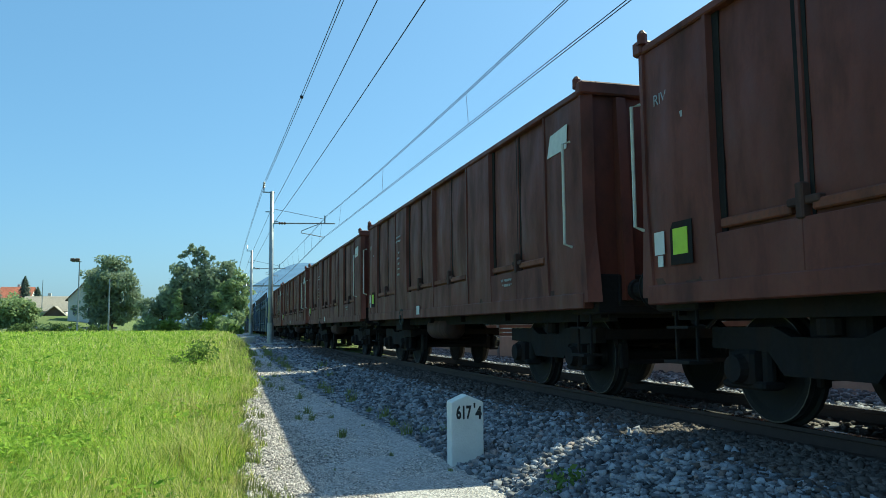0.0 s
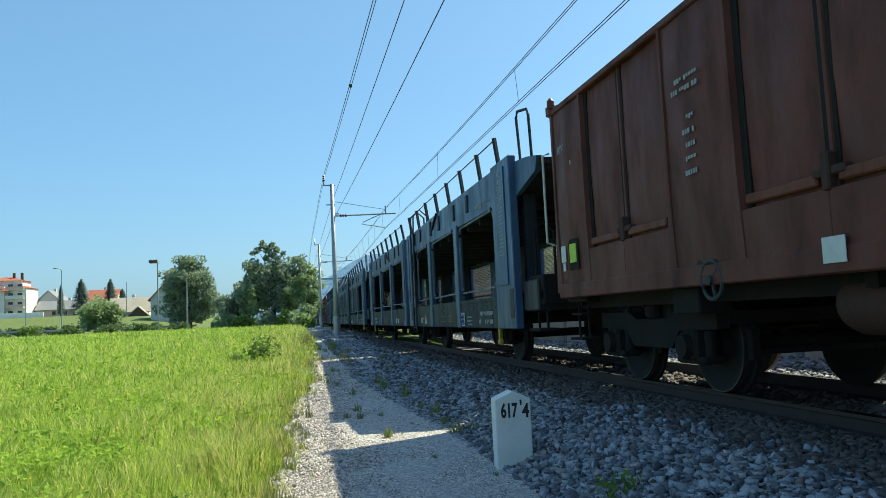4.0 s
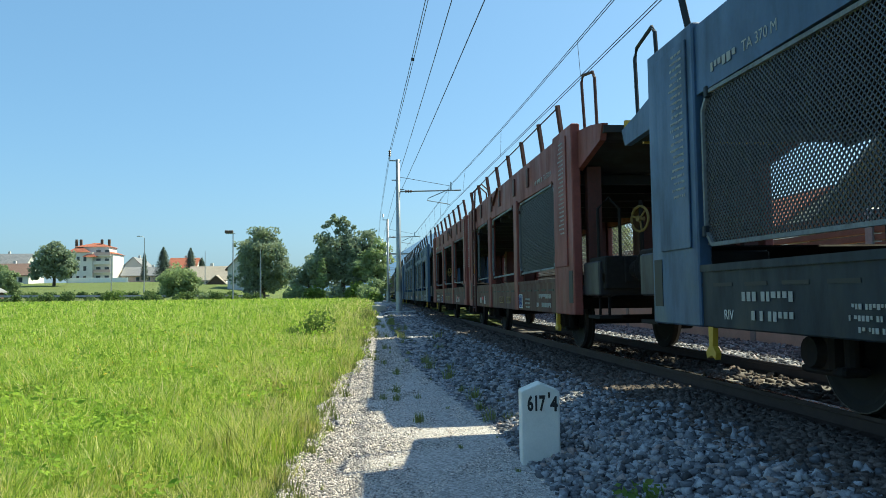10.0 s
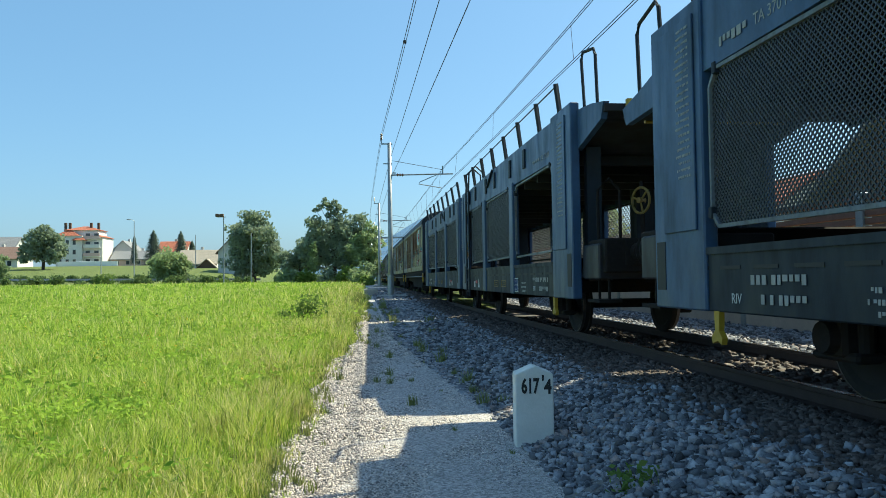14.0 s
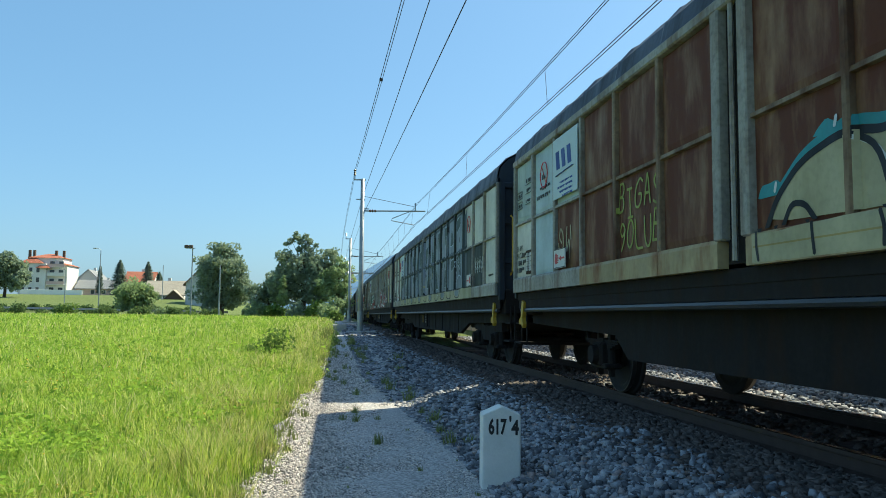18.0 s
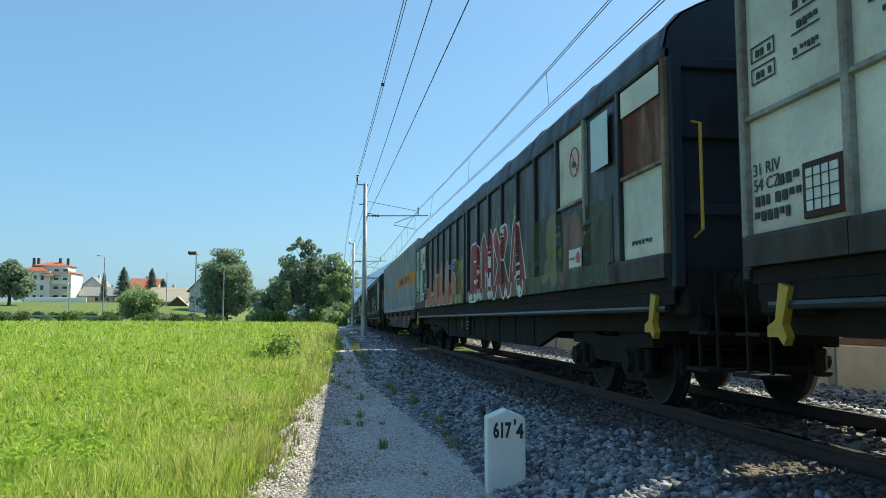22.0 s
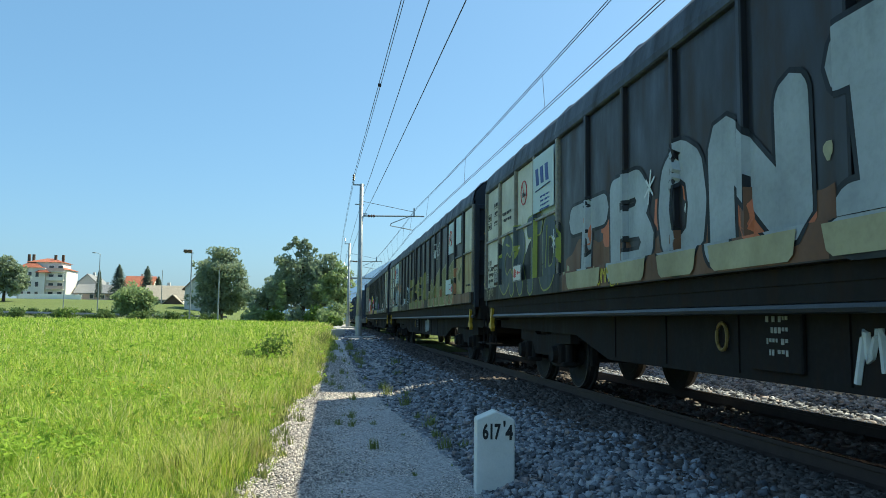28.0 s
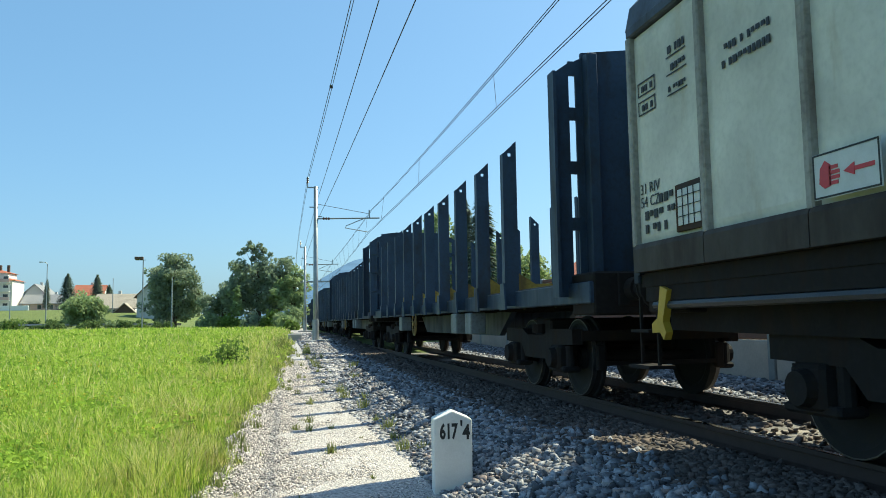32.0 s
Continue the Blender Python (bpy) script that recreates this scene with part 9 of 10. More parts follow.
def patch(w, name, outline, mat, lift=0.013):
    s = Shape()
    pts = np.array(outline, float)
    c = pts.mean(0)
    yy, zz = np.r_[c[:1], pts[:, 0]], np.r_[c[1:], pts[:, 1]]
    xx = relief(w, yy, zz) - lift
    n = len(pts)
    s.add(np.stack([xx, yy, zz], 1).tolist(), [(0, 1 + i, 1 + (i + 1) % n) for i in range(n)])
    return part(name, s, M["spray_" + mat], w)


def pictogram(w, y, z, r, seed, board=False):
    """A round prohibition sign, on a pale board or straight on the panel."""
    if board:
        flag(w, "sign_board", M["board"], -1.45, y - 0.36, y + 0.36, z - 0.36, z + 0.36, "pale board with a round sign")
    x = -1.462 if board else -1.43
    part("sign_ring", Shape().tube([(x, y + r * 0.85 * math.cos(a), z + r * 0.9 * math.sin(a)) for a in np.linspace(0, 2 * math.pi, 25)[:-1]], 0.008, 5, closed=True), M["redmark"], w, "red ring of a prohibition sign")
    part("sign_bar", Shape().beam((x, y + r * 0.55, z + r * 0.7), (x, y - r * 0.55, z - r * 0.7), 0.006, 0.010), M["redmark"], w)
    part("sign_figure", Shape().prism([(y - r * 0.3, z - r * 0.25), (y + r * 0.4, z - r * 0.3), (y + r * 0.4, z), (y + r * 0.1, z + r * 0.1), (y - r * 0.05, z - r * 0.05)], "x", x - 0.004, x + 0.004), M["black"], w)


def owner_board(w, y0, y1, z0, z1, seed):
    """A pale board with a dark emblem and small print, as plain shapes."""
    b = flag(w, "owner_board", M["board"], -1.452, y0, y1, z0, z1, "pale board with a blue emblem")
    s = Shape()
    yy = y1 - 0.12
    for k in range(3):
        s.prism([(yy, z1 - 0.18), (yy - 0.05, z1 - 0.42), (yy - 0.19, z1 - 0.42), (yy - 0.14, z1 - 0.18)], "x", -1.462, -1.457)
        yy -= 0.24
    s.beam((-1.46, y1 - 0.15, z1 - 0.5), (-1.46, y0 + 0.15, z1 - 0.47), 0.006, 0.03, (1, 0, 0))
    part("emblem", s, M["spray_blue"], w, "dark blue slanted emblem")
    t = Shape()
    bars(t, -1.458, y0 + 0.2, z1 - 0.62, 4, 0.6, 0.03, 0.03, seed)
    part("lettering", t, M["spray_blue"], w)


M["board"] = plain("pale_blue_board", (0.50, 0.58, 0.60), 0.5, 0, 0.08, 3, 0.05)

# ---------------------------------------------------------------- the train, front to back; u is a wagon's place along the line at 0 s
TRAIN = []
OPEN = [open_wagon(11)]
for k in range(4):
    OPEN.append(copy_thing(OPEN[0], pose(0, 0, 0)))
for k, ob in enumerate(OPEN):
    TRAIN.append((ob, -0.65 + 13.93 * k))
BLUE_LABEL = "blue-grey two-level car carrier without cars, with open sides"
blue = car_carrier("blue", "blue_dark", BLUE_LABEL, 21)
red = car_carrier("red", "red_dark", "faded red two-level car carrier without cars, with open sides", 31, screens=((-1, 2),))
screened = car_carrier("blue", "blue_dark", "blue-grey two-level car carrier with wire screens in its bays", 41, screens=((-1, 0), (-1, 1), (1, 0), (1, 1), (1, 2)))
carriers = [blue, screened, red, copy_thing(screened, pose(0, 0, 0)), copy_thing(screened, pose(0, 0, 0)), copy_thing(screened, pose(0, 0, 0))]
for ob, u in zip([carriers[0], carriers[1], carriers[3], carriers[2], carriers[4], carriers[5]], (74.75, 100.5, 126.25, 152.2, 178.0, 203.9)):
    TRAIN.append((ob, u))
R, G, W, D = ("van_rust", "van_rust"), ("van_grey", "van_grey"), ("white_van", "white_van"), ("van_dark", "van_dark")


def make_van(u0, u1, panels, strip, label, seed, long_van=True):
    v = van((u1 - u0) / 2 - 0.65, u1 - u0, panels, strip, label, seed, long_van)
    TRAIN.append((v, (u0 + u1) / 2))
    if seed < 104:
        BARE.add(v.name)
        RAILED.add(v.name)
    return v


# panels run from the front (-y) to the rear
RW, BR, BD = ("van_rust", "white_van"), ("board_mat", "van_rust"), ("board_mat", "van_dark")
O, GM, GS, P = ("van_ochre", "van_ochre"), ("van_grime", "van_grime"), ("van_grime", "van_soot"), ("van_pale", "van_pale")
v0 = make_van(216.8, 231.9, [("van_ochre", "board_mat"), O, ("van_ochre", "van_rust"), R, R, R, R, R, R, R, ("van_ochre", "board_mat"), ("van_ochre", "white_van")], "strip_ochre", "rust-streaked two-axle sliding-wall wagon with cream graffiti", 100, False)
bulging_band(v0, "wine", "ink", 3, 1.10)
flag(v0, "repair_sheet", M["board_mat"], -1.43, 3.78, 4.32, 2.42, 3.0, "pale blue repair sheet")
flag(v0, "repair_sheet", M["board_mat"], -1.43, -4.35, -3.75, 2.42, 3.0, "pale blue repair sheet")
pictogram(v0, -5.15, 2.72, 0.2, 12, True)
tag(v0, "565", 4.45, 1.5, 0.28, "gold", 4)
tag(v0, "L2OT", 2.3, 1.88, 0.28, "lime", 5)
tag(v0, "9O25", 2.3, 1.5, 0.28, "lime", 6)
tag(v0, "53", 3.3, 1.45, 0.28, "gold", 8)
tag(v0, "S2", 1.1, 1.5, 0.5, "gold", 7)
v1 = make_van(231.9, 246.9, [("van_rust", "board_mat"), R, BR, R, R, R, R, R, R, BR, ("board_mat", "board_mat"), ("van_pale", "white_van")], "strip_ochre", "rust-streaked two-axle sliding-wall wagon with pale panels", 101, False)
bulging_band(v1, "ink", "wine", 13)
flag(v1, "repair_sheet", M["board_mat"], -1.474, along(v1, 4.55), along(v1, 3.93), 1.43, 1.76, "grey-blue patch sheet over the paint")
tag(v1, "BIGAS", -5.75, 1.85, 0.26, "lime", 14)
tag(v1, "OL6", -5.75, 1.5, 0.26, "lime", 20)
tag(v1, "BIGAS", 2.35, 1.80, 0.29, "lime", 15)
tag(v1, "9OLUB", 2.35, 1.46, 0.29, "lime", 16)
tag(v1, "53", 4.5, 1.5, 0.4, "cream", 19)
owner_board(v1, 3.58, 4.60, 2.3, 3.1, 17)
pictogram(v1, 5.15, 2.75, 0.2, 18)
v2 = make_van(246.9, 269.4, [W, ("white_van", "van_slate"), ("white_van", "van_slate")] + [G] * 11 + [("board_mat", "van_slate"), W, W, W], "van_trim", "grey sliding-wall wagon covered in pale outlined graffiti", 102)
field(v2, along(v2, -6.0), along(v2, 6.3), 1.40, 3.06, "slate", 20, 0.0002)
field(v2, along(v2, -6.0), along(v2, 7.0), 1.15, 1.36, "cream", 220, 0.0003)
tall_letters(v2, "ZONKEF", 0, 521)
tall_letters(v2, "FKNEOZ", -6, 641)
line(v2, [[(5.12 + 0.34 * (1 - math.cos(a)), 1.40 + 0.30 * math.sin(a)) for a in np.linspace(0, 3.14, 9)]], "ice", 0.012)
tag(v2, "LT", -3.3, 1.17, 0.18, "white", 23, 0.013)
tag(v2, "5C4B", along(v2, 5.02), 1.92, 0.2, "ice", 123, 0.0175)
pictogram(v2, -7.75, 2.72, 0.2, 24)
owner_board(v2, 5.98, 7.08, 2.3, 3.1, 25)
pictogram(v2, 7.7, 2.72, 0.2, 27)
tag(v2, "****", -8.4, 1.62, 0.3, "white", 26)
v3 = make_van(269.4, 291.95, [W, ("white_van", "van_ochre"), GS, GS, GS, GS, GM, GM, GM, GM, GM, GM, GM, GM, ("board_mat", "van_grime"), W, W, W], "strip_brown", "grime-darkened sliding-wall wagon with red bubble graffiti", 103)
for k, (y, z, ry, rz) in enumerate(((-4.1, 1.78, 0.42, 0.46), (-4.6, 1.52, 0.42, 0.34), (-5.5, 1.62, 0.46, 0.5), (-6.3, 1.5, 0.5, 0.36), (-4.3, 1.27, 0.6, 0.09), (-5.8, 1.27, 0.7, 0.09))):
    blob(v3, y, z, ry, rz, "wine", 1300 + k, 0.001 + 0.0006 * k, "graffiti_bubble")
    if z > 1.4:
        for r in (1.0, 0.62):
            lay(v3, "graffiti_outline", [[(y + ry * r * math.cos(a), z - 0.1 + rz * r * math.sin(a)) for a in np.linspace(3.3 - 0.2 * k, 0.1, 9)]], 0.028 * (1.3 - 0.4 * r), 0.009 + 0.0004 * k, "white")
coat(v3, [(1.12, 1.38), (1.16, 1.8), (1.36, 2.0), (1.58, 1.94), (1.64, 1.7), (1.76, 1.38)], "wine", 0.003, 0.2, "graffiti_bubble", "white", 0.018)
coat(v3, [(1.3, 1.4), (1.28, 1.62), (1.42, 1.82), (1.5, 1.6), (1.62, 1.4)], "silver", 0.0078, 0.1, "paint_smear")
coat(v3, [(2.06, 1.38), (2.04, 1.8), (2.2, 2.1), (2.45, 2.17), (2.66, 2.0), (2.74, 1.7), (2.78, 1.38)], "wine", 0.0036, 0.2, "graffiti_bubble")
line(v3, [[(2.08, 1.85), (2.2, 2.08), (2.42, 2.14), (2.58, 2.0), (2.6, 1.84)], [(2.36, 1.72), (2.42, 1.9), (2.6, 1.92), (2.72, 1.7), (2.74, 1.42)], [(2.1, 1.56), (2.24, 1.7), (2.42, 1.62), (2.5, 1.4)], [(2.1, 1.21), (2.5, 1.19), (2.9, 1.25)]], "white", 0.02, 0.009)
for k in range(9):
    rr = random.Random(3900 + k)
    q = 0.15 + 0.34 * k
    coat(v3, [(q, 1.2), (q + 0.04, 1.33), (q + rr.uniform(0.14, 0.3), 1.345), (q + 0.28, 1.25), (q + 0.12, 1.18)], ("wine", "silver", "wine", "cream")[k % 4], 0.0022 + 0.0003 * (k % 3), 0.15, "paint_dab")
field(v3, 7.0, 2.4, 1.16, 1.72, "wine", 36)
graffiti(v3, "H4M35", 6.9, 2.6, 1.15, 1.0, "green", "white", 32, 0.14, 0.022)
for k in range(10):
    rr = random.Random(330 + k)
    blob(v3, rr.uniform(2.4, 7.0), rr.uniform(1.2, 1.95), 0.08, 0.08, rr.choice(("cream", "wine", "white")), 340 + k, 0.0005 if k % 2 else 0.012)
    blob(v3, rr.uniform(-7.0, -0.6), 1.25 + 0.05 * (k % 3), 0.24, 0.06, "white", 350 + k, 0.0125)
    blob(v3, rr.uniform(0.4, 2.6), 1.26, 0.16, 0.05, rr.choice(("white", "teal")), 370 + k, 0.001 + 0.0003 * k)
tag(v3, "5J26", -0.5, 1.5, 0.3, "white", 37)
tag(v3, "6254", 8.3, 1.5, 0.3, "slate", 38)
owner_board(v3, 5.98, 7.08, 2.3, 3.1, 33)
pictogram(v3, 7.7, 2.72, 0.2, 34)
pictogram(v3, -8.9, 2.72, 0.2, 35)
v4 = make_van(291.95, 314.1, [RW, D, ("white_van", "van_dark")] + [D] * 13 + [P, P], "strip_brown", "brown-black sliding-wall wagon with red and orange graffiti", 104)
field(v4, -0.4, -9.0, 1.15, 2.1, "olive", 41)
field(v4, -0.4, -5.4, 1.15, 1.37, "brown", 141, 0.0007)
graffiti(v4, "BMXA", -0.45, -5.2, 1.15, 1.3, "wine", "white", 42, 0.17, 0.045, block=True)
graffiti(v4, "5264", -5.3, -9.0, 1.15, 1.0, ["olive", "moss", "brown", "olive"], "slate", 430, 0.17, 0.03)
for k in range(9):
    rr = random.Random(1430 + k)
    blob(v4, rr.uniform(-5.0, -0.6), 1.24, 0.13, 0.07, "white", 1440 + k, 0.0125)
for y, z in ((-1.5, 2.0), (-3.0, 2.25), (-4.4, 2.3)):
    tag(v4, "*", y, z, 0.36, "lime", int(-y * 10), 0.012)
flag(v4, "repair_sheet", M["board"], -1.45, -9.0, -8.45, 2.45, 3.05, "pale repair board")
flag(v4, "paint_stripe", M["white_van"], -1.43, -10.3, -9.35, 2.85, 3.12, "band of old white paint")
pictogram(v4, -7.75, 2.72, 0.2, 146)
coat(v4, [(-1.25, 1.15), (-1.25, 2.12), (-1.05, 2.26), (-0.85, 2.12), (-0.6, 2.16), (-0.3, 2.28), (-0.06, 2.1), (-0.06, 1.15)], "moss", 0.0006, 0.1, "paint_field")
for k in range(10):
    rr = random.Random(4100 + k)
    q, z = -1.08 + 0.2 * (k % 5) + rr.uniform(-0.04, 0.04), (1.45, 1.74)[k // 5] + rr.uniform(-0.04, 0.06)
    coat(v4, [(q - 0.12, z), (q - 0.06, z + rr.uniform(0.12, 0.26)), (q + 0.10, z + rr.uniform(0.16, 0.3)), (q + 0.13, z + 0.08), (q + 0.03, z + 0.05)], ("olive", "brown", "olive", "khaki", "gold")[(k * 3) % 5], 0.0022 + 0.0004 * k, 0.2, "paint_wedge")
line(v4, [[(-0.62, 2.02), (-0.4, 2.14), (-0.14, 1.98), (-0.1, 1.7)], [(-1.2, 2.1), (-1.05, 2.2), (-0.95, 2.12)]], "gold", 0.024, 0.0065)
for k, q in enumerate((-1.15, -0.92, -0.7, -0.5, -0.28)):
    coat(v4, [(q - 0.09, 1.16), (q - 0.07, 1.34), (q + 0.06, 1.35), (q + 0.10, 1.22), (q + 0.03, 1.16)], "cream" if k % 2 else "khaki", 0.003, 0.1, "painted_foot")
ORANGE = (
    [(-6.35, 1.16), (-6.2, 1.62), (-5.9, 1.74), (-5.7, 1.68), (-5.5, 1.92), (-5.24, 2.3), (-5.1, 1.9), (-5.0, 1.16)],
    [(-5.0, 1.16), (-4.9, 1.95), (-4.76, 1.74), (-4.6, 1.7), (-4.5, 2.26), (-4.35, 2.06), (-4.2, 2.2), (-4.06, 1.16)],
    [(-4.05, 1.16), (-3.92, 2.28), (-3.7, 1.92), (-3.5, 2.15), (-3.33, 2.4), (-3.2, 2.0), (-3.27, 1.74), (-3.08, 1.5), (-3.02, 1.16)],
    [(-3.02, 1.16), (-2.86, 1.8), (-2.76, 2.16), (-2.5, 2.32), (-2.3, 2.2), (-2.18, 1.9), (-2.3, 1.68), (-2.08, 1.5), (-2.1, 1.16)],
    [(-2.28, 1.62), (-2.1, 1.72), (-1.92, 1.66), (-1.82, 1.88), (-1.5, 1.94), (-1.28, 1.82), (-1.22, 1.5), (-1.36, 1.16), (-2.2, 1.16)])
for k, ring in enumerate(ORANGE):
    coat(v4, ring, "terracotta", 0.004 + 0.0008 * (k % 2), 0.14, edge="ice", rim=0.011)
line(v4, [[(-4.7, 1.2), (-4.72, 1.55), (-4.62, 1.6), (-4.55, 1.2)], [(-3.6, 1.2), (-3.6, 2.1)], [(-3.85, 1.5), (-3.6, 1.66), (-3.3, 1.42)], [(-2.62, 1.2), (-2.66, 1.55), (-2.5, 1.66), (-2.3, 1.4)], [(-2.62, 1.75), (-2.62, 2.0), (-2.5, 2.05), (-2.42, 1.9), (-2.62, 1.75)], [(-1.95, 1.5), (-1.65, 1.62), (-1.5, 1.45), (-1.6, 1.2)], [(-6.0, 1.2), (-5.7, 1.5), (-5.4, 1.45)]], "ice", 0.009)
coat(v4, [(-2.02, 2.08), (-1.8, 2.22), (-1.22, 2.24), (-1.42, 2.12), (-1.6, 1.98), (-1.78, 1.9), (-1.86, 2.02)], "blue", 0.0095, 0.1, "wing", "ice", 0.010)
line(v4, [[(-1.95, 2.08), (-1.6, 2.16), (-1.24, 2.23)], [(-1.88, 2.02), (-1.6, 2.06)]], "ice", 0.008, 0.0165)
coat(v4, [(-6.45, 1.82), (-5.95, 1.95), (-6.05, 1.65), (-6.25, 1.55), (-6.3, 1.7)], "blue", 0.0095, 0.1, "wing", "ice", 0.010)
tag(v4, "544", 8.0, 1.75, 0.22, "white", 45)
tag(v4, "O5TO", 8.05, 1.5, 0.17, "white", 47)
pictogram(v4, 7.75, 2.72, 0.18, 46, True)
v6 = make_van(333.6, 356.7, [W, W] + [D] * 12 + [BD, W, W, W], "strip_brown", "brown-black sliding-wall wagon with cream end panels and scrawled tags", 106)
field(v6, 7.1, 1.0, 1.15, 2.0, "smoke", 151)
graffiti(v6, "35Z3Z", 7.0, 1.2, 1.15, 1.25, "brown", "olive", 51, 0.15, 0.02)
graffiti(v6, "5216", -2.0, -7.0, 1.15, 1.2, "slate", "silver", 52, 0.14, 0.02)
tag(v6, "W25A", 8.1, 1.75, 0.34, "ink", 53)
tag(v6, "MR5V", 9.4, 1.6, 0.36, "slate", 54)
owner_board(v6, 6.15, 7.25, 2.3, 3.1, 56)
pictogram(v6, 7.9, 2.72, 0.2, 57)
v7 = make_van(356.7, 378.95, [W, W] + [D] * 12 + [BD, W, W, W], "strip_brown", "brown-black sliding-wall wagon with pale block graffiti", 107)
field(v7, -0.9, -7.3, 1.15, 2.3, "ink", 61)
field(v7, -1.3, -7.3, 1.15, 2.24, "brown", 161, 0.0007)
graffiti(v7, "BSAIO", -1.25, -7.0, 1.15, 1.08, "ice", "ink", 62, 0.17, 0.05, block=True)
field(v7, -1.3, -6.6, 1.15, 1.33, "cream", 162, 0.013)
graffiti(v7, "5LEKEU", -1.5, -8.2, 2.3, 0.78, "grey", "slate", 64, 0.085, 0.02, block=True)
tag(v7, "B3UDM", -7.2, 1.16, 0.2, "yellow", 163, 0.012)
field(v7, 5.6, 0.35, 1.15, 1.62, "brown", 68)
for k in range(14):
    rr = random.Random(690 + k)
    blob(v7, rr.uniform(0.4, 5.4), rr.uniform(1.4, 2.0), 0.13, 0.16, "orange", 700 + k, 0.0012 + 0.0002 * k)
for k, (ch, a, b, size, fat) in enumerate((("T", 5.5, 4.1, 1.04, 0.17), ("B", 4.06, 2.9, 1.12, 0.135), ("O", 2.85, 1.9, 1.16, 0.16), ("N", 1.9, 0.55, 1.28, 0.19), ("I", 0.50, -0.75, 1.4, 0.2))):
    graffiti(v7, ch, a, b, 1.15, size, "silver", "ink", 62 + k, fat, 0.04, block=True)
    patch(v7, "painted_foot", [(a - 0.10, 1.36), (a - 0.14, 1.20), (a - 0.2, 1.16), (b + 0.2, 1.16), (b + 0.14, 1.2), (b + 0.10, 1.36)], "cream", 0.0135)
frame_scrawl(v7, "62R", 0.6, 0.39, 0.4, "white", 168)
for k in range(12):
    rr = random.Random(660 + k)
    blob(v7, rr.uniform(0.3, 6.8), rr.uniform(1.3, 2.1), 0.05, 0.06, rr.choice(("pink", "cream", "white")), 670 + k, 0.0022)
tag(v7, "SUMMER", 4.4, 1.16, 0.17, "yellow", 69, 0.0165)
tag(v7, "*", 6.2, 1.7, 0.3, "white", 60, 0.013)
tag(v7, "*", 3.1, 1.9, 0.3, "white", 59, 0.0165)
field(v7, 9.4, 5.7, 1.15, 1.95, "ink", 164)
graffiti(v7, "CRTD", 9.3, 5.8, 1.15, 1.1, "slate", "lime", 65, 0.15, 0.022)
tag(v7, "TR5N2", 10.3, 1.16, 0.19, "cream", 58)
owner_board(v7, 5.98, 7.0, 2.3, 3.1, 66)
pictogram(v7, 7.65, 2.72, 0.2, 67)
pictogram(v7, -8.8, 2.72, 0.2, 267)
v8 = make_van(378.95, 400.85, [("white_van", "van_ochre"), ("van_dark", "van_ochre")] + [D] * 12 + [BD, ("white_van", "van_slate"), W, W], "strip_brown", "brown-black sliding-wall wagon with olive and gold graffiti", 108)
flag(v8, "repair_sheet", M["board"], -1.45, -9.0, -8.35, 2.5, 3.1, "pale repair board")
pictogram(v8, -7.6, 2.72, 0.2, 280, True)
field(v8, -6.4, -10.1, 1.15, 1.36, "brown", 171, 0.0007)
for k, ring in enumerate((
        [(2.95, 1.16), (3.08, 1.72), (3.3, 1.95), (3.46, 1.76), (3.72, 1.92), (3.9, 2.02), (3.98, 1.16)],
        [(4.0, 1.16), (4.08, 1.95), (4.45, 2.06), (4.8, 2.16), (4.95, 2.05), (4.86, 1.7), (4.95, 1.16)],
        [(5.0, 1.16), (5.1, 2.05), (5.5, 2.12), (5.93, 2.24), (5.98, 1.75), (6.05, 1.16)],
        [(6.1, 1.16), (6.12, 2.05), (6.4, 2.12), (6.72, 2.2), (6.9, 2.16), (6.86, 1.75), (7.05, 1.5), (6.85, 1.16)])):
    coat(v8, ring, "khaki", 0.004 + 0.0008 * (k % 2), 0.12, edge="cream", rim=0.013)
coat(v8, [(7.22, 1.80), (7.86, 2.08), (7.5, 1.60)], "moss", 0.004, 0.05, edge="cream", rim=0.02)
coat(v8, [(6.98, 1.95), (7.2, 2.02), (7.36, 1.95), (7.16, 1.86), (7.0, 1.75)], "orange_clay", 0.004, 0.1, edge="cream", rim=0.012)
for k, q in enumerate((3.2, 4.1, 5.0, 5.9, 6.5, 7.0)):
    coat(v8, [(q - 0.10, 1.15), (q - 0.02, 1.5), (q + 0.05, 1.72), (q + 0.09, 1.4), (q + 0.13, 1.15)], "orange_clay", 0.0063, 0.1, "paint_wedge")
line(v8, [[(3.15, 1.4), (3.35, 1.75), (3.5, 1.5), (3.7, 1.7), (3.7, 1.3)], [(4.2, 1.3), (4.25, 1.85), (4.5, 1.6), (4.62, 1.9), (4.7, 1.4)], [(5.2, 1.25), (5.25, 1.95), (5.38, 1.95), (5.4, 1.5)], [(5.7, 1.5), (5.72, 2.0), (5.85, 2.0)], [(6.3, 1.3), (6.3, 1.95), (6.5, 1.98), (6.52, 1.6)], [(6.7, 1.35), (6.8, 1.6), (6.7, 2.0)]], "cream", 0.012)
line(v8, [[(5.6, 1.34), (5.8, 1.2), (6.0, 1.3)], [(6.3, 1.18), (6.6, 1.34), (6.8, 1.2), (7.0, 1.34)], [(4.3, 1.2), (4.5, 1.33)]], "cream", 0.012, 0.009)
flag(v8, "repair_sheet", M["board"], -1.476, -7.75, -7.0, 1.4, 1.75, "pale patch sheet over the paint")
field(v8, 1.5, -2.7, 1.15, 1.4, "brown", 72)
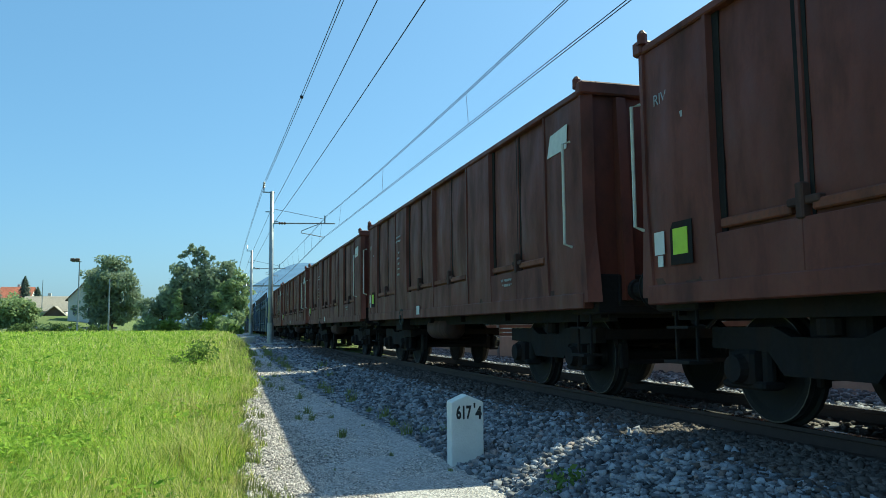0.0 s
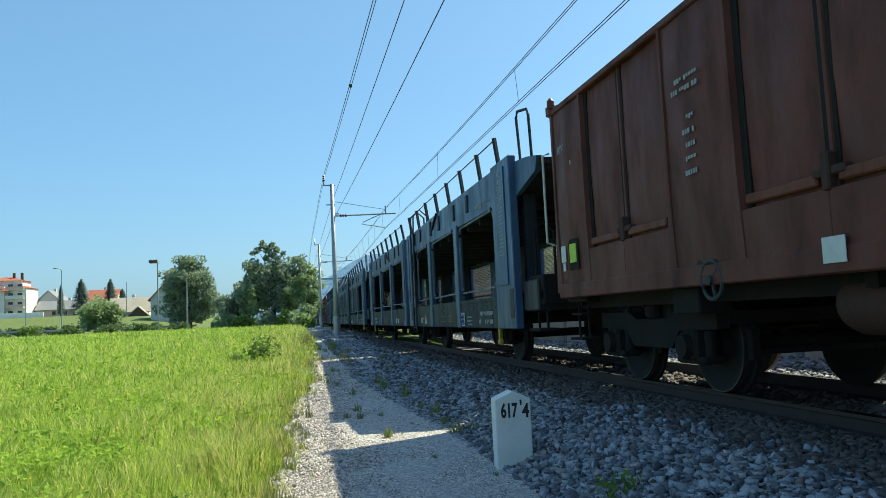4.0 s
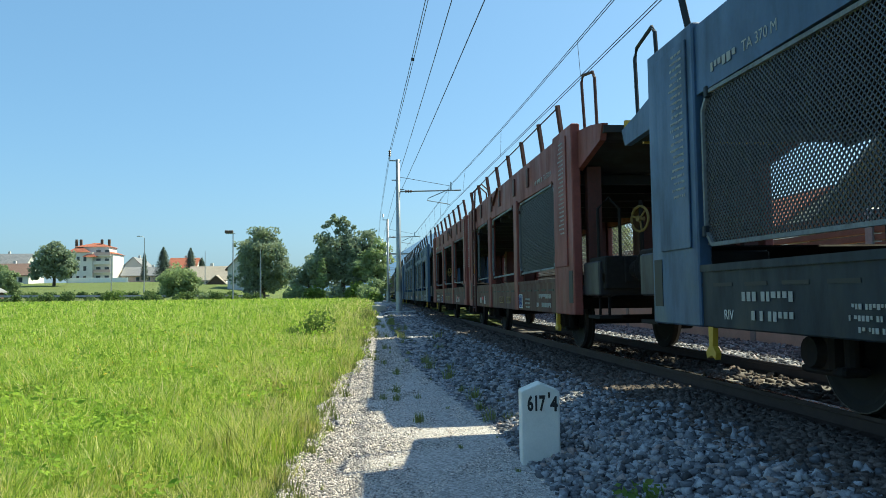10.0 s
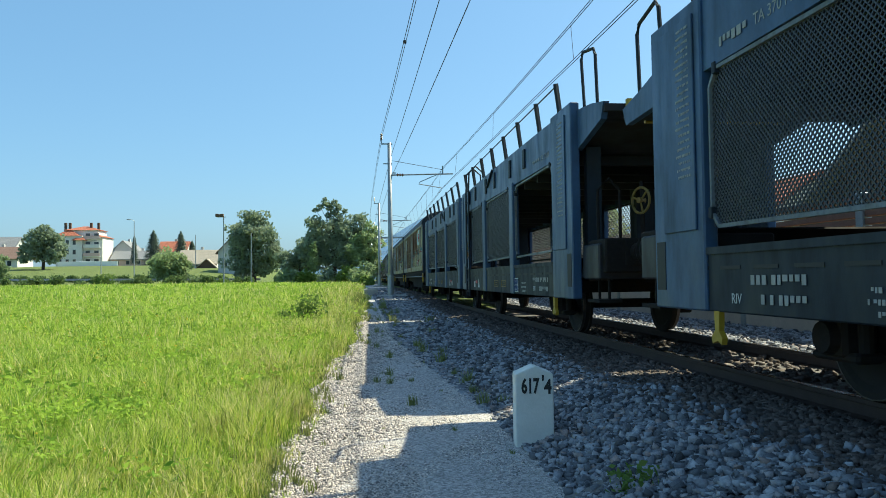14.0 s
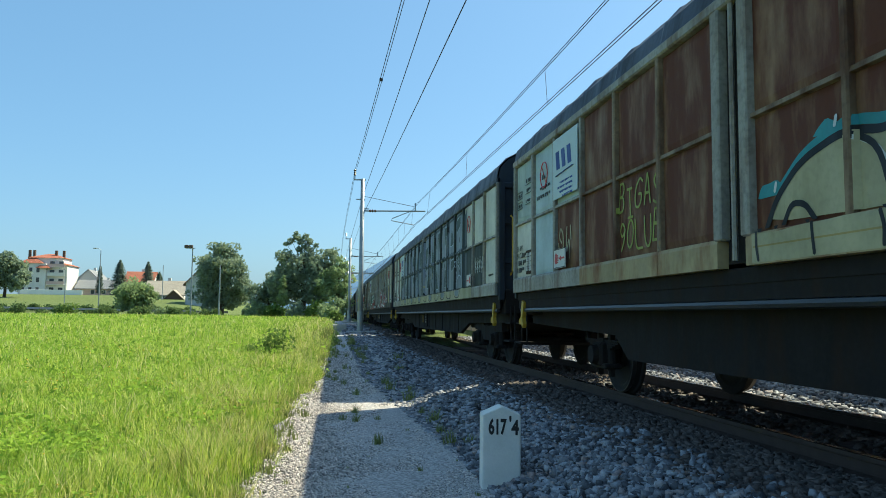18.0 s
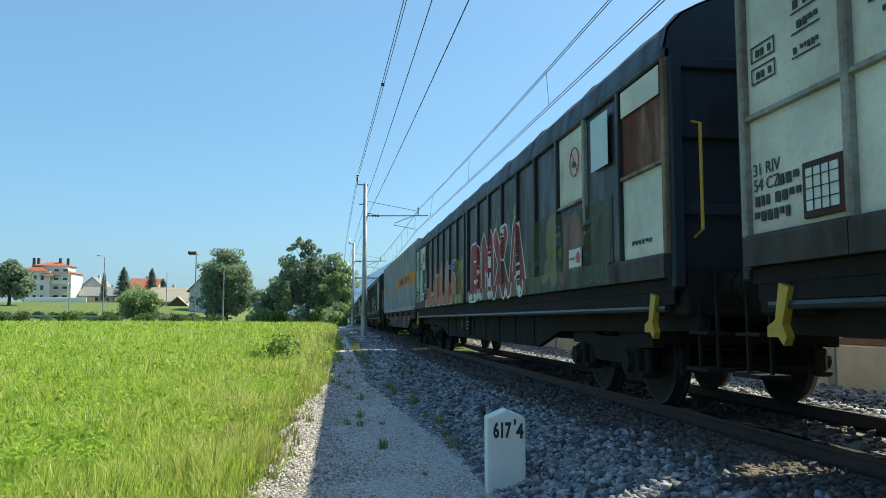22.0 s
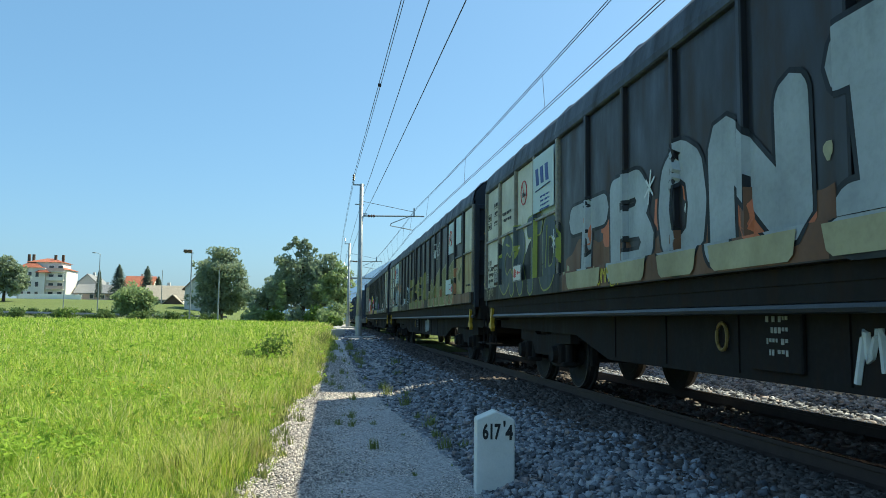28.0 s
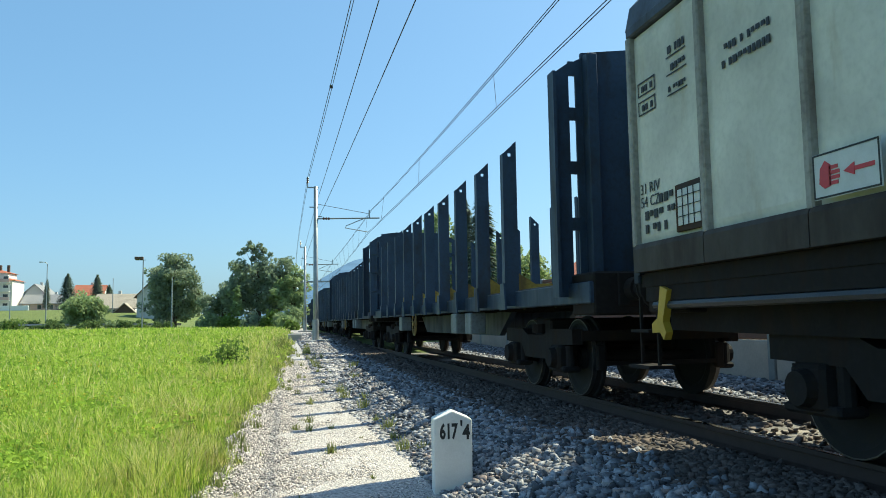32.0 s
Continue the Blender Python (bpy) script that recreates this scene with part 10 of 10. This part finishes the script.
graffiti(v8, "EISEN", 1.5, -2.7, 1.15, 1.0, ["khaki", "moss"], "gold", 73, 0.11, 0.012, block=True)
graffiti(v8, "56", 2.8, 1.6, 1.3, 0.7, "slate", "ice", 173, 0.08, 0.015)
frame_scrawl(v8, "H15", -0.6, 0.42, 0.36, "silver", 172)
tag(v8, "PAS", -4.7, 2.45, 0.36, "white", 74)
tag(v8, "HTK", -2.85, 1.85, 0.24, "white", 75)
tag(v8, "M5", 5.3, 1.85, 0.36, "white", 76)
tag(v8, "52", 5.2, 1.62, 0.26, "white", 176)
tag(v8, "LOAS", 4.9, 1.16, 0.22, "cream", 177)
tag(v8, "9CR", 3.9, 1.3, 0.26, "white", 77)
tag(v8, "951", 9.0, 1.45, 0.3, "pink", 78)
graffiti(v8, "145", 8.3, 5.9, 1.15, 0.95, ["slate", "silver", "ice"], "ink", 179, 0.14, 0.02)
field(v8, 8.3, 5.9, 1.15, 1.33, "cream", 180, 0.0127)
for k in range(9):
    rr = random.Random(780 + k)
    blob(v8, rr.uniform(4.6, 7.6), rr.uniform(1.5, 2.2), 0.09, 0.12, rr.choice(("orange", "orange", "silver", "cream")), 790 + k)
owner_board(v8, 5.9, 6.95, 2.3, 3.1, 79)
pictogram(v8, 7.55, 2.72, 0.2, 80)
v9 = make_van(400.85, 422.75, [W, W] + [D] * 13 + [W, W, W], "strip_brown", "brown-black sliding-wall wagon with cream end and pink graffiti", 109)
graffiti(v9, "FLEX", 5.95, 0.95, 1.15, 1.05, ["pink", "pink", "yellow", "pink"], "ice", 81, 0.16, 0.022, block=True)
for k in range(10):
    rr = random.Random(810 + k)
    blob(v9, rr.uniform(1.3, 5.7), rr.uniform(1.2, 2.0), 0.10, 0.08, rr.choice(("yellow", "orange", "orange")), 820 + k, 0.012)
field(v9, -0.35, -2.7, 1.15, 1.95, "green", 91)
field(v9, -0.4, -2.7, 1.15, 1.34, "gold", 92, 0.0007)
graffiti(v9, "3N6T", -0.45, -2.65, 1.3, 0.8, "silver", "ink", 82, 0.09, 0.02)
coat(v9, [(2.96, 1.38), (3.0, 1.62), (3.06, 1.74), (3.12, 1.6), (3.16, 1.38)], "violet", 0.002, 0.1, "paint_field")
coat(v9, [(2.78, 1.16), (2.8, 1.35), (3.25, 1.355), (3.3, 1.16)], "violet", 0.002, 0.1, "paint_field")
coat(v9, [(2.4, 1.24), (2.42, 1.31), (2.72, 1.33), (2.72, 1.25)], "silver", 0.003, 0.1, "paint_smear")
BUBBLES = (
    ([(3.14, 1.38), (3.10, 1.72), (3.12, 2.02), (3.36, 2.16), (3.46, 2.0), (3.54, 1.62), (3.54, 1.38)], 1),
    ([(3.60, 1.38), (3.55, 1.75), (3.60, 2.05), (3.78, 2.2), (3.95, 2.12), (3.98, 1.75), (3.97, 1.38)], 2),
    ([(4.14, 1.72), (4.10, 1.95), (4.18, 2.16), (4.36, 2.26), (4.52, 2.14), (4.56, 1.9), (4.54, 1.70), (4.3, 1.66)], 3),
    ([(4.08, 1.38), (4.12, 1.56), (4.4, 1.66), (4.7, 1.6), (4.78, 1.38)], 4),
    ([(4.66, 1.62), (4.62, 2.0), (4.74, 2.22), (4.95, 2.25), (5.05, 2.0), (5.0, 1.6), (4.84, 1.5)], 5),
    ([(5.12, 1.38), (5.10, 1.9), (5.26, 2.2), (5.5, 2.2), (5.62, 1.9), (5.6, 1.38)], 6),
    ([(5.72, 1.38), (5.70, 1.8), (5.9, 2.1), (6.2, 2.1), (6.4, 1.8), (6.4, 1.38)], 7))
for ring, k in BUBBLES:
    coat(v9, ring, "smoke", 0.003 + 0.0007 * (k % 2), 0.22, "graffiti_bubble", "grey", 0.007)
    c, top = sum(q for q, z in ring) / len(ring), max(z for q, z in ring)
    low = min(z for q, z in ring)
    wd = max(q for q, z in ring) - c
    if k % 2 == 0:
        coat(v9, [(c + 0.25 * wd, low + 0.1), (c + 0.3 * wd, top - 0.2), (c + 0.55 * wd, top - 0.12), (c + 0.75 * wd, top - 0.14), (c + 0.8 * wd, low + 0.05), (c + 0.5 * wd, low + 0.16)], "silver", 0.0072, 0.06, "paint_smear")
        coat(v9, [(c + 0.0 * wd, low + 0.12), (c + 0.06 * wd, low + 0.42), (c + 0.3 * wd, low + 0.5), (c + 0.34 * wd, low + 0.1)], "grey", 0.0078, 0.06, "paint_smear")
    else:
        line(v9, [[(c - 0.7 * wd, low + 0.08), (c - 0.78 * wd, low + 0.5 * (top - low)), (c - 0.6 * wd, top - 0.2)]], "grey", 0.02, 0.0082, "paint_smear")
    if low < 1.5:
        loop = [(c - wd * 0.9, 1.355), (c - wd * 0.75, 1.24), (c - wd * 0.2, 1.17), (c + wd * 0.4, 1.18), (c + wd * 0.85, 1.27), (c + wd * 0.9, 1.355)]
        line(v9, [loop], "grey", 0.012, 0.006)
        coat(v9, [(c - wd * 0.6, 1.345), (c - wd * 0.5, 1.25), (c + wd * 0.5, 1.24), (c + wd * 0.7, 1.33)], "silver" if k % 2 else "grey", 0.003, 0.06, "paint_smear")
line(v9, [[(3.18, 1.5), (3.26, 1.66), (3.38, 1.62), (3.44, 1.48)], [(3.6, 1.55), (3.72, 1.64), (3.86, 1.6), (3.92, 1.52)], [(4.2, 1.6), (4.4, 1.72), (4.6, 1.68)]], "grey", 0.012, 0.0095)
tag(v9, "53242", -7.6, 1.2, 0.34, "white", 84)
tag(v9, "5J6", -3.0, 1.5, 0.22, "white", 85)
tag(v9, "ZU", 0.72, 1.78, 0.2, "white", 86)
tag(v9, "VIEL", 0.75, 1.52, 0.17, "white", 87)
pictogram(v9, -9.0, 2.72, 0.2, 90)
cw = container_wagon()
TRAIN.append((cw, 323.85))
for dy, lab, band in ((-4.62, "grey corrugated freight container with an orange band", (-4.4, 4.3)), (4.62, "grey corrugated freight container with a small orange square", (3.2, 4.2))):
    TRAIN.append((freight_container(lab, band), 323.85 + dy))
sw = stake_wagon()
for k in range(6):
    TRAIN.append((sw if k == 0 else copy_thing(sw, pose(0, 0, 0)), 432.85 + 20.2 * k))


def wagon_pose(y):
    slope = 2 * max(0.0, y - 40.0) / 7500.0
    return pose(track_x(y), y, BODY, 0, 0, -math.degrees(math.atan(slope)))


def motions():
    for ob, u in TRAIN:
        walk(ob, [(t, wagon_pose(u - SPEED * t)) for t in range(0, 33, 2)])


motions()
